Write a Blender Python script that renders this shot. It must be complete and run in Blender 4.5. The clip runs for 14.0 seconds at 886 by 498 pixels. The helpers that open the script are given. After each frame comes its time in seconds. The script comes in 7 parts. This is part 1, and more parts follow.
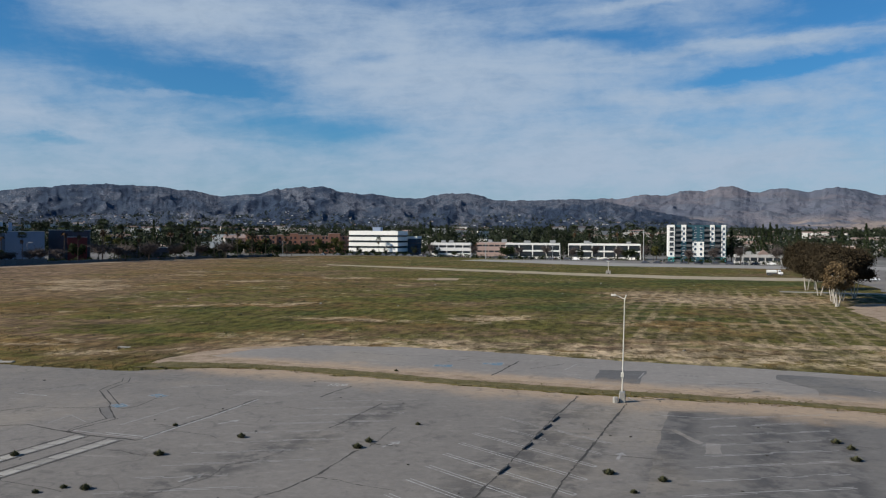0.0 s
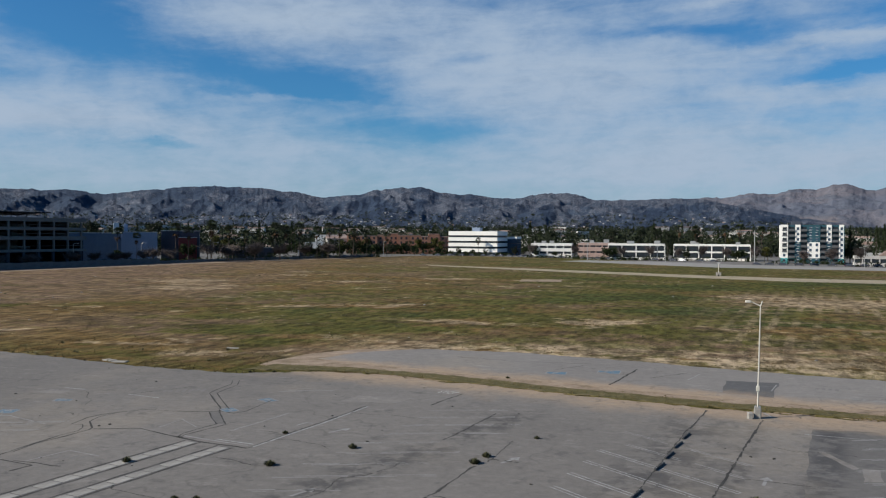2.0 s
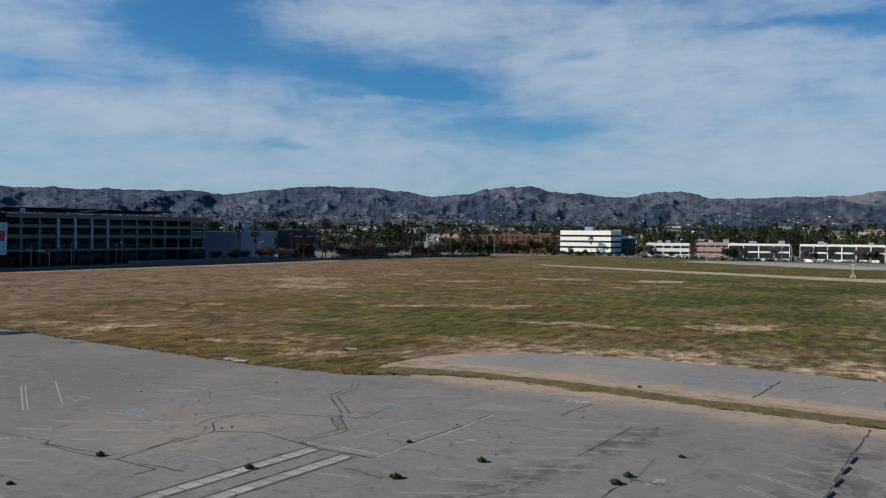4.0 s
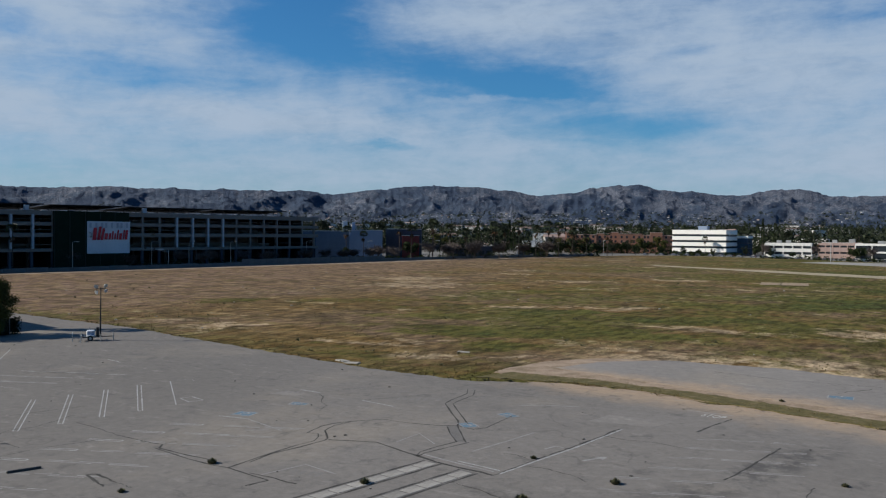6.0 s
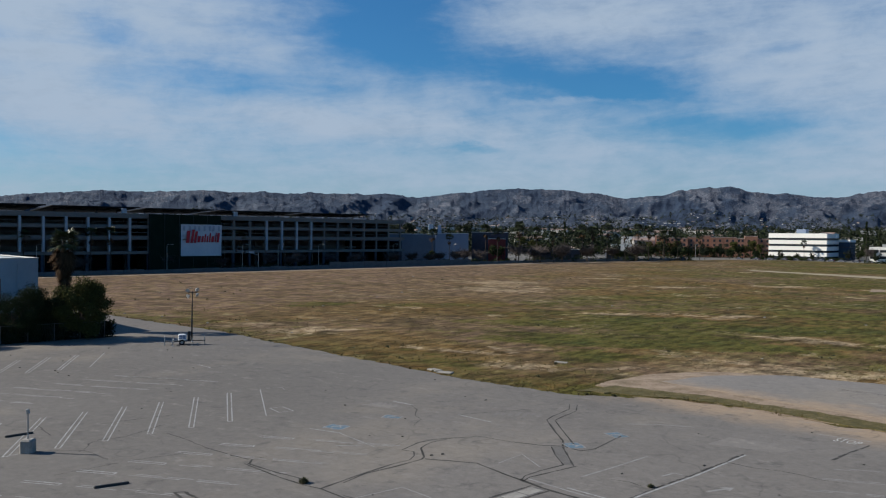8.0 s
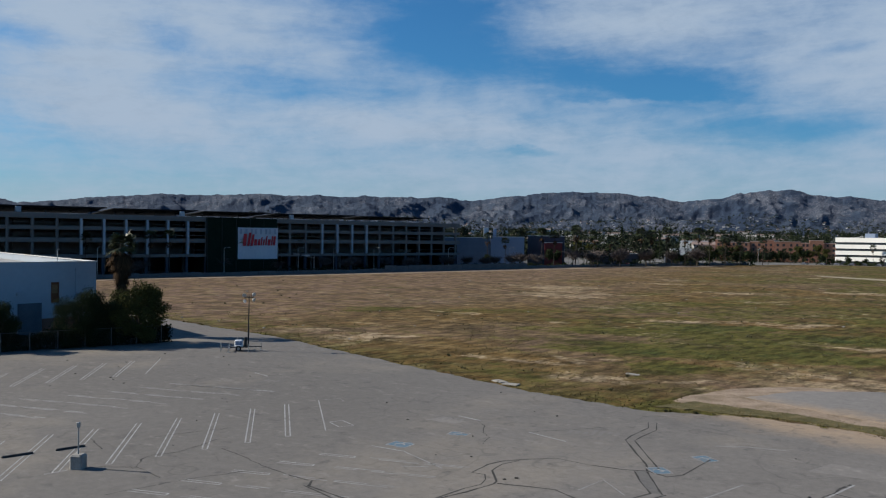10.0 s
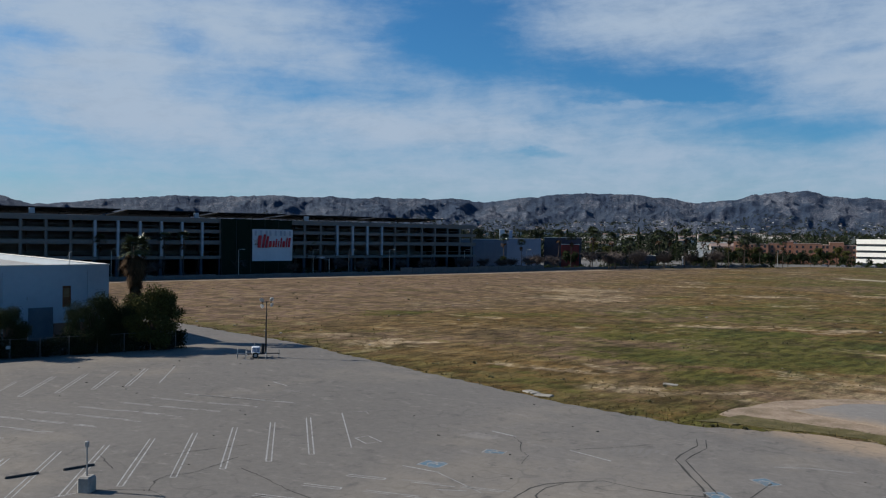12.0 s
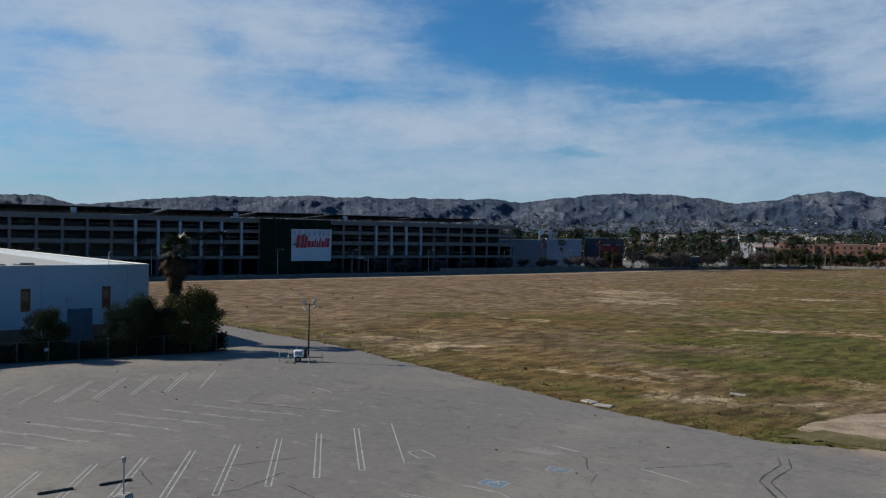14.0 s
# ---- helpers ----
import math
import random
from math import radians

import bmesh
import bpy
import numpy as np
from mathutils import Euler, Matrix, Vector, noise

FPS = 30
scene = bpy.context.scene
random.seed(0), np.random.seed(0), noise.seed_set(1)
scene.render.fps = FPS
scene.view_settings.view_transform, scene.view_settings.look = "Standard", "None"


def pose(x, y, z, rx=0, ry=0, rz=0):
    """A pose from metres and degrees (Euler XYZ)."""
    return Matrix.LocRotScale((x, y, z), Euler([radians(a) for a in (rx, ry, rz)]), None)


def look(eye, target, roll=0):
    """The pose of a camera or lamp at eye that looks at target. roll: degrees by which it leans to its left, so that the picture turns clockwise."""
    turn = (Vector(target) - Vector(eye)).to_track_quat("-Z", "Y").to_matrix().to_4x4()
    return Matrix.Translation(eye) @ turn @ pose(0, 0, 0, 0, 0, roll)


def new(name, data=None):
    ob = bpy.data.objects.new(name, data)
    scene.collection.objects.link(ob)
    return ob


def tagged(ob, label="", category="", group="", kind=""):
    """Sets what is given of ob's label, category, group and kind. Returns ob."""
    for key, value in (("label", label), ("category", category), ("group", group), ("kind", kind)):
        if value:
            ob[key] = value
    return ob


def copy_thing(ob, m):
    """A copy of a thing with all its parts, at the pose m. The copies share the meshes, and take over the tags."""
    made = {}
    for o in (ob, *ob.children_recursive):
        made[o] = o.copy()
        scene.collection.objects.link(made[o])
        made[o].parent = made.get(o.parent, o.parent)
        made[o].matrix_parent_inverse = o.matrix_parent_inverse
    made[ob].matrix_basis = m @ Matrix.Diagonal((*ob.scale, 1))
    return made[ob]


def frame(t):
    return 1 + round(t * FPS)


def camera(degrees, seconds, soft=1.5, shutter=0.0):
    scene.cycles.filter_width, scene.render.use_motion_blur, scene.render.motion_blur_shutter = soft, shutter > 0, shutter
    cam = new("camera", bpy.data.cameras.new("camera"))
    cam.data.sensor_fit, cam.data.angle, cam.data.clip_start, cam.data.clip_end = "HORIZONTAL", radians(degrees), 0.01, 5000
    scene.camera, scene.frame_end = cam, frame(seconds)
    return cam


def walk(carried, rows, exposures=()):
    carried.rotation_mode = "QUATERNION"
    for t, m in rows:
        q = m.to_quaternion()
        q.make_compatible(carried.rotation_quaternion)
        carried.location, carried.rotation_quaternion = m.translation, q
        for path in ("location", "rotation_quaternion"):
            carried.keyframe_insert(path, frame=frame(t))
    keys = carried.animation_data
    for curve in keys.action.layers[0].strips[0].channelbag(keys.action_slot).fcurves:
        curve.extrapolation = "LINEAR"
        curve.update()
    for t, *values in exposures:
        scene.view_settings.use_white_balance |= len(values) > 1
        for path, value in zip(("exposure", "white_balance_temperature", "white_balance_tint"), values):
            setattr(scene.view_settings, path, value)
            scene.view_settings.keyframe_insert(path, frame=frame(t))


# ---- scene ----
from mathutils import geometry

# ---------------------------------------------------------------- camera
cam = camera(54.4, 14.0, soft=1.18)
PATH = [
    (0.0, pose(9.017, -13.722, 13.848, 89.105, 0, 10.484) @ pose(0, 0, 0, 0, 0, 0.380)),
    (0.5, pose(8.505, -12.868, 13.858, 89.128, 0, 11.982) @ pose(0, 0, 0, 0, 0, 0.345)),
    (1.0, pose(7.982, -12.036, 13.880, 89.144, 0, 12.552) @ pose(0, 0, 0, 0, 0, 0.333)),
    (1.5, pose(7.437, -11.248, 13.892, 89.106, 0, 13.975) @ pose(0, 0, 0, 0, 0, 0.358)),
    (2.0, pose(6.835, -10.510, 13.914, 89.082, 0, 16.970) @ pose(0, 0, 0, 0, 0, 0.356)),
    (2.5, pose(6.240, -9.801, 13.919, 89.029, 0, 19.108) @ pose(0, 0, 0, 0, 0, 0.372)),
    (2.7, pose(5.995, -9.513, 13.918, 89.020, 0, 19.780) @ pose(0, 0, 0, 0, 0, 0.385)),
    (4.8, pose(3.020, -6.200, 13.893, 88.945, 0, 26.190) @ pose(0, 0, 0, 0, 0, 0.515)),
    (5.0, pose(2.736, -5.887, 13.887, 88.931, 0, 26.663) @ pose(0, 0, 0, 0, 0, 0.526)),
    (5.5, pose(2.005, -5.108, 13.862, 88.885, 0, 29.721) @ pose(0, 0, 0, 0, 0, 0.502)),
    (6.0, pose(1.268, -4.340, 13.866, 88.879, 0, 31.155) @ pose(0, 0, 0, 0, 0, 0.498)),
    (6.5, pose(0.503, -3.608, 13.892, 88.900, 0, 32.217) @ pose(0, 0, 0, 0, 0, 0.520)),
    (7.0, pose(-0.310, -2.916, 13.930, 88.954, 0, 33.429) @ pose(0, 0, 0, 0, 0, 0.536)),
    (7.5, pose(-1.107, -2.236, 13.955, 88.965, 0, 34.722) @ pose(0, 0, 0, 0, 0, 0.557)),
    (8.0, pose(-1.958, -1.597, 13.976, 89.024, 0, 36.728) @ pose(0, 0, 0, 0, 0, 0.573)),
    (8.5, pose(-2.809, -0.962, 14.001, 89.053, 0, 37.424) @ pose(0, 0, 0, 0, 0, 0.617)),
    (9.0, pose(-3.668, -0.331, 14.014, 89.082, 0, 38.908) @ pose(0, 0, 0, 0, 0, 0.663)),
    (9.2, pose(-4.013, -0.079, 14.021, 89.090, 0, 39.630) @ pose(0, 0, 0, 0, 0, 0.672)),
    (11.3, pose(-7.872, 2.547, 14.121, 89.255, 0, 40.500) @ pose(0, 0, 0, 0, 0, 0.718)),
    (11.5, pose(-8.272, 2.757, 14.130, 89.265, 0, 40.562) @ pose(0, 0, 0, 0, 0, 0.720)),
    (12.0, pose(-9.290, 3.255, 14.157, 89.294, 0, 41.093) @ pose(0, 0, 0, 0, 0, 0.718)),
    (12.5, pose(-10.280, 3.764, 14.161, 89.280, 0, 42.271) @ pose(0, 0, 0, 0, 0, 0.738)),
    (13.0, pose(-11.257, 4.307, 14.152, 89.276, 0, 43.233) @ pose(0, 0, 0, 0, 0, 0.765)),
    (13.5, pose(-12.225, 4.857, 14.126, 89.268, 0, 43.360) @ pose(0, 0, 0, 0, 0, 0.791)),
    (14.0, pose(-13.197, 5.415, 14.105, 89.283, 0, 43.478) @ pose(0, 0, 0, 0, 0, 0.813)),
]
walk(cam, PATH)

# ---------------------------------------------------------------- light
SUN_AZ, SUN_EL = 238.8, 31.0          # compass bearing (from +y, clockwise) and height of the sun
scene.view_settings.exposure = 0.44


def sky_world():
    w = bpy.data.worlds.new("sky")
    w.use_nodes = True
    scene.world = w
    nt = w.node_tree
    nt.nodes.clear()

    def node(kind, **kw):
        n = nt.nodes.new(kind)
        for k, v in kw.items():
            n.inputs[k.replace("_", " ")].default_value = v
        return n

    def val(op, a, b=0.0, c=0.0, clamp=False):
        n = nt.nodes.new("ShaderNodeMath")
        n.operation, n.use_clamp = op, clamp
        for i, x in enumerate((a, b, c)):
            if hasattr(x, "links"):
                nt.links.new(x, n.inputs[i])
            else:
                n.inputs[i].default_value = x
        return n.outputs[0]

    def mix(fac, a, b):
        n = nt.nodes.new("ShaderNodeMix")
        n.data_type = "RGBA"
        for sock, x in ((n.inputs[0], fac), (n.inputs[6], a), (n.inputs[7], b)):
            if hasattr(x, "links"):
                nt.links.new(x, sock)
            else:
                sock.default_value = x
        return n.outputs[2]

    co = node("ShaderNodeTexCoord").outputs["Generated"]
    sep = node("ShaderNodeSeparateXYZ")
    nt.links.new(co, sep.inputs[0])
    x, y, z = sep.outputs
    az = val("MULTIPLY", val("ARCTAN2", val("MULTIPLY", x, -1.0), y), 57.2958)
    el = val("MULTIPLY", val("ARCSINE", val("MINIMUM", val("MAXIMUM", z, -1.0), 1.0)), 57.2958)
    sky = nt.nodes.new("ShaderNodeTexSky")
    sky.sky_type, sky.sun_disc = "NISHITA", False
    sky.sun_elevation, sky.sun_rotation = radians(SUN_EL), radians(SUN_AZ)
    sky.air_density, sky.dust_density, sky.ozone_density = 1.0, 0.6, 2.0

    def noise_at(scale, sx, sy, detail, rough, seed, warp=0.0, shear=0.0):
        comb = nt.nodes.new("ShaderNodeCombineXYZ")
        nt.links.new(val("MULTIPLY", val("ADD", az, val("MULTIPLY", el, shear)), sx), comb.inputs[0])
        nt.links.new(val("MULTIPLY", el, sy), comb.inputs[1])
        comb.inputs[2].default_value = seed
        n = node("ShaderNodeTexNoise", Scale=scale, Detail=detail, Roughness=rough, Distortion=warp)
        nt.links.new(comb.outputs[0], n.inputs["Vector"])
        return n.outputs[0]

    big = noise_at(1.0, 0.07, 0.22, 5.0, 0.55, 3.1, 0.6, 0.9)
    streak = noise_at(1.0, 0.13, 0.70, 7.0, 0.62, 7.7, 0.5, 0.8)
    fine = noise_at(1.0, 0.45, 1.7, 6.0, 0.66, 1.3, 0.5, 0.8)
    puff = noise_at(1.0, 0.35, 0.55, 7.0, 0.62, 31.7, 0.3)
    wob_a = val("MULTIPLY", val("SUBTRACT", noise_at(1.0, 0.22, 0.45, 6.0, 0.65, 12.4), 0.5), 4.2)
    wob_e = val("MULTIPLY", val("SUBTRACT", noise_at(1.0, 0.20, 0.55, 6.0, 0.65, 21.9), 0.5), 1.7)
    waz, wel = val("ADD", az, wob_a), val("ADD", el, wob_e)
    cover = val("ADD", 0.46, val("MULTIPLY", val("SUBTRACT", big, 0.5), 0.55))
    cover = val("ADD", cover, val("MULTIPLY", val("SUBTRACT", streak, 0.5), 0.70))
    cover = val("ADD", cover, val("MULTIPLY", val("SUBTRACT", fine, 0.5), 0.24))
    cover = val("ADD", cover, val("MULTIPLY", val("SUBTRACT", puff, 0.5), 0.65))
    # gaps (negative) and denser banks (positive): bearing, height, half width, half height, slope, weight
    for a, e, ra, re, sl, k in GAPS + BANKS:
        da = val("DIVIDE", val("SUBTRACT", waz, a), ra)
        de = val("DIVIDE", val("SUBTRACT", val("SUBTRACT", wel, e), val("MULTIPLY", val("SUBTRACT", waz, a), sl)), re)
        d2 = val("ADD", val("MULTIPLY", da, da), val("MULTIPLY", de, de))
        cover = val("ADD", cover, val("MULTIPLY", val("EXPONENT", val("MULTIPLY", val("POWER", d2, 1.4), -1.0)), k))
    cover = val("SUBTRACT", cover, val("MULTIPLY", val("MINIMUM", val("MAXIMUM", val("DIVIDE", val("SUBTRACT", el, 17.0), 14.0), 0.0), 1.0), 1.3))
    # the eastern sky, away from the sun, is clear
    cover = val("SUBTRACT", cover, val("MULTIPLY", val("MINIMUM", val("MAXIMUM", val("DIVIDE", val("SUBTRACT", x, 0.45), 0.3), 0.0), 1.0), 0.8))
    soft = nt.nodes.new("ShaderNodeMapRange")
    soft.interpolation_type = "SMOOTHSTEP"
    nt.links.new(cover, soft.inputs[0])
    soft.inputs[1].default_value, soft.inputs[2].default_value, soft.inputs[4].default_value = -0.10, 1.12, 1.0
    dense = soft.outputs[0]
    shade = val("ADD", 0.80, val("ADD", val("MULTIPLY", fine, 0.16), val("MULTIPLY", puff, 0.22)))
    cloud = mix(shade, (0, 0, 0, 1), CLOUD_COLOUR)
    low = val("POWER", val("SUBTRACT", 1.0, val("MINIMUM", val("MAXIMUM", val("DIVIDE", el, 9.0), 0.0), 1.0)), 2.0)
    clear = mix(1.0, (0, 0, 0, 1), sky.outputs[0])
    tone = nt.nodes.new("ShaderNodeMix")
    tone.data_type, tone.blend_type = "RGBA", "MULTIPLY"
    tone.inputs[0].default_value = 1.0
    nt.links.new(clear, tone.inputs[6])
    tone.inputs[7].default_value = SKY_TINT
    body = mix(dense, tone.outputs[2], cloud)
    body = mix(val("MULTIPLY", low, 0.75), body, HAZE_COLOUR)
    bg = node("ShaderNodeBackground", Strength=0.06)
    nt.links.new(body, bg.inputs[0])
    nt.links.new(bg.outputs[0], node("ShaderNodeOutputWorld").inputs[0])


CLOUD_COLOUR = (4.60, 5.82, 7.45, 1)
HAZE_COLOUR = (4.75, 5.75, 7.0, 1)
SKY_TINT = (0.30, 0.78, 1.18, 1)
GAPS = [
    (40.5, 14.4, 5.0, 2.8, 0.0, -0.52), (39.0, 11.6, 6.0, 1.7, 0.1, -0.34), (29.5, 10.3, 7.5, 1.4, 0.10, -0.50), (25.0, 9.6, 4.5, 1.3, 0.0, -0.28),
    (18.5, 6.9, 6.0, 1.0, 0.04, -0.40), (34.9, 5.7, 2.2, 0.28, 0.0, -0.35), (15.3, 11.6, 2.0, 0.5, -0.15, -0.30), (2.5, 13.0, 4.0, 0.45, 0.0, -0.35),
    (-2.2, 12.5, 3.0, 0.9, 0.0, -0.35), (-13.8, 13.7, 5.0, 1.2, 0.0, -0.60), (-11.0, 10.4, 6.5, 0.50, -0.12, -0.70), (-7.5, 7.2, 3.0, 0.9, 0.0, -0.22),
    (57.5, 12.4, 2.2, 0.9, 0.2, -0.30), (67.0, 11.6, 2.5, 1.0, 0.0, -0.30), (50.0, 9.7, 6.0, 0.8, 0.03, -0.20), (66.5, 6.3, 2.5, 0.7, 0.0, -0.25),
]
BANKS = [
    (27.3, 14.2, 6.3, 1.8, -0.02, 0.50), (17.0, 12.7, 6.0, 2.6, 0.0, 0.26), (9.0, 8.9, 10.0, 3.6, 0.0, 0.40), (-8.0, 8.7, 9.0, 0.7, 0.0, 0.28),
    (-9.0, 11.8, 8.0, 0.45, -0.07, 0.40), (-1.5, 14.7, 4.0, 0.35, -0.10, 0.40), (39.5, 7.1, 8.0, 1.1, 0.0, 0.42), (31.0, 6.0, 7.0, 0.8, 0.05, 0.25),
    (54.0, 6.9, 9.0, 1.8, 0.0, 0.38), (62.0, 10.6, 4.5, 0.7, 0.0, 0.35), (53.0, 13.2, 5.0, 2.6, 0.0, 0.30), (64.0, 14.0, 7.0, 2.2, 0.0, 0.38),
    (63.0, 8.0, 6.0, 1.6, 0.0, 0.40), (27.0, 8.7, 4.5, 0.22, 0.03, 0.25), (20.0, 4.2, 40.0, 1.2, 0.0, 0.20), (-4.0, 5.0, 13.0, 2.4, 0.0, 0.35), (61.0, 11.5, 10.0, 5.0, 0.0, 0.22),
]
sky_world()
sun = new("sun", bpy.data.lights.new("sun", "SUN"))
sun.data.energy, sun.data.angle, sun.data.color = 4.75, radians(0.6), (1.0, 0.93, 0.82)
sun.matrix_world = look((0, 0, 0), (-math.sin(radians(SUN_AZ)) * math.cos(radians(SUN_EL)), -math.cos(radians(SUN_AZ)) * math.cos(radians(SUN_EL)), -math.sin(radians(SUN_EL))))


# ---------------------------------------------------------------- materials
def surface(name, stops, scale=1.0, rough=0.85, bump=0.0, fine=None, metal=0.0, island=0.0, rand=0.0, world=False, stretch=(1, 1, 1), spec=0.3):
    """Noise over two or more colours, with finer grain, bump and a change from piece to piece."""
    m = bpy.data.materials.new(name)
    m.use_nodes = True
    nt = m.node_tree
    bsdf = nt.nodes["Principled BSDF"]
    bsdf.inputs["Roughness"].default_value, bsdf.inputs["Metallic"].default_value = rough, metal
    bsdf.inputs["Specular IOR Level"].default_value = spec
    if world:
        co = nt.nodes.new("ShaderNodeNewGeometry").outputs["Position"]
    else:
        co = nt.nodes.new("ShaderNodeTexCoord").outputs["Object"]
    mp = nt.nodes.new("ShaderNodeMapping")
    mp.inputs["Scale"].default_value = stretch
    nt.links.new(co, mp.inputs[0])
    a = nt.nodes.new("ShaderNodeTexNoise")
    a.inputs["Scale"].default_value, a.inputs["Detail"].default_value, a.inputs["Roughness"].default_value = scale, 6, 0.62
    nt.links.new(mp.outputs[0], a.inputs["Vector"])
    b = nt.nodes.new("ShaderNodeTexNoise")
    b.inputs["Scale"].default_value, b.inputs["Detail"].default_value = (fine or scale * 9), 4
    nt.links.new(mp.outputs[0], b.inputs["Vector"])
    mixv = nt.nodes.new("ShaderNodeMix")
    mixv.inputs[0].default_value = 0.3
    nt.links.new(a.outputs[0], mixv.inputs[2])
    nt.links.new(b.outputs[0], mixv.inputs[3])
    ramp = nt.nodes.new("ShaderNodeValToRGB")
    nt.links.new(mixv.outputs[0], ramp.inputs[0])
    cr = ramp.color_ramp
    n = len(stops)
    for i, c in enumerate(stops):
        p = 0.34 + 0.32 * i / max(1, n - 1)
        e = cr.elements[i] if i < 2 else cr.elements.new(p)
        e.position, e.color = p, (*c, 1)
    out = ramp.outputs[0]
    if island or rand:
        src = nt.nodes.new("ShaderNodeNewGeometry").outputs["Random Per Island"] if island else nt.nodes.new("ShaderNodeObjectInfo").outputs["Random"]
        hsv = nt.nodes.new("ShaderNodeHueSaturation")
        mr = nt.nodes.new("ShaderNodeMapRange")
        k = island or rand
        mr.inputs[3].default_value, mr.inputs[4].default_value = 1 - k, 1 + k
        nt.links.new(src, mr.inputs[0])
        nt.links.new(mr.outputs[0], hsv.inputs["Value"])
        nt.links.new(out, hsv.inputs["Color"])
        out = hsv.outputs[0]
    nt.links.new(out, bsdf.inputs["Base Color"])
    if bump:
        bp = nt.nodes.new("ShaderNodeBump")
        bp.inputs["Strength"].default_value, bp.inputs["Distance"].default_value = bump, 0.5 / scale
        nt.links.new(mixv.outputs[0], bp.inputs["Height"])
        nt.links.new(bp.outputs[0], bsdf.inputs["Normal"])
    return m


def glass_dark(name, tint=(0.02, 0.025, 0.03)):
    m = surface(name, (tint, tuple(c * 1.6 for c in tint)), 0.3, 0.25, spec=0.2)
    return m


def noise_field(nt, co, scale, detail=5.0, rough=0.6, seed=0.0, stretch=(1, 1, 1)):
    mp = nt.nodes.new("ShaderNodeMapping")
    mp.inputs["Scale"].default_value, mp.inputs["Location"].default_value = stretch, (seed, seed * 0.7, seed * 0.3)
    nt.links.new(co, mp.inputs[0])
    n = nt.nodes.new("ShaderNodeTexNoise")
    n.inputs["Scale"].default_value, n.inputs["Detail"].default_value, n.inputs["Roughness"].default_value = scale, detail, rough
    nt.links.new(mp.outputs[0], n.inputs["Vector"])
    return n.outputs[0]


class Graph:
    """Short hand for a material's node tree."""

    def __init__(self, name, rough=0.9):
        self.m = bpy.data.materials.new(name)
        self.m.use_nodes = True
        self.nt = self.m.node_tree
        self.bsdf = self.nt.nodes["Principled BSDF"]
        self.bsdf.inputs["Roughness"].default_value = rough
        self.bsdf.inputs["Specular IOR Level"].default_value = 0.25
        self.co = self.nt.nodes.new("ShaderNodeNewGeometry").outputs["Position"]
        sep = self.nt.nodes.new("ShaderNodeSeparateXYZ")
        self.nt.links.new(self.co, sep.inputs[0])
        self.x, self.y, self.z = sep.outputs

    def noise(self, scale, detail=5.0, rough=0.6, seed=0.0, stretch=(1, 1, 1)):
        return noise_field(self.nt, self.co, scale, detail, rough, seed, stretch)

    def plug(self, x, sock):
        if hasattr(x, "links"):
            self.nt.links.new(x, sock)
        else:
            sock.default_value = x

    def val(self, op, a, b=0.0, c=0.0, clamp=False):
        n = self.nt.nodes.new("ShaderNodeMath")
        n.operation, n.use_clamp = op, clamp
        for i, v in enumerate((a, b, c)):
            self.plug(v, n.inputs[i])
        return n.outputs[0]

    def ramp(self, x, lo, hi):
        n = self.nt.nodes.new("ShaderNodeMapRange")
        n.interpolation_type = "SMOOTHSTEP"
        self.plug(x, n.inputs[0])
        n.inputs[1].default_value, n.inputs[2].default_value = lo, hi
        return n.outputs[0]

    def mix(self, fac, a, b):
        n = self.nt.nodes.new("ShaderNodeMix")
        n.data_type = "RGBA"
        self.plug(fac, n.inputs[0])
        for v, s in ((a, n.inputs[6]), (b, n.inputs[7])):
            self.plug(v if hasattr(v, "links") else (*v, 1), s)
        return n.outputs[2]

    def scale(self, col, fac):
        n = self.nt.nodes.new("ShaderNodeVectorMath")
        n.operation = "SCALE"
        self.nt.links.new(col, n.inputs[0])
        self.plug(fac, n.inputs["Scale"])
        return n.outputs[0]

    def done(self, col, height=None, strength=0.3, dist=0.1):
        self.plug(col, self.bsdf.inputs["Base Color"])
        if height is not None:
            bp = self.nt.nodes.new("ShaderNodeBump")
            bp.inputs["Strength"].default_value, bp.inputs["Distance"].default_value = strength, dist
            self.nt.links.new(height, bp.inputs["Height"])
            self.nt.links.new(bp.outputs[0], self.bsdf.inputs["Normal"])
        return self.m


GREEN_SPOTS = [
    (-60, 101, 9, 5, 36), (-41.5, 106.5, 7, 3.5, 30), (-50, 103, 14, 5, 34), (-38, 112, 13, 6, 20), (-49, 90, 8, 3.5, 25), (-36, 135, 12, 6, 30), (-60, 133, 9, 4, 36), (-9, 194, 18, 11, 16), (5, 236, 26, 14, 12),
    (-15, 282, 30, 14, 20), (46, 263, 35, 15, 5), (30, 134, 22, 8, 5), (-20, 95, 10, 3, 5), (-58, 74, 9, 2.5, -25), (8, 158, 22, 10, 12), (-30, 170, 18, 8, 30), (-78, 112, 14, 4, 40), (-166, 175, 16, 7, 15), (-153, 254, 14, 8, 40), (-127, 118, 16, 6, 40), (-100, 140, 18, 8, 40),
]
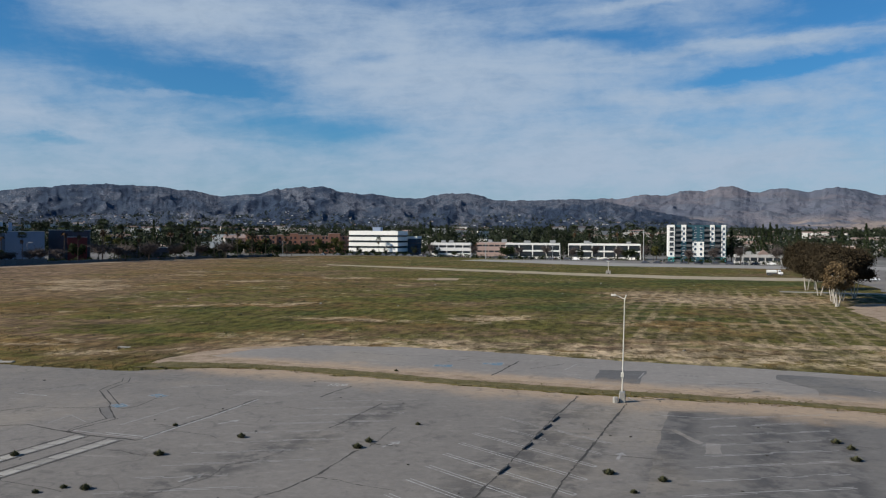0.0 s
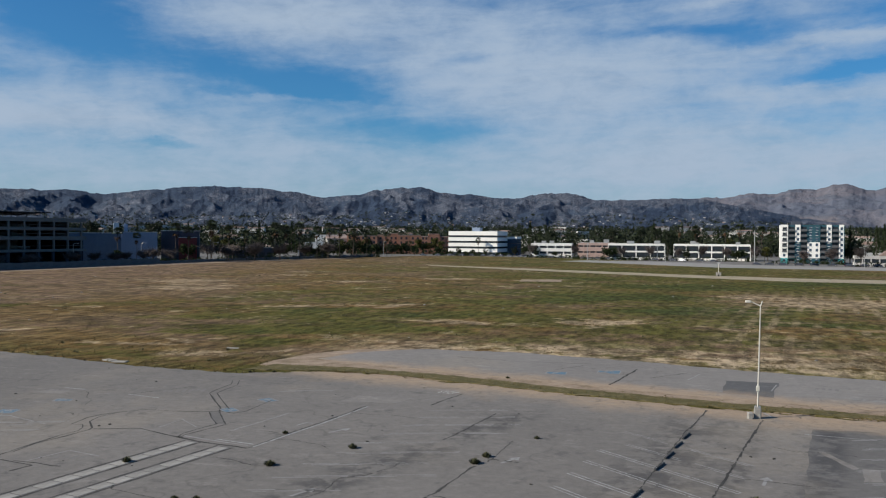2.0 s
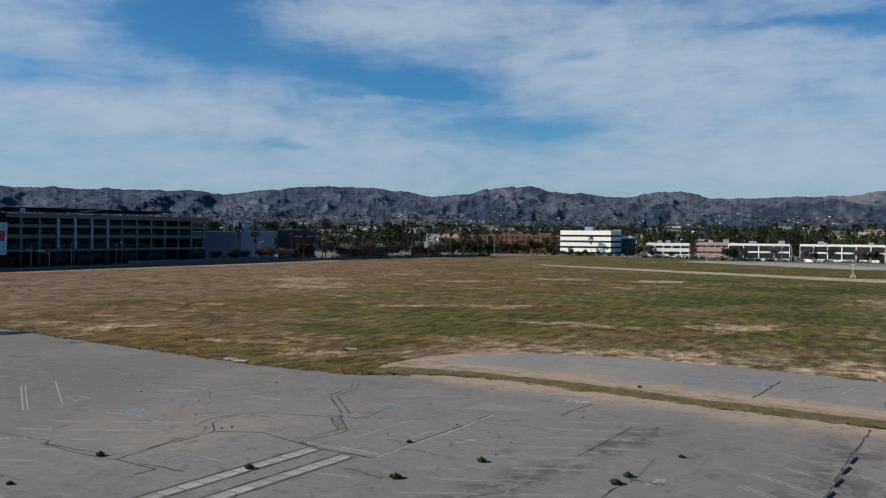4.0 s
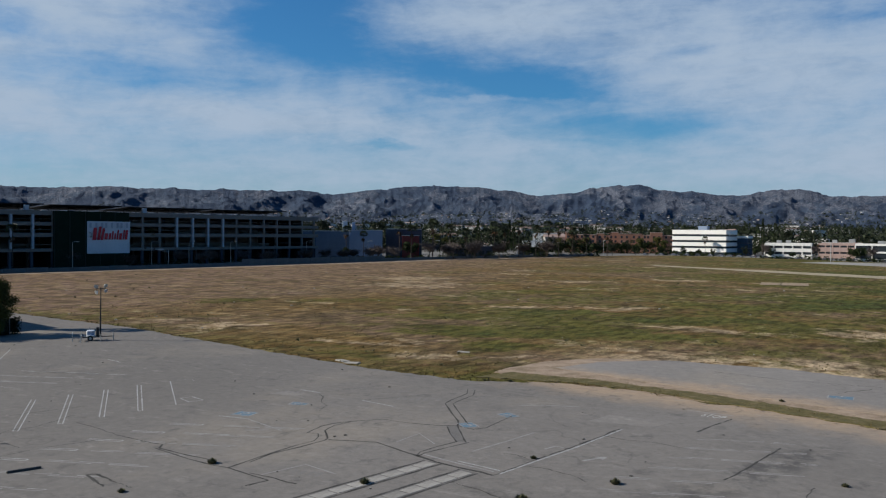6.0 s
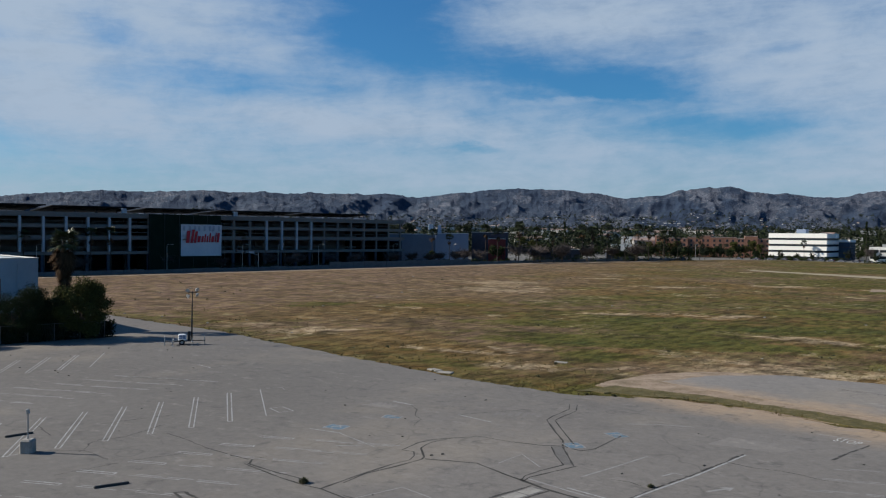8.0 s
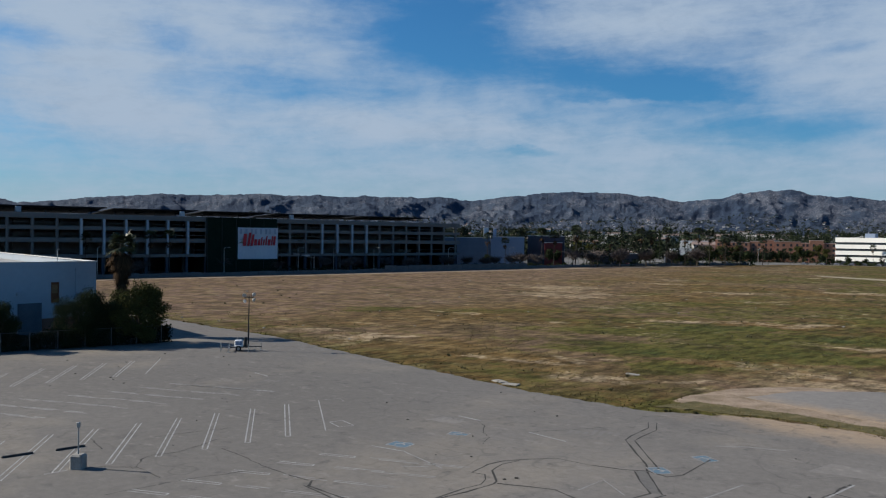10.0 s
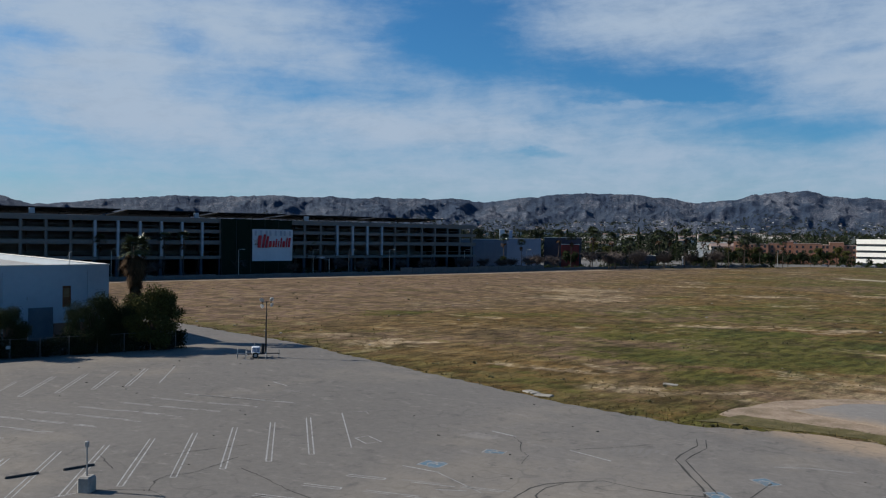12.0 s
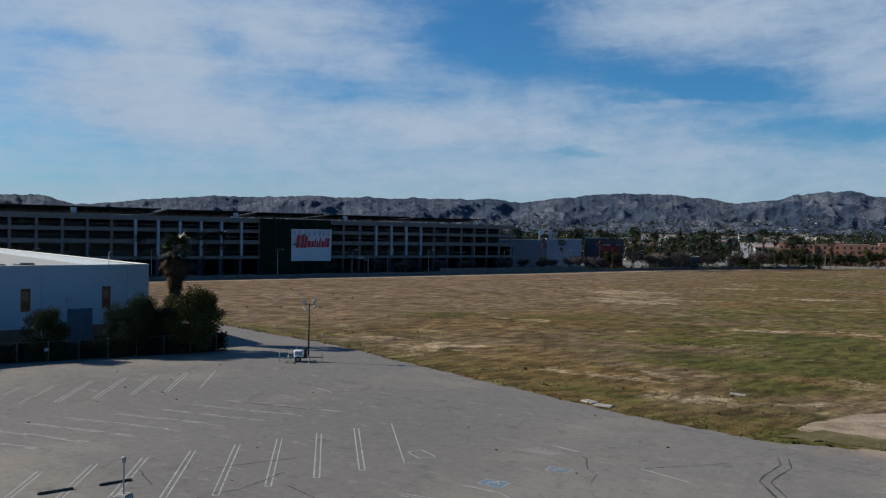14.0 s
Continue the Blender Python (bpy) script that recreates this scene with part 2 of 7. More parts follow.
PALE_SPOTS = [
    (-140, 211, 15, 8, 42), (-56, 146, 9, 5, 38), (-70, 250, 12, 6, 41), (-43, 256, 9, 4, 40), (36, 187, 24, 13, 8), (16, 202, 13, 7, 8), (-9, 131, 6, 4, 20), (-31, 121, 8, 5, 37),
    (-4, 95, 28, 3.0, 1), (32, 102, 26, 3.0, -6), (-46.5, 79.5, 8, 2.6, 20), (-104, 84, 8, 4, 48), (-92, 86, 6, 3.5, 45), (-128, 256, 13, 4, 40), (-66, 143, 8, 3, 38), (22, 128, 20, 4, 5), (-60, 85, 9, 3, 30), (-125, 192, 13, 20, 36), (-135, 168, 5, 3, 30), (-156, 263, 9, 3, 40), (-95, 226, 12, 5, 40),
]


def field_material():
    g = Graph("dry_field", 0.95)
    big, mid, small, grain = g.noise(0.020, 4), g.noise(0.05, 6, 0.7, 5), g.noise(0.30, 7, 0.75, 9), g.noise(1.6, 6, 0.8, 2)
    streak = g.noise(0.06, 7, 0.75, 14, (1, 1.6, 1))
    dry, straw, bare = (0.118, 0.074, 0.027), (0.188, 0.133, 0.063), (0.35, 0.27, 0.175)
    green, deep = (0.088, 0.080, 0.022), (0.052, 0.062, 0.019)
    g.bsdf.inputs["Specular IOR Level"].default_value = 0.05
    # uneven outlines for the single patches
    warp = g.nt.nodes.new("ShaderNodeTexNoise")
    warp.inputs["Scale"].default_value, warp.inputs["Detail"].default_value, warp.inputs["Roughness"].default_value = 0.09, 5, 0.75
    g.nt.links.new(g.co, warp.inputs["Vector"])
    off = g.nt.nodes.new("ShaderNodeVectorMath")
    off.operation = "MULTIPLY_ADD"
    g.nt.links.new(warp.outputs[1], off.inputs[0])
    off.inputs[1].default_value = (26, 26, 0)
    bent = g.nt.nodes.new("ShaderNodeVectorMath")
    g.nt.links.new(g.co, bent.inputs[0])
    g.nt.links.new(off.outputs[0], bent.inputs[1])
    off.inputs[2].default_value = (-13, -13, 0)

    def spots(rows):
        total = None
        for x, y, rx, ry, a in rows:
            mp = g.nt.nodes.new("ShaderNodeMapping")
            mp.vector_type = "TEXTURE"
            mp.inputs["Location"].default_value, mp.inputs["Rotation"].default_value, mp.inputs["Scale"].default_value = (x, y, 0), (0, 0, radians(a)), (rx, ry, 1000)
            g.nt.links.new(bent.outputs[0], mp.inputs[0])
            ln = g.nt.nodes.new("ShaderNodeVectorMath")
            ln.operation = "LENGTH"
            g.nt.links.new(mp.outputs[0], ln.inputs[0])
            f = g.ramp(ln.outputs["Value"], 1.35, 0.55)
            total = f if total is None else g.val("MAXIMUM", total, f)
        return total

    grassy, sparse = spots(GREEN_SPOTS), spots(PALE_SPOTS)
    # greener away from the dry western side
    east = g.ramp(g.val("ADD", g.x, g.val("MULTIPLY", g.y, 0.25)), -158, 48)
    lush = g.val("ADD", g.val("MULTIPLY", east, 0.33), g.val("ADD", -0.10, g.val("MULTIPLY", big, 0.85)))
    lush = g.val("ADD", lush, g.val("MULTIPLY", g.val("SUBTRACT", mid, 0.5), 0.75))
    lush = g.val("ADD", lush, g.val("MULTIPLY", g.val("SUBTRACT", small, 0.5), 0.8))
    lush = g.val("ADD", lush, g.val("MULTIPLY", grassy, 0.16))
    lush = g.val("SUBTRACT", lush, g.val("MULTIPLY", sparse, 0.30))
    col = g.mix(g.ramp(g.noise(0.03, 4, 0.6, 77), 0.42, 0.58), dry, (0.135, 0.092, 0.058))
    col = g.mix(g.val("SUBTRACT", 1.0, g.ramp(east, 0.0, 0.42)), col, (0.150, 0.101, 0.075))
    col = g.mix(g.val("MULTIPLY", g.ramp(small, 0.40, 0.64), 0.8), col, straw)
    col = g.mix(g.ramp(lush, 0.48, 0.66), col, green)
    col = g.mix(g.ramp(lush, 0.66, 0.90), col, deep)
    pale = g.val("ADD", g.val("MULTIPLY", streak, 0.45), g.val("ADD", g.val("MULTIPLY", mid, 0.22), g.val("MULTIPLY", small, 0.33)))
    pale = g.val("ADD", pale, g.val("SUBTRACT", g.val("MULTIPLY", sparse, 0.085), g.val("MULTIPLY", grassy, 0.07)))
    col = g.mix(g.val("MULTIPLY", g.ramp(pale, 0.535, 0.60), g.val("ADD", 0.40, g.val("MULTIPLY", g.ramp(east, 0.10, 0.5), 0.45))), col, bare)
    # a greener fringe along the asphalt, and the bare ground behind the roadway
    fringe = g.val("MULTIPLY", g.ramp(g.val("ADD", g.y, g.val("MULTIPLY", g.x, 0.12)), 76, 64), g.ramp(small, 0.38, 0.55))
    col = g.mix(g.val("MULTIPLY", fringe, 0.6), col, (0.080, 0.074, 0.020))
    verge = g.val("MULTIPLY", g.ramp(g.x, -45, -20), g.val("MULTIPLY", g.ramp(g.y, 80, 87), g.ramp(g.val("ADD", g.y, g.val("MULTIPLY", mid, 30.0)), 120, 104)))
    col = g.mix(g.val("MULTIPLY", verge, g.ramp(small, 0.40, 0.56)), col, bare)
    # mown rows on the eastern part
    wander = g.val("MULTIPLY", g.val("SUBTRACT", small, 0.5), 2.2)
    rows = g.ramp(g.val("SINE", g.val("ADD", g.val("MULTIPLY", g.val("ADD", g.x, g.val("MULTIPLY", g.y, -0.12)), 1.9), wander)), -0.1, 0.8)
    cross = g.ramp(g.val("SINE", g.val("ADD", g.val("MULTIPLY", g.val("ADD", g.y, g.val("MULTIPLY", g.x, 0.06)), 0.72), g.val("MULTIPLY", g.val("SUBTRACT", mid, 0.5), 9.0))), 0.1, 0.9)
    inrow = g.val("MULTIPLY", g.ramp(g.x, 0, 18), g.val("MULTIPLY", g.ramp(g.y, 95, 112), g.ramp(g.y, 235, 205)))
    heart = g.val("MULTIPLY", g.ramp(g.x, 8, 26), g.val("MULTIPLY", g.ramp(g.y, 160, 178), g.ramp(g.y, 222, 200)))
    worn = g.val("MULTIPLY", g.val("MAXIMUM", rows, g.val("MULTIPLY", cross, 0.8)), g.val("MULTIPLY", g.ramp(grain, 0.30, 0.55), g.ramp(g.val("ADD", mid, g.val("MULTIPLY", heart, 0.16)), 0.40, 0.56)))
    col = g.mix(g.val("MULTIPLY", g.val("MULTIPLY", inrow, worn), 0.85), col, (0.27, 0.205, 0.125))
    lowspot = g.val("MULTIPLY", g.ramp(g.noise(0.09, 6, 0.72, 40, (1, 1.3, 1)), 0.48, 0.62), 0.50)
    col = g.mix(lowspot, col, (0.044, 0.037, 0.016))
    tufts = g.ramp(g.noise(0.45, 6, 0.75, 61, (1.5, 0.55, 1)), 0.36, 0.64)
    col = g.scale(col, g.val("MULTIPLY", g.val("ADD", 0.30, g.val("MULTIPLY", grain, 1.36)), g.val("ADD", 0.52, g.val("MULTIPLY", tufts, 0.98))))
    return g.done(col, g.val("ADD", g.val("MULTIPLY", tufts, 0.5), grain), 0.7, 0.25)


OILED = [(4.4, 0.145, 4.4, 30, 59), (19.0, 0.16, 2.6, 26, 58), (-11.2, 0.30, 2.6, 26, 56), (8.2, 0.15, 1.2, 28, 60), (13.0, 0.155, 1.8, 26, 58), (23.0, 0.16, 2.2, 28, 57)]


def asphalt_material(name, base, dark, seed=0.0):
    g = Graph(name, 0.9)
    big, mid, small, grain = g.noise(0.035, 4, 0.55, seed), g.noise(0.22, 5, 0.65, seed + 4), g.noise(1.6, 5, 0.7, seed + 8), g.noise(14.0, 3, 0.7, seed)
    col = g.mix(g.ramp(big, 0.35, 0.65), base, tuple(c * 0.86 for c in base))
    col = g.mix(g.val("MULTIPLY", g.ramp(mid, 0.55, 0.75), 0.35), col, dark)
    col = g.mix(g.val("MULTIPLY", g.ramp(g.x, -30, -62), 0.55), col, tuple(c * 0.72 for c in base))
    # oil and rubber worn in along the middle of the stall rows
    for x0, slope, w, lo, hi in OILED:
        off = g.val("ABSOLUTE", g.val("SUBTRACT", g.x, g.val("ADD", x0, g.val("MULTIPLY", g.val("SUBTRACT", g.y, 40.0), slope))))
        band = g.val("MULTIPLY", g.ramp(off, w, w * 0.2), g.val("MULTIPLY", g.ramp(g.y, lo - 4, lo + 2), g.ramp(g.y, hi + 3, hi - 3)))
        col = g.mix(g.val("MULTIPLY", g.val("MULTIPLY", band, g.ramp(g.noise(0.55, 5, 0.7, seed + 33), 0.42, 0.58)), 0.85), col, tuple(c * 0.85 for c in dark))
    # sand blown over it
    col = g.mix(g.val("MULTIPLY", g.ramp(g.noise(0.05, 5, 0.6, seed + 17), 0.52, 0.70), 0.45), col, (0.235, 0.205, 0.165))
    along = g.val("ADD", g.y, g.val("ADD", g.val("MULTIPLY", g.x, 0.19), g.val("MULTIPLY", g.val("SUBTRACT", mid, 0.5), 9.0)))
    shore = g.val("MULTIPLY", g.val("MULTIPLY", g.ramp(along, 57.5, 63.6), g.ramp(along, 74, 69)), g.ramp(g.x, -48, -30))
    col = g.mix(g.val("MULTIPLY", shore, 0.9), col, (0.30, 0.225, 0.155))
    # hairline cracks, drips and scuffs
    for sc, width, amount, sd in ((0.10, 0.008, 0.30, 51), (0.31, 0.012, 0.16, 57), (0.9, 0.03, 0.10, 63)):
        line = g.ramp(g.val("ABSOLUTE", g.val("SUBTRACT", g.noise(sc, 3, 0.55, seed + sd), 0.5)), width, 0.0)
        col = g.mix(g.val("MULTIPLY", g.val("MULTIPLY", line, amount), g.ramp(g.noise(0.07, 3, 0.5, seed + sd + 2), 0.42, 0.6)), col, (0.045, 0.043, 0.040))
    col = g.mix(g.val("MULTIPLY", g.ramp(g.noise(0.6, 6, 0.75, seed + 71), 0.55, 0.68), 0.60), col, dark)
    col = g.mix(g.val("MULTIPLY", g.ramp(g.noise(0.45, 6, 0.75, seed + 83, (1, 1.8, 1)), 0.55, 0.70), 0.5), col, tuple(c * 1.45 for c in base))
    col = g.scale(col, g.val("ADD", 0.50, g.val("ADD", g.val("MULTIPLY", small, 0.60), g.val("MULTIPLY", grain, 0.40))))
    return g.done(col, g.val("ADD", grain, small), 0.35, 0.03)


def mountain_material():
    g = Graph("hazy_chaparral", 1.0)
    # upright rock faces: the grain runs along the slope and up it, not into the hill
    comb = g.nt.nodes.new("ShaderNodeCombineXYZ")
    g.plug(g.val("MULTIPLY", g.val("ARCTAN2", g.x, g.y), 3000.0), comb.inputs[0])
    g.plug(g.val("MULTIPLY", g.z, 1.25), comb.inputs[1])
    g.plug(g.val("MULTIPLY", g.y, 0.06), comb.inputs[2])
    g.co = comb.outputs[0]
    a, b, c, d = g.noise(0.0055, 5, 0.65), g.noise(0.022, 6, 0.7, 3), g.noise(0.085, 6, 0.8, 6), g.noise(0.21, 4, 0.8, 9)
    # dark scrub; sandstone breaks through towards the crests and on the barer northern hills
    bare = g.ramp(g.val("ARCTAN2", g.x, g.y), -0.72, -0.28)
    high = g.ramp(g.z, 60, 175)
    # blue distance haze is mixed into the scrub and rock colours
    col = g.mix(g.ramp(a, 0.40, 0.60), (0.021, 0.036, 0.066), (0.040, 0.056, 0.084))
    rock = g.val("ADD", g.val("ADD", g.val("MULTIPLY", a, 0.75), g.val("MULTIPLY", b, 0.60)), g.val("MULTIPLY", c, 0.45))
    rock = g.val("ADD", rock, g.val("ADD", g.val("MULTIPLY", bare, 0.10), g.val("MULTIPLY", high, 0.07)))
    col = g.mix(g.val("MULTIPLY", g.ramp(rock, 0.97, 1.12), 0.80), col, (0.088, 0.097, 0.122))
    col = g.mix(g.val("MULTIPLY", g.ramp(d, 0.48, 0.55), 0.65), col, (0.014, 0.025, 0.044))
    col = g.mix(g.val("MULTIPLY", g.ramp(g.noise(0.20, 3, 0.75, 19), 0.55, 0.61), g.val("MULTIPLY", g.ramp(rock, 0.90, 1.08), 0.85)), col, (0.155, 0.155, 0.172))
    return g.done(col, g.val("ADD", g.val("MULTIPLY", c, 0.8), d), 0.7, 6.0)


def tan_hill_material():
    g = Graph("hazy_tan_hills", 1.0)
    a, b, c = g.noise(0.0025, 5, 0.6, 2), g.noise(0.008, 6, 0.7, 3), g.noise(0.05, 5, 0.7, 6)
    # these hill colours carry the grey-blue of distance haze
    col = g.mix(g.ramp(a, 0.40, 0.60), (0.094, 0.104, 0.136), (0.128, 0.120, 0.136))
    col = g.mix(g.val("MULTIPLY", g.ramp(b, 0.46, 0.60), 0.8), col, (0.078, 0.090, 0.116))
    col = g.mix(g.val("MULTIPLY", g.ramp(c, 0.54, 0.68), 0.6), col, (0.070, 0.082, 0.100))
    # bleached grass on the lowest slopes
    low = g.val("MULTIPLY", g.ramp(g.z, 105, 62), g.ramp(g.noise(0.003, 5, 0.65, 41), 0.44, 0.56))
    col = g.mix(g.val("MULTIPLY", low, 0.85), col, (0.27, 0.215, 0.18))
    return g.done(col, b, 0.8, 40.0)


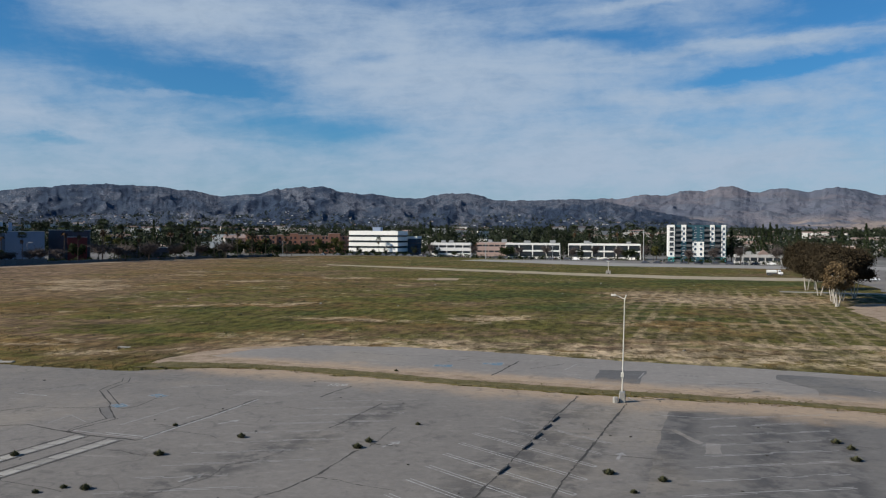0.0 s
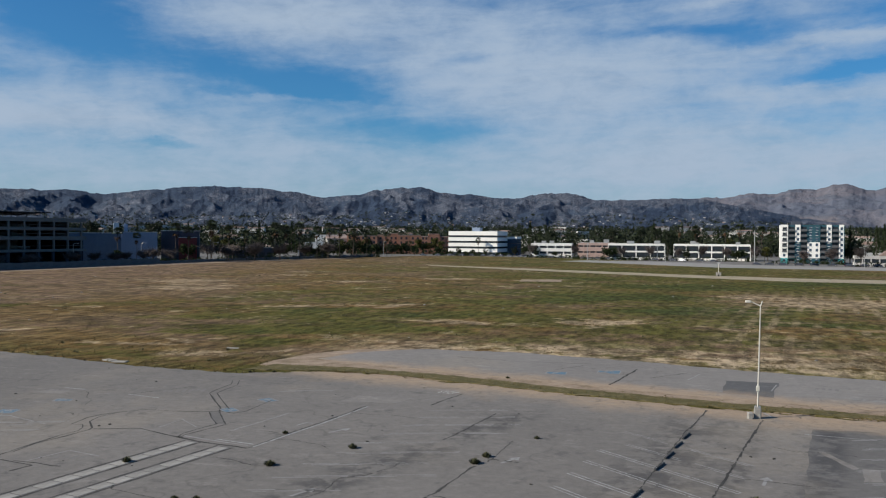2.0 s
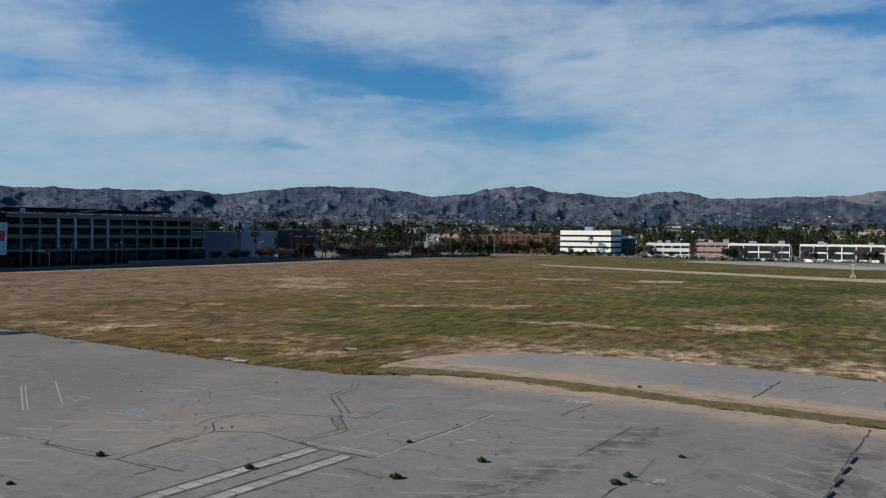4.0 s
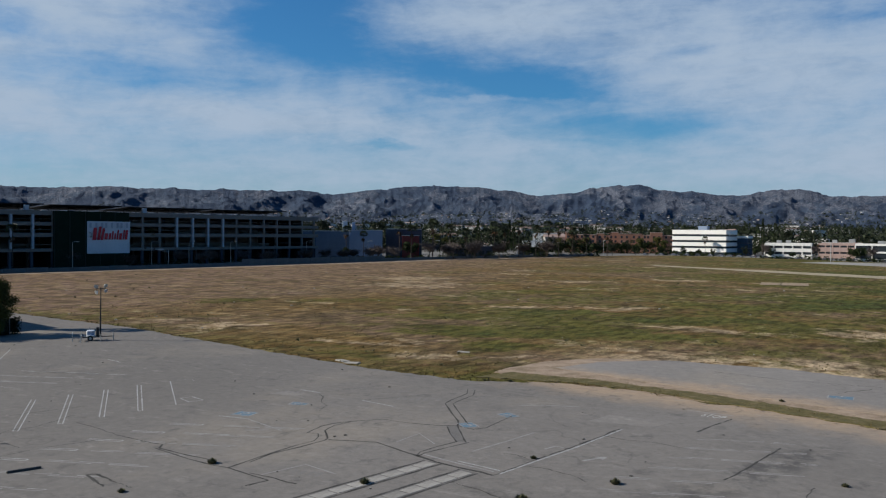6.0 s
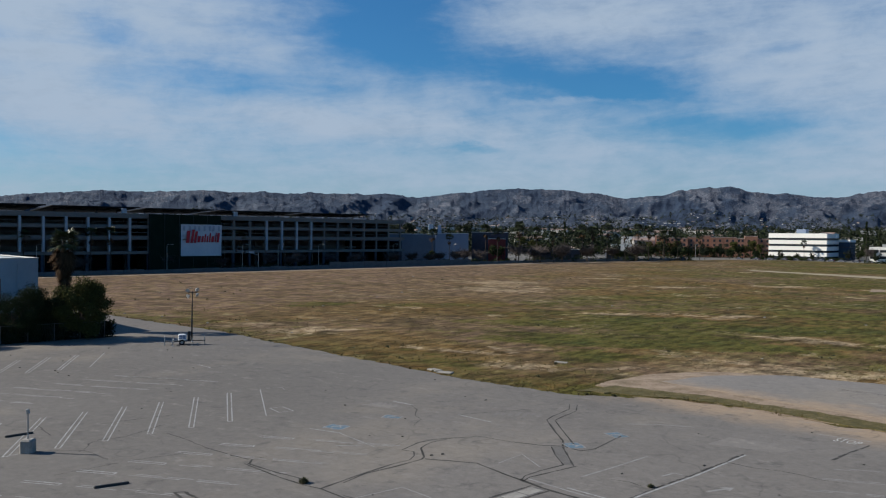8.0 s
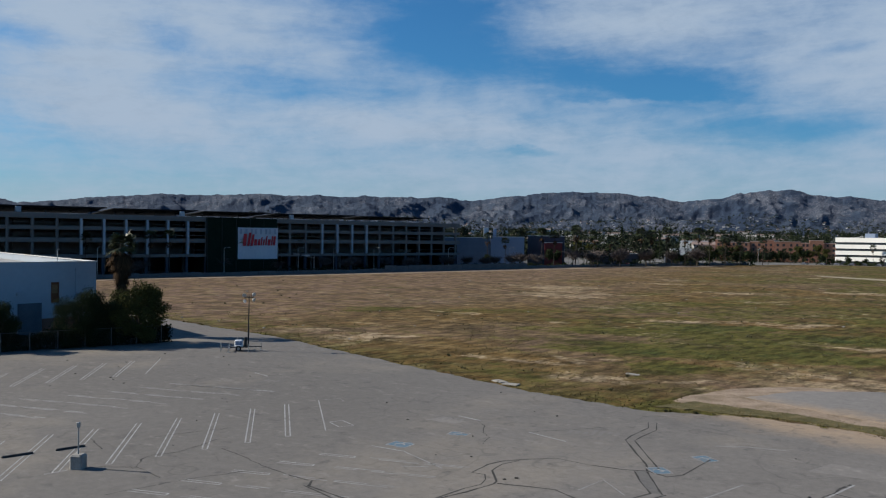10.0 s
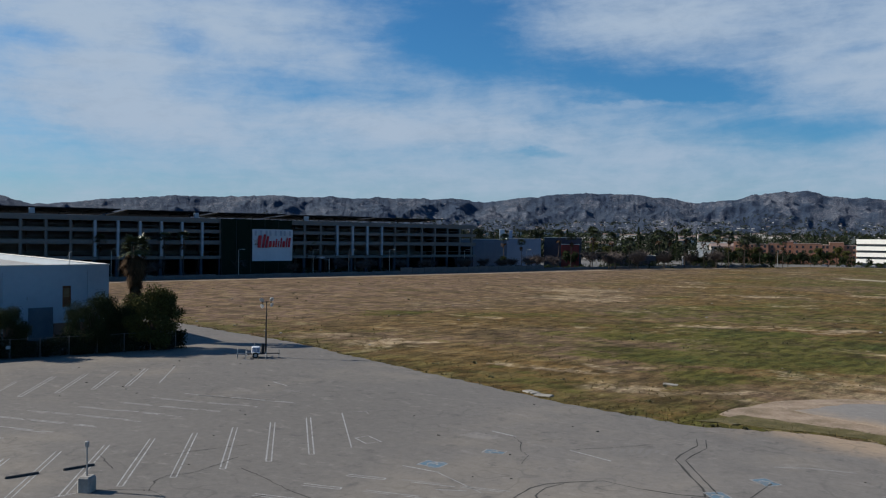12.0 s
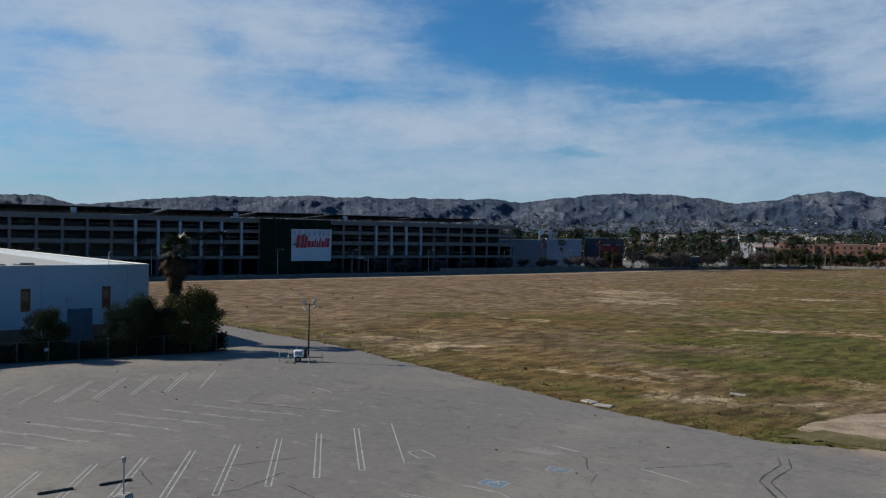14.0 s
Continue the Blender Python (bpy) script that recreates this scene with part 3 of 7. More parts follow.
M = {
    "field": field_material(),
    "asphalt": asphalt_material("asphalt_grey", (0.162, 0.150, 0.137), (0.078, 0.074, 0.071)),
    "asphalt_dark": asphalt_material("asphalt_sealed", (0.108, 0.106, 0.105), (0.070, 0.069, 0.070), 31),
    "asphalt_mid": asphalt_material("asphalt_resealed", (0.128, 0.121, 0.114), (0.066, 0.064, 0.064), 13),
    "asphalt_pale": asphalt_material("asphalt_bleached", (0.200, 0.186, 0.171), (0.128, 0.121, 0.114), 47),
    "paint_fresh": surface("road_paint_fresh", ((0.26, 0.26, 0.255), (0.40, 0.40, 0.39), (0.50, 0.50, 0.49)), 2.0, 0.8, world=True),
    "roof_grey": surface("roof_gravel", ((0.24, 0.24, 0.235), (0.33, 0.33, 0.32)), 0.5, 0.9),
    "concrete_pale": surface("pale_concrete", ((0.22, 0.205, 0.18), (0.32, 0.30, 0.265)), 1.2, 0.9, 0.1),
    "dirt": surface("packed_dirt", ((0.20, 0.165, 0.112), (0.285, 0.24, 0.17), (0.345, 0.295, 0.215)), 0.15, 0.95, 0.2, world=True),
    "faded": surface("faded_patch", ((0.138, 0.130, 0.122), (0.165, 0.155, 0.145)), 0.6, 0.9, world=True),
    "crack": surface("crack_filler", ((0.022, 0.021, 0.020), (0.060, 0.056, 0.050)), 1.2, 0.9, world=True),
    "paint": surface("road_paint", ((0.175, 0.174, 0.17), (0.265, 0.264, 0.258), (0.385, 0.385, 0.375)), 2.5, 0.8, world=True),
    "paint_worn": surface("road_paint_worn", ((0.165, 0.159, 0.152), (0.225, 0.220, 0.213), (0.30, 0.296, 0.288)), 1.2, 0.85, world=True),
    "blue": surface("road_paint_blue", ((0.14, 0.145, 0.15), (0.095, 0.15, 0.19), (0.07, 0.15, 0.225)), 1.5, 0.8, world=True),
    "sand": surface("sandy_soil", ((0.14, 0.104, 0.062), (0.25, 0.187, 0.132), (0.33, 0.257, 0.19)), 0.45, 0.95, 0.3, world=True),
    "soil": surface("strip_soil", ((0.056, 0.049, 0.016), (0.095, 0.080, 0.027), (0.165, 0.124, 0.066)), 0.8, 0.95, 0.5, world=True),
    "city": surface("valley_floor", ((0.07, 0.07, 0.06), (0.13, 0.125, 0.115), (0.19, 0.18, 0.165)), 0.02, 0.95, world=True),
    "road": surface("far_road", ((0.20, 0.192, 0.18), (0.27, 0.258, 0.24)), 0.05, 0.9, world=True),
    "concrete": surface("concrete", ((0.175, 0.167, 0.153), (0.245, 0.234, 0.213), (0.30, 0.288, 0.262)), 0.9, 0.9, 0.1, rand=0.2),
    "stop": surface("dark_rubber", ((0.024, 0.024, 0.024), (0.075, 0.074, 0.071)), 1.5, 0.75, 0.2),
    "steel": surface("galvanised", ((0.28, 0.28, 0.27), (0.38, 0.38, 0.37)), 1.0, 0.45, metal=0.5),
    "cream": surface("cream_paint", ((0.42, 0.40, 0.34), (0.54, 0.51, 0.45)), 0.7, 0.6),
    "fence_steel": surface("weathered_galvanised", ((0.10, 0.10, 0.10), (0.17, 0.17, 0.165)), 1.0, 0.6, metal=0.3),
    "black": surface("black_steel", ((0.015, 0.015, 0.016), (0.035, 0.035, 0.036)), 1.0, 0.5),
    # white render with the blue dimness of shade put into the base colour
    "white": surface("shaded_white_render", ((0.30, 0.345, 0.385), (0.36, 0.40, 0.44)), 0.15, 0.85, 0.02),
    "white_far": surface("white_facade", ((0.68, 0.665, 0.625), (0.79, 0.775, 0.735)), 0.08, 0.8),
    "roof_white": surface("roof_membrane", ((0.50, 0.49, 0.46), (0.62, 0.61, 0.58)), 0.2, 0.8),
    "orange": surface("orange_board", ((0.15, 0.048, 0.020), (0.22, 0.078, 0.032)), 0.6, 0.8),
    "wood": surface("pine_board", ((0.22, 0.105, 0.045), (0.29, 0.15, 0.07)), 0.8, 0.8, stretch=(1, 1, 6)),
    "brickbase": surface("brown_plinth", ((0.16, 0.075, 0.05), (0.22, 0.11, 0.075)), 0.7, 0.85),
    "greydoor": surface("grey_door", ((0.060, 0.085, 0.105), (0.095, 0.125, 0.145)), 0.5, 0.6),
    "beam": surface("garage_concrete", ((0.115, 0.114, 0.108), (0.165, 0.161, 0.152)), 0.12, 0.85, 0.05),
    "slab": surface("garage_slab", ((0.13, 0.135, 0.14), (0.19, 0.195, 0.20)), 0.1, 0.9),
    "panelgreen": surface("dark_green_cladding", ((0.004, 0.012, 0.008), (0.008, 0.019, 0.013)), 0.2, 0.95, spec=0.1),
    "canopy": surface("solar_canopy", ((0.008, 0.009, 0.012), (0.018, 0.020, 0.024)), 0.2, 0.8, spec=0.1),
    "banner": surface("banner_vinyl", ((0.44, 0.46, 0.50), (0.53, 0.55, 0.58)), 0.15, 0.6),
    "red": surface("red_print", ((0.38, 0.02, 0.03), (0.48, 0.03, 0.04)), 0.3, 0.6),
    "greyblue": surface("greyblue_print", ((0.26, 0.30, 0.36), (0.34, 0.38, 0.43)), 0.3, 0.6),
    "glass": glass_dark("dark_glazing"),
    "glass_blue": glass_dark("blue_glazing", (0.03, 0.05, 0.075)),
    "bluebox": surface("blue_grey_metal", ((0.16, 0.21, 0.29), (0.21, 0.26, 0.35)), 0.1, 0.6),
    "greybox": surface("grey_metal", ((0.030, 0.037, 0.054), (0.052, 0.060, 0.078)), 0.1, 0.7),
    "redbox": surface("red_wall", ((0.14, 0.024, 0.022), (0.19, 0.034, 0.030)), 0.2, 0.8),
    "brick": surface("terracotta_render", ((0.22, 0.105, 0.07), (0.30, 0.15, 0.105)), 0.15, 0.85, rand=0.15),
    "pink": surface("pink_render", ((0.35, 0.25, 0.215), (0.43, 0.315, 0.27)), 0.15, 0.85),
    "teal": surface("teal_panels", ((0.015, 0.055, 0.075), (0.025, 0.085, 0.11)), 0.15, 0.6),
    "tealglow": surface("turquoise_panels", ((0.05, 0.26, 0.27), (0.08, 0.34, 0.35)), 0.2, 0.6),
    "rail": surface("balcony_metal", ((0.06, 0.065, 0.07), (0.11, 0.115, 0.12)), 0.5, 0.5),
    "wallgrey": surface("boundary_wall", ((0.080, 0.080, 0.084), (0.135, 0.135, 0.135)), 0.2, 0.9, 0.05),
    "bark": surface("brown_bark", ((0.040, 0.033, 0.027), (0.075, 0.060, 0.049)), 1.5, 0.95, 0.4, stretch=(4, 4, 1)),
    "bark_white": surface("pale_bark", ((0.26, 0.235, 0.20), (0.46, 0.42, 0.37)), 0.8, 0.9, 0.2),
    "leaf": surface("dark_leaf", ((0.016, 0.024, 0.010), (0.030, 0.040, 0.016)), 0.6, 0.95, island=0.3, spec=0.1),
    # darker copy of the leaf green, with the hedge's shade in the colour
    "ivy": surface("shaded_ivy_leaf", ((0.006, 0.010, 0.005), (0.014, 0.019, 0.008)), 0.6, 0.95, island=0.3, spec=0.05),
    "bluegrey": surface("blue_dark_metal", ((0.085, 0.115, 0.160), (0.120, 0.155, 0.205)), 0.1, 0.7),
    "leaf_olive": surface("olive_leaf", ((0.042, 0.046, 0.014), (0.084, 0.082, 0.026)), 0.6, 0.95, island=0.3, spec=0.1),
    "leaf_euca": surface("eucalyptus_leaf", ((0.030, 0.023, 0.014), (0.050, 0.038, 0.022)), 0.4, 0.95, island=0.25, spec=0.1),
    "leaf_rust": surface("rusty_leaf", ((0.085, 0.058, 0.026), (0.135, 0.090, 0.042)), 0.4, 0.75, island=0.35),
    "leaf_far": surface("far_leaf", ((0.014, 0.021, 0.013), (0.032, 0.038, 0.021)), 0.12, 0.9, island=0.45, spec=0.1),
    "palm": surface("palm_frond", ((0.028, 0.042, 0.016), (0.060, 0.074, 0.032)), 0.5, 0.55, island=0.35),
    "palm_dead": surface("dead_frond", ((0.038, 0.023, 0.013), (0.092, 0.056, 0.031)), 0.6, 0.95, island=0.5, spec=0.1),
    "twig": surface("bare_twig", ((0.058, 0.047, 0.044), (0.095, 0.077, 0.070)), 0.8, 0.95, island=0.3),
    "weed": surface("weed", ((0.062, 0.068, 0.032), (0.120, 0.112, 0.060)), 1.5, 0.9, island=0.4),
    "grass": surface("grass_blade", ((0.062, 0.052, 0.015), (0.108, 0.082, 0.031)), 0.3, 0.9, island=0.4, world=True),
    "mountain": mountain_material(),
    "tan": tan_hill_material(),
    "wooded": surface("wooded_slope", ((0.026, 0.032, 0.024), (0.05, 0.055, 0.042), (0.09, 0.085, 0.075)), 0.02, 0.95, 0.5, world=True),
    "house": surface("house_wall", ((0.28, 0.27, 0.26), (0.44, 0.43, 0.41)), 0.02, 0.9, island=0.4),
    "houseroof": surface("house_roof", ((0.16, 0.10, 0.08), (0.24, 0.20, 0.18)), 0.02, 0.9, island=0.4),
    "carwhite": surface("white_car_paint", ((0.72, 0.72, 0.72), (0.78, 0.78, 0.78)), 0.3, 0.3, spec=0.5),
    "tyre": surface("tyre_rubber", ((0.015, 0.015, 0.015), (0.03, 0.03, 0.03)), 2.0, 0.9),
    "lamp_face": surface("lamp_reflector", ((0.40, 0.40, 0.39), (0.50, 0.50, 0.49)), 1.0, 0.4, metal=0.2),
}


# ---------------------------------------------------------------- mesh helpers
class Geo:
    """Collects vertices and faces of one part."""

    def __init__(self):
        self.v, self.f = [], []

    def add(self, verts, faces):
        n = len(self.v)
        self.v += [tuple(p) for p in verts]
        self.f += [tuple(i + n for i in q) for q in faces]
        return self

    def box(self, x0, x1, y0, y1, z0, z1, m=None):
        vs = [Vector(p) for p in ((x0, y0, z0), (x1, y0, z0), (x1, y1, z0), (x0, y1, z0), (x0, y0, z1), (x1, y0, z1), (x1, y1, z1), (x0, y1, z1))]
        if m:
            vs = [m @ p for p in vs]
        return self.add(vs, [(3, 2, 1, 0), (4, 5, 6, 7), (0, 1, 5, 4), (1, 2, 6, 5), (2, 3, 7, 6), (3, 0, 4, 7)])

    def chamfer(self, x0, x1, y0, y1, z0, z1, c, m=None):
        """A box whose upper and upright edges are cut off by c."""
        ring = [(x0 + c, y0), (x1 - c, y0), (x1, y0 + c), (x1, y1 - c), (x1 - c, y1), (x0 + c, y1), (x0, y1 - c), (x0, y0 + c)]
        cx, cy = (x0 + x1) / 2, (y0 + y1) / 2
        kx, ky = 1 - 2 * c / (x1 - x0), 1 - 2 * c / (y1 - y0)
        vs = [Vector((x, y, z0)) for x, y in ring] + [Vector((x, y, z1 - c)) for x, y in ring] + [Vector((cx + (x - cx) * kx, cy + (y - cy) * ky, z1)) for x, y in ring]
        if m:
            vs = [m @ p for p in vs]
        fs = [tuple(range(16, 24)), tuple(reversed(range(8)))]
        for k in (0, 8):
            fs += [(k + i, k + (i + 1) % 8, k + 8 + (i + 1) % 8, k + 8 + i) for i in range(8)]
        return self.add(vs, fs)

    def tube(self, p, q, r0, r1=None, n=8):
        p, q = Vector(p), Vector(q)
        r1 = r0 if r1 is None else r1
        rot = (q - p).to_track_quat("Z", "Y").to_matrix()
        vs = []
        for c, r in ((p, r0), (q, r1)):
            vs += [c + rot @ Vector((r * math.cos(2 * math.pi * i / n), r * math.sin(2 * math.pi * i / n), 0)) for i in range(n)]
        return self.add(vs, [(i, (i + 1) % n, n + (i + 1) % n, n + i) for i in range(n)] + [tuple(reversed(range(n))), tuple(range(n, 2 * n))])

    def slab(self, pts, z0, z1):
        n = len(pts)
        vs = [(x, y, z0) for x, y in pts] + [(x, y, z1) for x, y in pts]
        tris = geometry.tessellate_polygon([[Vector((x, y, 0)) for x, y in pts]])
        fs = [(i, (i + 1) % n, n + (i + 1) % n, n + i) for i in range(n)]
        for t in tris:
            a, b, c = (Vector((*pts[i], 0)) for i in t)
            fs.append(tuple(n + i for i in (t if (b - a).cross(c - a).z > 0 else reversed(t))))
        return self.add(vs, fs)

    def ribbon(self, pts, w, z, rng=None, rough=0.0):
        """A flat strip along a line, with a ragged width."""
        fine = []
        for (x0, y0), (x1, y1) in zip(pts, pts[1:]):
            k = max(1, int(math.hypot(x1 - x0, y1 - y0) / 0.7)) if rng else 1
            fine += [(x0 + (x1 - x0) * i / k, y0 + (y1 - y0) * i / k) for i in range(k)]
        fine.append(pts[-1])
        if rng:
            fine = [(x + rng.uniform(-1, 1) * rough, y + rng.uniform(-1, 1) * rough) for x, y in fine]
        vs = []
        for i, (x, y) in enumerate(fine):
            a, b = fine[max(0, i - 1)], fine[min(len(fine) - 1, i + 1)]
            d = Vector((b[0] - a[0], b[1] - a[1])).normalized()
            h = w / 2 * (rng.uniform(0.45, 1.4) if rng else 1)
            vs += [(x - d.y * h, y + d.x * h, z), (x + d.y * h, y - d.x * h, z)]
        return self.add(vs, [(2 * i + 1, 2 * i + 3, 2 * i + 2, 2 * i) for i in range(len(fine) - 1)])

    def leaf(self, c, size, rng, up=0.0):
        d = Vector((rng.gauss(0, 1), rng.gauss(0, 1), rng.gauss(0, 1) + up)).normalized()
        s = d.orthogonal().normalized()
        s.rotate(Matrix.Rotation(rng.uniform(0, 6.28), 3, d))
        t = d.cross(s)
        a, b = s * size * rng.uniform(0.6, 1.3), t * size * rng.uniform(0.4, 0.8)
        c = Vector(c)
        return self.add([c - a, c + b + d * size * 0.2, c + a, c - b], [(0, 1, 2, 3)])

    def mesh(self, name):
        me = bpy.data.meshes.new(name)
        me.from_pydata(self.v, [], self.f)
        me.update()
        return me


def part(name, geo, material, parent=None, label="", smooth=False):
    me = geo.mesh(name)
    me.materials.append(M[material])
    if smooth:
        me.polygons.foreach_set("use_smooth", [True] * len(me.polygons))
    ob = new(name, me)
    if parent:
        ob.parent = parent
    if label:
        tagged(ob, label)
    return ob


def share(name, like, m, parent):
    ob = new(name, like.data)
    ob.parent = parent
    ob.matrix_basis = m
    return ob


def thing(name, m, label, category, group=""):
    return tagged(new(name, None), label, category, group) if m is None else placed(tagged(new(name, None), label, category, group), m)


def placed(ob, m):
    ob.matrix_basis = m
    return ob


def structure(name, geo, material, label=""):
    return tagged(part(name, geo, material), label, kind="structure")


def stuff(name, geo, material, label, category, smooth=False):
    return tagged(part(name, geo, material, smooth=smooth), label, category, kind="stuff")


R = random.Random(11)


def ragged(pts, step, amp, rng, closed=True):
    """The same outline with more points, jittered."""
    out = []
    n = len(pts)
    for i in range(n if closed else n - 1):
        (x0, y0), (x1, y1) = pts[i], pts[(i + 1) % n]
        k = max(1, int(math.hypot(x1 - x0, y1 - y0) / step))
        for j in range(k):
            a = amp if j or amp < 1 else amp * 0.5
            out.append((x0 + (x1 - x0) * j / k + rng.uniform(-a, a), y0 + (y1 - y0) * j / k + rng.uniform(-a, a)))
    return out


# ---------------------------------------------------------------- ground
g = Geo()
E = 4900.0
g.add([(-E, -E, -0.05), (E, -E, -0.05), (E, E, -0.05), (-E, E, -0.05)], [(0, 1, 2, 3)])
structure("ground", g, "city", "flat grey and brown valley floor of streets and yards")

FIELD = [(-290, 84), (-258, 100), (-256, 140), (-249, 176), (-239, 235), (-232, 290), (-226, 380), (-205, 455), (-180, 530), (-150, 548), (-87, 532), (-12, 474), (20, 428), (90, 424), (88, 300), (84, 240), (130, 232), (130, 50), (-290, 50)]
structure("field", Geo().slab(FIELD, -0.04, 0.0), "field", "dry grass field with brown, green and bare pale patches")

LOT = [(-230, 84), (-135, 80), (-113, 78), (-101, 77), (-84, 73.3), (-70, 70.3), (-58, 68), (-50, 66.3), (-43, 65.7), (-38, 65.7), (-34.5, 67.2), (-30.4, 69.4), (-22.4, 69.1), (-16, 67.2), (-9.6, 66.5), (-4, 64.5), (6, 62.6), (15.5, 61.5), (24.4, 60.6), (31, 58.7), (70, 49)]
edge = ragged(LOT, 0.9, 0.34, R, closed=False)
lot = structure("parking_lot", Geo().slab([(-230, -90)] + [(70, -90), (70, 49)][:2] + edge[::-1], -0.02, 0.03), "asphalt", "faded cracked grey asphalt of a disused parking lot")

SAND = [(-38.6, 71.5), (-38.2, 75), (-37, 81), (-33.7, 86), (-27.5, 88.6), (-16, 88.0), (1, 84.2), (11, 81.2), (23, 79.2), (37, 76), (66, 69), (66, 50.4), (31, 58.9), (15.5, 61.8), (-4, 65), (-16, 67.8), (-24, 69.5)]
structure("sandy_verge", Geo().slab(ragged(SAND, 1.3, 0.35, R), -0.02, 0.035), "sand", "pale sandy soil between the asphalt and the field")
WEDGE = [(-34.6, 77.2), (-31.6, 84.3), (-26, 88.8), (-15, 89.8), (1, 86.8), (11, 83.8), (23, 81.8), (37, 78.5), (66, 70.4), (66, 54.2), (33, 63.3), (15.5, 66.4), (4, 68.0), (-8, 70.8), (-20, 73.2)]
wedge = structure("old_roadway", Geo().slab(ragged(WEDGE, 1.1, 0.25, R), 0.0, 0.05), "asphalt_pale", "grey worn asphalt roadway beyond the weedy strip")
STRIP = [(-38.5, 67.5), (-36.6, 72.0), (-29.1, 72.4), (-17.4, 71.0), (-5, 67.7), (5.8, 65.4), (15.6, 64.1), (24.7, 62.7), (31.6, 61.1), (66, 52.6), (66, 51), (31, 59.3), (24.4, 61.2), (15.4, 62), (5.9, 63.0), (-4.5, 64.8), (-16.1, 67.7), (-22.4, 69.6), (-29, 70.0)]
structure("weedy_strip", Geo().slab(ragged(STRIP, 0.8, 0.25, R), 0.0, 0.10), "soil", "low strip of dry earth and weeds dividing the asphalt")

# tracks and roads across the far side of the field
structure("dirt_track", Geo().slab(ragged([(-118, 373), (-55, 344), (-5, 318), (36, 303), (90, 298), (90, 276), (34, 280), (-4, 297), (-52, 326), (-112, 362)], 6, 0.8, R), -0.02, 0.02), "dirt", "pale dirt track crossing the field")
structure("bare_pad", Geo().slab(ragged([(-49.3, 259.5), (-37.0, 263.0), (-35.3, 249.3), (-47.4, 247.0)], 2.5, 0.5, R), -0.02, 0.012), "sand", "bare pale patch of pale earth in the field")
structure("road", Geo().slab([(-70, 462), (-34, 436), (12, 400), (90, 389), (260, 380), (260, 440), (90, 432), (20, 445), (-20, 482), (-60, 486)], -0.02, 0.03), "road", "grey asphalt street along the far side of the field")
structure("road_east", Geo().slab([(80, 226), (84, 240), (92, 300), (96, 412), (260, 400), (260, 222)], -0.02, 0.025), "asphalt", "grey asphalt yard beside the field")
structure("pavement", Geo().slab(ragged([(-262, 60), (-249, 150), (-240, 205), (-231, 280), (-222, 380), (-198, 460), (-190, 458), (-214, 378), (-225, 280), (-235, 205), (-244, 150), (-256, 60)], 5, 0.7, R), -0.02, 0.03), "sand", "bare pale earth along the boundary wall")


# ---------------------------------------------------------------- mountains
PEAKS = [
    (70.2, 2.27, 2.1), (68.8, 2.3, 1.4), (63, 1.67, 5.2), (60.5, 2.34, 3.9), (58, 2.53, 3.6), (55, 2.55, 3.9), (52.2, 2.69, 4.2), (48.7, 2.68, 3.9), (45.5, 2.65, 3.9), (43, 2.65, 3.9), (40.5, 2.66, 2.6), (37.6, 2.5, 3.9),
    (35.6, 2.79, 2.9), (33.6, 3.0, 2.9), (32.0, 3.08, 2.6), (30.6, 3.03, 3.1), (29.0, 3.02, 2.6), (27.2, 2.8, 3.1), (24.5, 2.42, 5.2), (22.8, 2.63, 3.1), (21, 3.02, 2.3), (19.6, 3.17, 2.2), (18.3, 3.18, 1.8),
    (16.8, 2.85, 2.0), (15.2, 2.74, 2.6), (13.5, 2.5, 5.2), (10, 2.81, 2.9), (8.6, 2.82, 2.0), (5.5, 2.4, 5.2), (2, 2.47, 5.2), (-1, 2.3, 5.2), (-6, 2.05, 5.2),
]
TAN_PEAKS = [(4, 2.38, 4), (0, 2.5, 4), (-3, 2.75, 3), (-5.6, 3.0, 2.6), (-7.9, 3.27, 2.6), (-11, 3.08, 3), (-14.3, 3.1, 3.2), (-19, 2.9, 4), (-25, 2.7, 4)]


def skyline(az, peaks, base):
    s = sum((max(0.0, pk - base) * math.exp(-((az - a) / w) ** 2)) ** 9 for a, pk, w in peaks)
    return base + s ** (1 / 9) + 0.045 * noise.fractal(Vector((az * 2.3, base, 0)), 0.7, 2.1, 5)


def valley(r):
    """The valley floor climbs gently towards the hills."""
    t = min(1.0, max(0.0, (r - 900) / 1500))
    return 30 * t ** 1.2


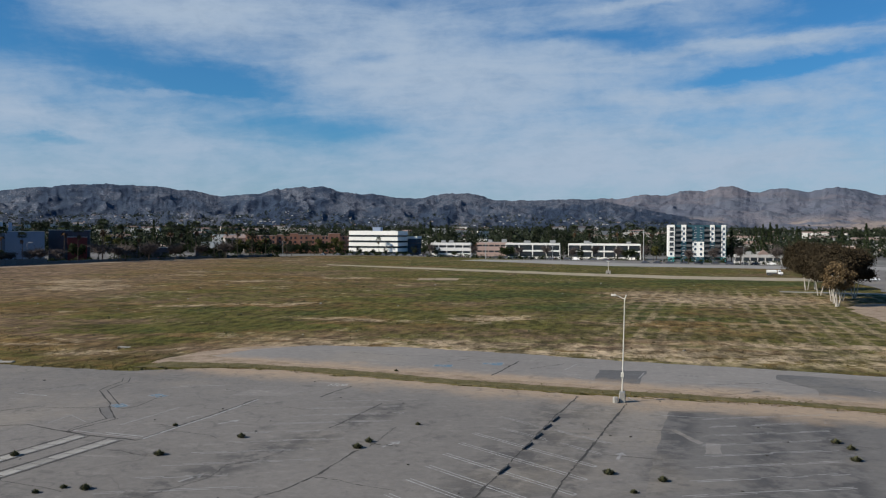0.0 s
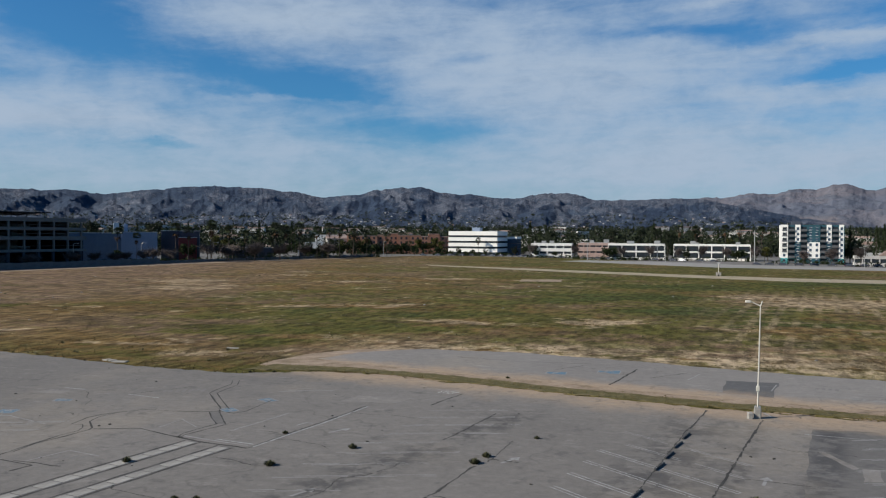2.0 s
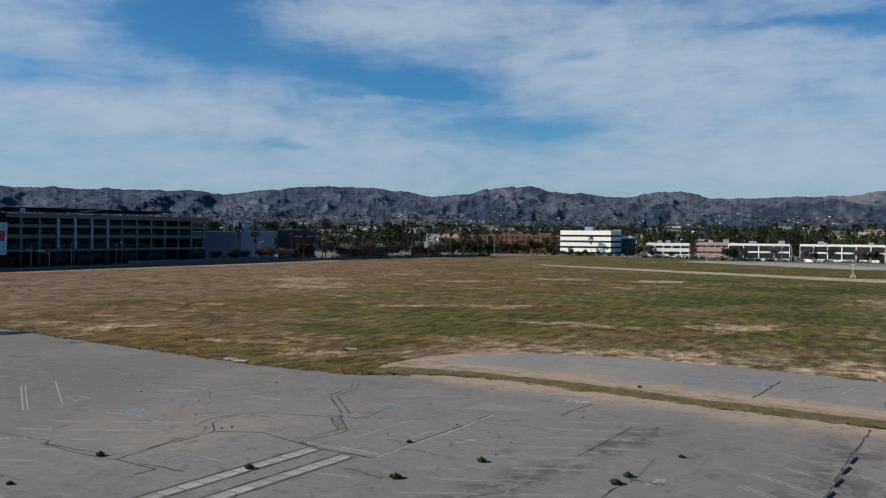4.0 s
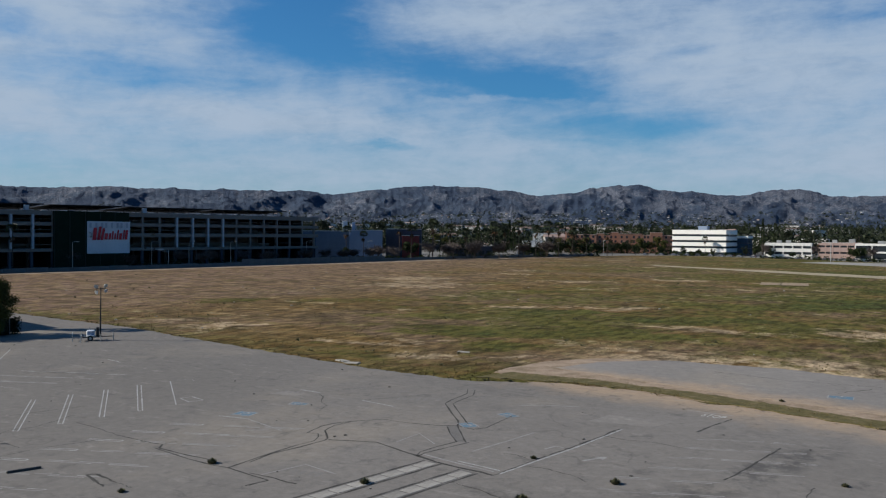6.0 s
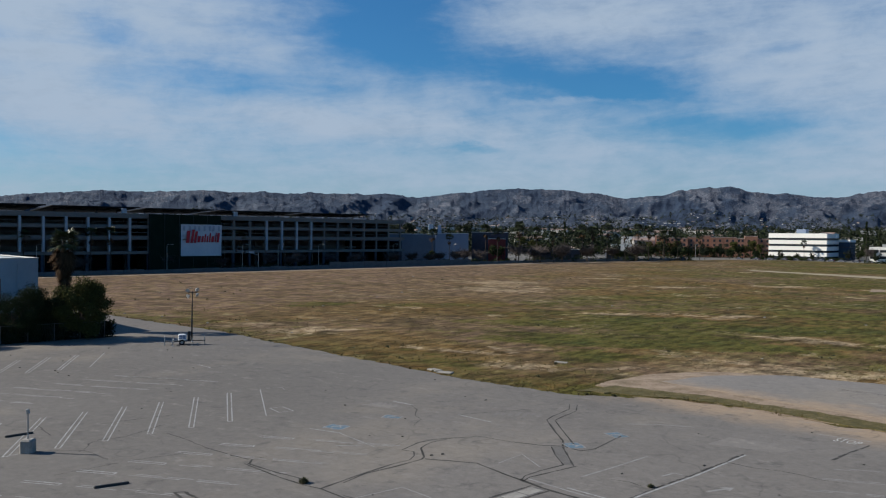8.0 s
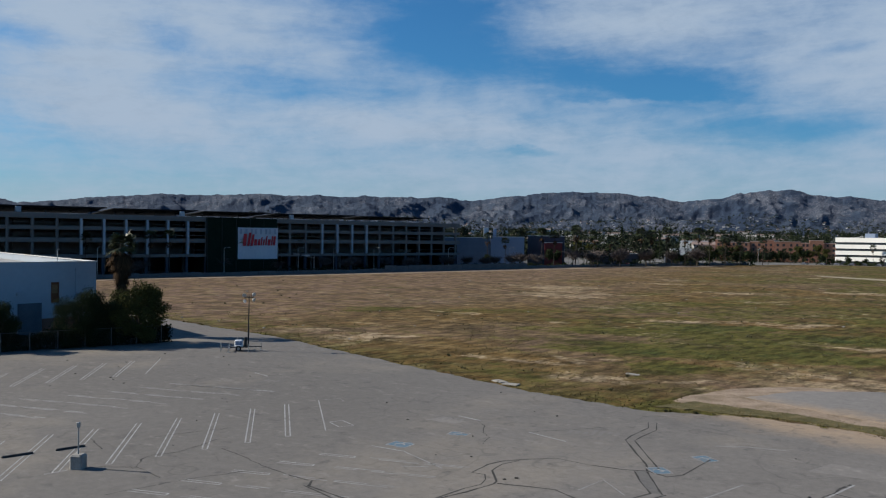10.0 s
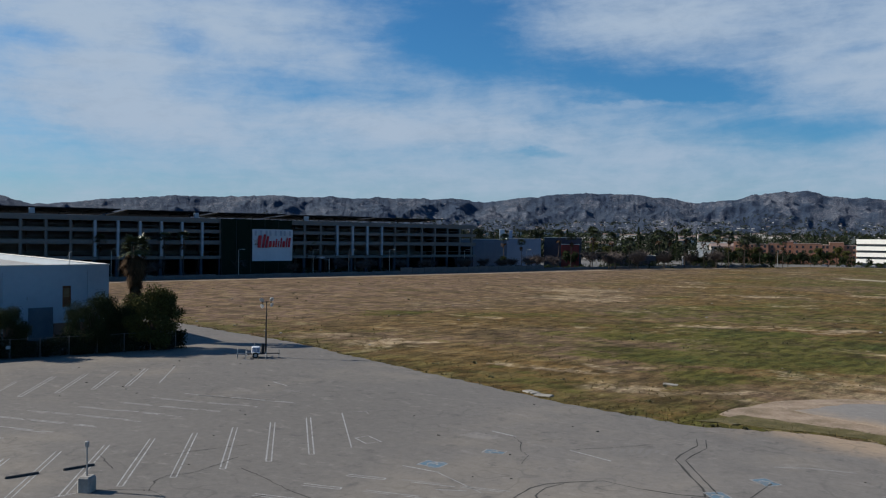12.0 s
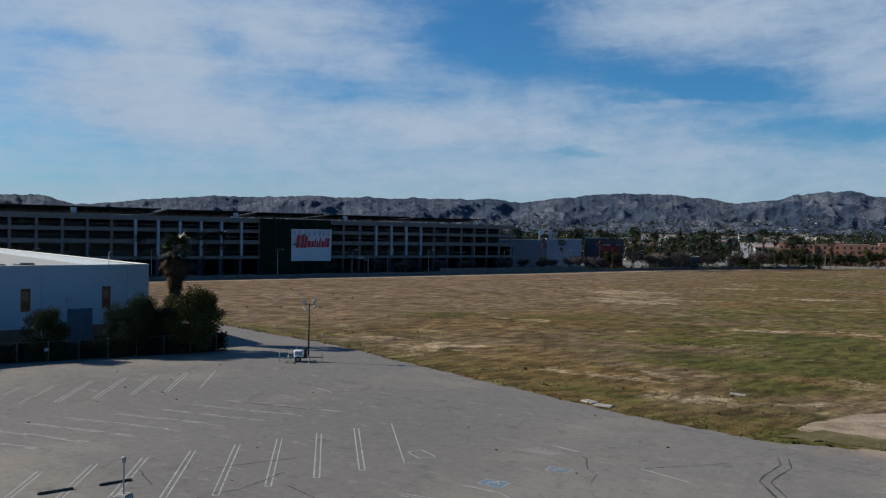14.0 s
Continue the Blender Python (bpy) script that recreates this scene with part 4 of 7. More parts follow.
def hill_height(az, r, peaks, base, foot, ridge):
    """Height of the range at a bearing in degrees and a distance in metres."""
    ridge = ridge * (1 + 0.05 * noise.noise(Vector((az * 0.22, base * 9, 0))))
    el = skyline(az, peaks, base)
    floor_z = valley(r)
    top = 14 + ridge * math.tan(radians(el)) - floor_z
    v = (r - foot) / (ridge - foot)
    if v <= 0:
        return floor_z - 1
    x, y = -math.sin(radians(az)) * r, math.cos(radians(az)) * r
    n1 = noise.fractal(Vector((x, y, 0)) * 0.0030, 1.0, 2.1, 5)
    n2 = noise.fractal(Vector((x, y, 40)) * 0.024, 0.75, 2.0, 4)
    # rounded outcrops with creases between them
    p = Vector((radians(az) * 3000, v * 150, 9)) * 0.030
    crag = abs(noise.noise(p)) + 0.6 * abs(noise.noise(p * 2.3)) + 0.35 * abs(noise.noise(p * 5.1)) - 0.5
    spur = 0.5 - abs(noise.noise(Vector((az * 0.36 + n1 * 0.7 + v * 0.7, r * 0.0016, 7)))) * 1.6
    spur2 = 0.5 - abs(noise.noise(Vector((az * 1.05 + n1 * 0.8 - v * 0.9, r * 0.0036, 3)))) * 1.6
    if v <= 1:
        w = v * (1.0 - v)
        h = top * (0.32 * v + 0.68 * v ** 1.5) + (n1 * 48 + spur * 54 + spur2 * 20) * w * 1.7 + n2 * (2 + 5 * v * (1.1 - v)) + crag * (1.5 + 9 * v * max(0.0, 1.08 - v))
    else:
        h = top * (1 - 2.2 * (v - 1)) + n2 * 4
    if peaks is PEAKS:
        h *= min(1.0, max(0.0, (az + 13) / 13.0))
    return floor_z - 1 + max(0.0, h)


def range_mesh(az0, az1, peaks, base, foot, ridge, na, nr):
    g = Geo()
    vs, fs = [], []
    for i in range(na + 1):
        az = az0 + (az1 - az0) * i / na
        for j in range(nr + 1):
            r = foot + (ridge * 1.10 - foot) * j / nr
            vs.append((-math.sin(radians(az)) * r, math.cos(radians(az)) * r, hill_height(az, r, peaks, base, foot, ridge)))
    for i in range(na):
        for j in range(nr):
            a = i * (nr + 1) + j
            fs.append((a, a + nr + 1, a + nr + 2, a + 1) if az0 > az1 else (a, a + 1, a + nr + 2, a + nr + 1))
    return g.add(vs, fs)


g = Geo()
vs = [(-math.sin(radians(az)) * r, math.cos(radians(az)) * r, valley(r) - 0.6) for az in range(-40, 91, 2) for r in range(900, 3101, 100)]
structure("foothills", g.add(vs, [(i * 23 + j + 1, i * 23 + j, (i + 1) * 23 + j, (i + 1) * 23 + j + 1) for i in range(65) for j in range(22)]), "wooded", "wooded slopes and gardens at the foot of the hills")
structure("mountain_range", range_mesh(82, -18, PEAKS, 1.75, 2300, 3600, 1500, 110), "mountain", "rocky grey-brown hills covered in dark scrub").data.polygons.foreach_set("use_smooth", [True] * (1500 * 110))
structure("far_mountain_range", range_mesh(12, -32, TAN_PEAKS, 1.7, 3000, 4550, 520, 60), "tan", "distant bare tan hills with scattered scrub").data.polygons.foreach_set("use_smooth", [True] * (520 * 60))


# ---------------------------------------------------------------- markings on the asphalt
def mark(name, pts, w, mat, z=0.034, rng=None, rough=0.0, parent=None):
    return part(name, Geo().ribbon(pts, w, z, rng, rough), mat, parent or lot)


def stall(x, y, dx, dy, mat, double=True, length=1.0, w=0.095):
    """The painted divider between two stalls: a pair of lines, chipped here and there, closed at one end."""
    d = Vector((dx, dy)).normalized()
    nx, ny = -d.y * 0.165, d.x * 0.165
    g = Geo()
    ex, ey = x + dx * length, y + dy * length
    if mat == "paint_worn":
        # rubbed away in places
        for s in (1, -1):
            u = R.uniform(0, 0.15)
            while u < 1:
                e = min(1.0, u + R.uniform(0.12, 0.5))
                g.ribbon([(x + nx * s * 0.8 + dx * length * u, y + ny * s * 0.8 + dy * length * u), (x + nx * s * 0.8 + dx * length * e, y + ny * s * 0.8 + dy * length * e)], w * R.uniform(0.7, 1.15), 0.034)
                u = e + R.uniform(0.03, 0.22)
    elif double:
        for s in (1, -1):
            u = 0.0
            while u < 1:
                e = min(1.0, u + R.uniform(0.10, 0.42))
                g.ribbon([(x + nx * s + dx * length * u, y + ny * s + dy * length * u), (x + nx * s + dx * length * e, y + ny * s + dy * length * e)], w * R.uniform(0.8, 1.1), 0.034)
                u = e + R.choice((0.0, 0.006, 0.012))
        g.ribbon([(ex + nx, ey + ny), (ex - nx, ey - ny)], w, 0.0345)
    else:
        g.ribbon([(x, y), (ex, ey)], w, 0.034)
    part("stall_line", g, mat, lot)


for k in range(10):
    stall(-60.7 - 0.55 * k, 50.1 - 3.02 * k, 8.95, -7.25, "paint", k > 0)
for k in range(8):
    stall(-91.9 - 0.5 * k, 54.3 - 3.05 * k, 8.3, -6.8, "paint" if k < 5 else "paint_worn", k > 0)
for k in range(-2, 6):
    stall(-78.2 - 0.55 * k, 39.6 - 3.15 * k, 10.2, 4.1, "paint_worn", w=0.15)
for k in range(7):
    stall(-47.0 - 0.42 * k, 38.1 - 3.08 * k, 2.2, 0.95, "paint")
    stall(-44.2 - 0.42 * k, 39.4 - 3.08 * k, 6.6, 2.7, "paint_worn", w=0.11)
for k in range(-3, 5):
    stall(-0.7 + 0.5 * k, 39.8 + 3.0 * k, 8.4, -7.1, "paint" if k < 3 else "paint_worn", w=0.085)
for k in range(-4, 8):
    stall(13.3 + 0.44 * k, 33.5 + 2.93 * k, 9.65, 3.7, "paint_worn", w=0.095)
for k in range(-1, 10):
    stall(-17.6 + 0.4 * k, 27.7 + 2.95 * k, 9.2, 3.4, "paint_worn", length=0.55 + 0.45 * R.random())
for pts, w, mat in (
    ([(-48.0, 53.4), (-45.7, 53.2)], 0.16, "paint"), ([(-40.7, 52.5), (-37.2, 51.9)], 0.13, "paint"), ([(-25.1, 43.1), (-24.5, 46.5), (-24.0, 49.9)], 0.12, "paint_worn"), ([(-30.5, 42.5), (-30.5, 45.3), (-28.1, 43.4)], 0.1, "paint_worn"),
    ([(-32.6, 32.0), (-31.9, 35.0), (-29.2, 34.4)], 0.1, "paint_worn"), ([(-24.7, 40.6), (-21.6, 40.1)], 0.14, "paint"), ([(-29.0, 57.8), (-27.2, 59.1), (-24.7, 59.9)], 0.13, "paint_worn"), ([(-17.1, 63.4), (-13.5, 63.3)], 0.14, "paint_worn"),
    ([(-21.5, 46.1), (-21.2, 47.2), (-20.6, 47.1)], 0.14, "paint_worn"), ([(-41.2, 39.5), (-39.8, 40.5)], 0.12, "paint_worn"), ([(-21.3, 39.4), (-20.8, 42.7), (-20.0, 47.4), (-19.2, 54.2)], 0.15, "paint"),
    ([(-27.4, 40.8), (-24.2, 40.1), (-21.8, 39.7)], 0.14, "paint_worn"), ([(-46.1, 41.9), (-43.4, 42.3)], 0.12, "paint"), ([(-43.4, 42.2), (-39.0, 40.8)], 0.1, "paint_worn"),
    ([(-75.4, 46.4), (-66.5, 50.1)], 0.14, "paint_worn"), ([(-55.1, 24.1), (-55.0, 25.5)], 0.1, "paint"), ([(11.3, 62.0), (11.8, 60.4)], 0.1, "paint"), ([(13.6, 54.9), (18.2, 54.4)], 0.12, "paint_worn"),
    ([(-53.6, 44.9), (-53.4, 46.0), (-51.5, 45.4), (-51.9, 44.3), (-53.6, 44.9)], 0.1, "paint"), ([(-76.5, 55.5), (-73.8, 55.0)], 0.12, "paint"), ([(-60.6, 50.7), (-59.8, 51.9), (-58.9, 51.3)], 0.08, "paint_worn"),
):
    mark("painted_line", pts, w, mat)
for x, y, s, a in ((-45.0, 43.5, 0.78, 10), (-29.0, 49.4, 0.72, -40), (-28.1, 54.0, 0.74, -30), (-44.1, 48.6, 0.7, 15), (-2.5, 78.5, 1.1, 0), (-7.5, 76.0, 1.0, 5)):
    z = 0.034 if y < 70 else 0.054
    m = pose(x, y, z, 0, 0, a)

    def flat(points, w, dz=0.0):
        return Geo().ribbon([tuple((m @ Vector((px * s, py * s, 0))).to_2d()) for px, py in points], w, z + dz, R, 0.03)

    sq = part("disabled_bay_symbol", flat(((-1, 0), (-0.4, 0), (0.3, 0), (1, 0)), 1.5 * s), "blue", lot if y < 70 else wedge, "worn blue painted square")
    part("border", flat(((-1, -0.75), (1, -0.75), (1, 0.75), (-1, 0.75), (-1, -0.75)), 0.09, 0.002), "paint_worn", sq)
    part("wheel_mark", flat([(0.42 * math.cos(0.45 * i), 0.42 * math.sin(0.45 * i) - 0.1) for i in range(11)], 0.11, 0.003), "paint_worn", sq)
    part("figure_mark", flat(((0.1, 0.6), (0.0, 0.1), (-0.45, 0.05)), 0.11, 0.004), "paint", sq)
# worn lettering and arrows, unreadable
for x, y, a, n in ((16.5, 74.5, -6, 4), (-38.6, 54.2, 20, 5), (-37.4, 55.6, 12, 4), (-48.6, 51.5, 12, 4), (-31.6, 33.0, 10, 4), (-72, 53, 15, 3)):
    m = pose(x, y, 0.034 if y < 70 else 0.054, 0, 0, a)
    for i in range(n):
        g = Geo()
        g.add([m @ Vector(p) for p in ((i * 0.55, 0, 0), (i * 0.55 + 0.3, 0, 0), (i * 0.55 + 0.34, 0.9, 0), (i * 0.55 + 0.06, 0.9, 0))], [(0, 1, 2, 3)])
        part("worn_letter", g, "faded", lot if y < 70 else wedge)
cu = bpy.data.curves.new("stop_word", "FONT")
cu.body, cu.size, cu.space_character = "STOP", 1.0, 1.1
tmp = bpy.data.objects.new("stop_word", cu)
me = tmp.to_mesh().copy()
bpy.data.objects.remove(tmp)
m = pose(-15.75, 61.95, 0.036, 0, 0, -9)
me.transform(m @ Matrix.Diagonal((0.68, 1.55, 1, 1)))
word = new("stop_word", me)
word.parent = lot
me.materials.append(M["paint_fresh"])
for x, y, a in ((-4.6, 41.5, 65), (10.2, 41.5, 80), (-17.9, 45.6, 60), (-13.8, 31.5, 70)):
    m = pose(x, y, 0.034, 0, 0, a)
    part("arrow", Geo().add([m @ Vector(p) for p in ((-0.9, -0.1, 0), (0.3, -0.1, 0), (0.3, -0.4, 0), (1.0, 0, 0), (0.3, 0.4, 0), (0.3, 0.1, 0), (-0.9, 0.1, 0))], [(0, 1, 2, 3, 4, 5, 6)]), "paint_worn", lot)

# cracks and sealed trenches
TRENCH = [
    [(-35.2, 32.0), (-35.4, 36.0), (-35.4, 38.5), (-35.2, 39.7), (-35.6, 40.7), (-36.3, 41.5), (-37.1, 41.3)],
    [(-37.1, 41.3), (-37.5, 43.4), (-37.3, 44.8), (-36.5, 46.0), (-35.2, 47.6), (-32.8, 47.6), (-30.7, 48.1), (-29.4, 48.8)],
    [(-36.5, 42.5), (-34.9, 40.8), (-34.7, 40.3), (-34.9, 38.0), (-35.3, 35.8), (-35.0, 33.6)],
    [(-36.5, 42.5), (-36.9, 44.0), (-36.6, 45.5)],
    [(-35.9, 61.6), (-35.0, 59.8), (-34.7, 56.6), (-34.4, 55.2), (-31.9, 52.1), (-30.2, 50.1), (-29.5, 48.8)],
    [(-35.3, 61.8), (-34.2, 59.5), (-34.0, 56.6), (-33.8, 55.4), (-30.9, 51.8), (-29.0, 49.5)],
    [(-29.4, 48.8), (-28.0, 48.4), (-27.5, 49.4), (-27.6, 51.3), (-27.7, 53.9)],
]
TRENCH_SOUTH = [
    [(-30.0, 48.2), (-28.8, 46.5), (-27.2, 44.7)], [(-29.4, 48.6), (-27.9, 46.6), (-26.6, 44.9)],
    [(-27.2, 44.7), (-27.6, 42.8), (-27.8, 41.2), (-27.5, 40.3)], [(-26.4, 45.0), (-26.9, 43.1), (-27.4, 41.1), (-27.3, 40.1)],
    [(-34.6, 40.5), (-32.9, 41.2), (-31.5, 41.7), (-30.7, 41.4), (-28.9, 40.7), (-27.5, 40.3), (-25.7, 39.7), (-23.6, 39.3), (-22.3, 39.2), (-21.5, 39.0)],
    [(-42.4, 32.8), (-38.6, 32.1), (-36.4, 31.9), (-35.2, 32.0), (-32.5, 31.5), (-31.5, 31.4)],
    [(-42.8, 33.7), (-42.1, 32.9), (-39.4, 32.7), (-37.6, 32.7), (-36.6, 32.2)],
]
JOINTS = [
    [(-21.5, 39.0), (-21.1, 41.3), (-21.0, 42.7), (-20.2, 47.4), (-19.7, 51.1), (-19.4, 54.2)], [(-31.5, 31.4), (-31.8, 29.9)],
    [(-40.8, 26.6), (-40.4, 27.1), (-38.5, 26.6), (-36.7, 26.4)], [(-40.8, 26.6), (-39.0, 26.0), (-38.1, 25.7)], [(-33.4, 31.9), (-31.2, 31.8), (-29.6, 31.7)],
    [(-14.5, 56.4), (-14.0, 59.4), (-13.4, 62.0)], [(-10.1, 45.2), (-9.7, 47.2), (-9.3, 50.1), (-8.9, 53.1), (-8.7, 54.8)], [(-8.8, 28.7), (-7.9, 30.3), (-7.0, 33.4), (-6.5, 38.6), (-6.3, 39.5)],
    [(-6.0, 41.4), (-4.0, 41.1)], [(7.0, 61.4), (6.2, 56.2), (5.6, 53.2), (3.2, 35.5), (2.8, 33.4), (2.5, 31.0)],
    [(11.1, 59.0), (9.5, 50.0), (8.5, 43.8), (8.2, 42.2), (7.4, 37.9), (6.8, 34.2), (6.5, 31.8)],
]
FINE = [
    [(-20.8, 41.7), (-19.6, 41.9), (-17.8, 41.5), (-16.5, 40.7)], [(-19.5, 51.6), (-17.9, 51.3), (-16.2, 51.6), (-14.4, 51.3), (-12.5, 51.2)], [(-23.6, 43.7), (-22.3, 43.8), (-21.4, 43.4)],
    [(-52.8, 34.7), (-49.5, 34.3), (-46.6, 33.7), (-44.3, 33.6), (-43.0, 33.6)], [(-42.8, 33.7), (-42.5, 34.8)], [(-52.9, 28.6), (-49.6, 28.2)], [(-53.5, 27.0), (-51.3, 28.3)],
    [(-48.8, 24.4), (-48.6, 26.3), (-48.2, 29.0), (-47.2, 32.4)], [(-52.6, 28.5), (-54.2, 29.9), (-54.5, 30.8), (-54.0, 32.2), (-55.1, 36.2)], [(-55.0, 26.4), (-52.6, 28.5)], [(-61.8, 30.4), (-60.4, 29.9), (-58.2, 29.3)],
]
FINE_EAST = [
    [(-45.8, 53.1), (-44.5, 52.1), (-43.1, 50.2), (-41.9, 49.4), (-41.0, 47.4)], [(-58.9, 33.3), (-57.7, 37.6), (-57.3, 38.7)], [(-5.8, 40.7), (-5.5, 46.4)], [(-7.0, 33.0), (-5.5, 32.8), (-3.9, 32.0), (-1.9, 31.5)],
    [(-14.6, 27.7), (-12.8, 31.8), (-13.0, 34.5), (-12.0, 35.4), (-11.0, 37.4), (-10.8, 38.9)], [(-23.9, 36.8), (-21.5, 36.3), (-19.4, 35.6), (-18.0, 35.5)], [(-24.7, 29.9), (-23.9, 28.8), (-21.4, 28.3), (-19.3, 27.7)],
    [(11.2, 50.2), (12.5, 49.3), (14.1, 49.7), (16.1, 49.2)], [(8.7, 41.7), (10.3, 41.5), (12.0, 41.3), (13.9, 41.0)], [(25.2, 47.3), (27.4, 47.0)], [(-40.7, 52.6), (-39.4, 54.6), (-37.6, 57.4)],
]


def broken(name, pts, w, z, amp):
    """A crack that opens and closes along its line."""
    g = Geo()
    for (x0, y0), (x1, y1) in zip(pts, pts[1:]):
        L, u = math.hypot(x1 - x0, y1 - y0), 0.0
        while u < L:
            e = min(L, u + R.uniform(0.35, 1.7))
            a, b, c = u / L, (u + e) / 2 / L, e / L
            ww = w * R.uniform(0.45, 1.35)
            mid = (x0 + (x1 - x0) * b + R.uniform(-amp, amp), y0 + (y1 - y0) * b + R.uniform(-amp, amp))
            g.ribbon([(x0 + (x1 - x0) * a, y0 + (y1 - y0) * a), mid, (x0 + (x1 - x0) * c, y0 + (y1 - y0) * c)], ww, z, R, 0.03)
            u = e + (R.uniform(0.02, 0.35) if R.random() < 0.5 else 0.0)
    return part(name, g, "crack", lot)


for pts in TRENCH + TRENCH_SOUTH:
    mark("sealed_trench", pts, 0.20 if len(pts) > 9 else 0.125, "crack", 0.035, R, 0.02)
for pts in JOINTS:
    broken("crack", pts, 0.15, 0.036, 0.07)
for pts in FINE + FINE_EAST:
    broken("crack", pts, 0.075, 0.037, 0.10)
part("trench_fill", Geo().slab([(-30.0, 48.3), (-29.4, 48.7), (-27.9, 46.7), (-26.6, 45.0), (-27.2, 44.7), (-28.8, 46.5)], 0.028, 0.0335), "asphalt_mid", lot, "dark asphalt fill")
for pts, w in (([(18.7, 70.3), (25.5, 68.8)], 0.16), ([(5.3, 76.0), (6.4, 80.2)], 0.12), ([(6.3, 71.8), (8.3, 70.5)], 0.12), ([(12.6, 72.2), (13.3, 75.9)], 0.12), ([(-10.1, 74.3), (-8.6, 73.9)], 0.12), ([(32.6, 70.4), (33.7, 69.1)], 0.14), ([(15.0, 71.6), (21.5, 70.2)], 0.12), ([(17.5, 73.5), (26.0, 71.6)], 0.10)):
    mark("painted_line", pts, w, "paint_worn", 0.0535, parent=wedge)
mark("crack", [(-1.6, 70.8), (0.1, 81)], 0.2, "crack", 0.055, R, 0.1, wedge)
for pts in ([(-20, 84), (-12, 82.5), (-5, 83.5)], [(2, 76), (5, 80.5)], [(19, 70), (24, 72), (30, 70.5)], [(-8, 78), (-5.5, 82)]):
    mark("crack", pts, 0.1, "crack", 0.055, R, 0.25, wedge)

# darker repaired asphalt
PATCHES = [([(9.6, 22), (11.3, 32.8), (12.9, 46.2), (14.4, 56.8), (22.4, 57.6), (30.5, 55), (62, 46), (62, -40), (4, -40)], 0.0325)]
for pts, z in PATCHES:
    part("asphalt_patch", Geo().slab(ragged(pts, 1.5, 0.12, R), 0.028, z), "asphalt_mid", lot, "darker resealed asphalt")
for pts in ([(8.3, 69.9), (8.8, 76.7), (13.6, 77.1), (12.5, 68.9)], [(25.7, 74.5), (26.3, 77.8), (29, 77.4), (38, 75.2), (64, 69), (64, 57), (32.4, 64.4), (27.6, 66.2), (28.3, 69.4)]):
    part("asphalt_patch", Geo().slab(ragged(pts, 1.5, 0.15, R), 0.048, 0.0525), "asphalt_dark", wedge, "dark square of newer asphalt")
for pts in ([(-49.0, 50.6), (-46.4, 51.0), (-46.2, 52.2), (-48.6, 52.4)], [(-22.2, 55.5), (-17.5, 56.2), (-16.8, 58.8), (-21.6, 58.4)], [(15.6, 43.2), (16.6, 43.4), (16.9, 46.2), (16.0, 46.2)], [(13.9, 49.8), (15.4, 45.8), (15.8, 46.2), (14.3, 50.0)]):
    part("concrete_patch", Geo().slab(ragged(pts, 0.6, 0.06, R), 0.028, 0.0335), "asphalt_pale", lot, "pale repaired patch")

# the two concrete tracks, laid in panels
panel = None
for x0, y0, x1, y1 in ((-28.85, 22.0, -25.85, 39.6), (-26.0, 22.0, -23.05, 39.0)):
    d = Vector((x1 - x0, y1 - y0))
    L = d.length
    a = math.degrees(math.atan2(d.y, d.x))
    for k in range(int(L / 1.32)):
        u = 1 - (k + 0.62) * 1.32 / L
        m = pose(x0 + d.x * u, y0 + d.y * u, 0.03, 0, 0, a + R.uniform(-0.6, 0.6))
        if panel is None:
            panel = part("concrete_panel", Geo().chamfer(-0.605, 0.605, -0.42, 0.42, -0.03, 0.014, 0.01), "concrete", lot)
            panel.matrix_basis = m
        else:
            share("concrete_panel", panel, m, lot)
    nx, ny = -d.y / L, d.x / L
    mark("bed", [(x0, y0), (x1, y1)], 1.15, "asphalt_mid", 0.0335, R, 0.05)
    for s in (-0.64, 0.64):
        mark("edge_crack", [(x0 + nx * s, y0 + ny * s), (x1 + nx * s, y1 + ny * s)], 0.15, "crack", 0.036, R, 0.03)

# wheel stops
stop_ob = thing("wheel_stop", None, "dark worn rubber wheel stop lying on the asphalt", "wheel stop", "wheel stops on the lot")
part("bar", Geo().chamfer(-0.92, 0.92, -0.08, 0.08, 0.0, 0.13, 0.035), "stop", stop_ob)
for s in (-0.6, 0.6):
    part("pin", Geo().tube((s, 0, 0.12), (s, 0, 0.145), 0.025, n=6), "steel", stop_ob)
SPOTS = [(3.4, 36.6, 77), (4.3, 42.7, 76), (4.75, 45.65, 77), (5.2, 48.65, 76), (5.65, 51.45, 78), (-59.8, 28.0, 84), (-60.4, 24.9, 82), (-44.45, 25.25, 70)]
for i, (x, y, a) in enumerate(SPOTS):
    m = pose(x, y, 0.03, 0, 0, a)
    if i:
        copy_thing(stop_ob, m)
    else:
        stop_ob.matrix_basis = m


# ---------------------------------------------------------------- weeds and grass
def tuft(geo, x, y, z, r, h, n, rng):
    for _ in range(n):
        a, s = rng.uniform(0, 6.283), rng.uniform(0.1, 1) * r
        bx, by = x + math.cos(a) * s * 0.5, y + math.sin(a) * s * 0.5
        tx, ty, tz = x + math.cos(a) * s * 1.2, y + math.sin(a) * s * 1.2, z + h * rng.uniform(0.4, 1) * (1.15 - 0.6 * s / r)
        w = rng.uniform(0.02, 0.05) * (1 + r)
        geo.add([(bx - math.sin(a) * w, by + math.cos(a) * w, z), (bx + math.sin(a) * w, by - math.cos(a) * w, z), (tx, ty, tz)], [(0, 1, 2)])


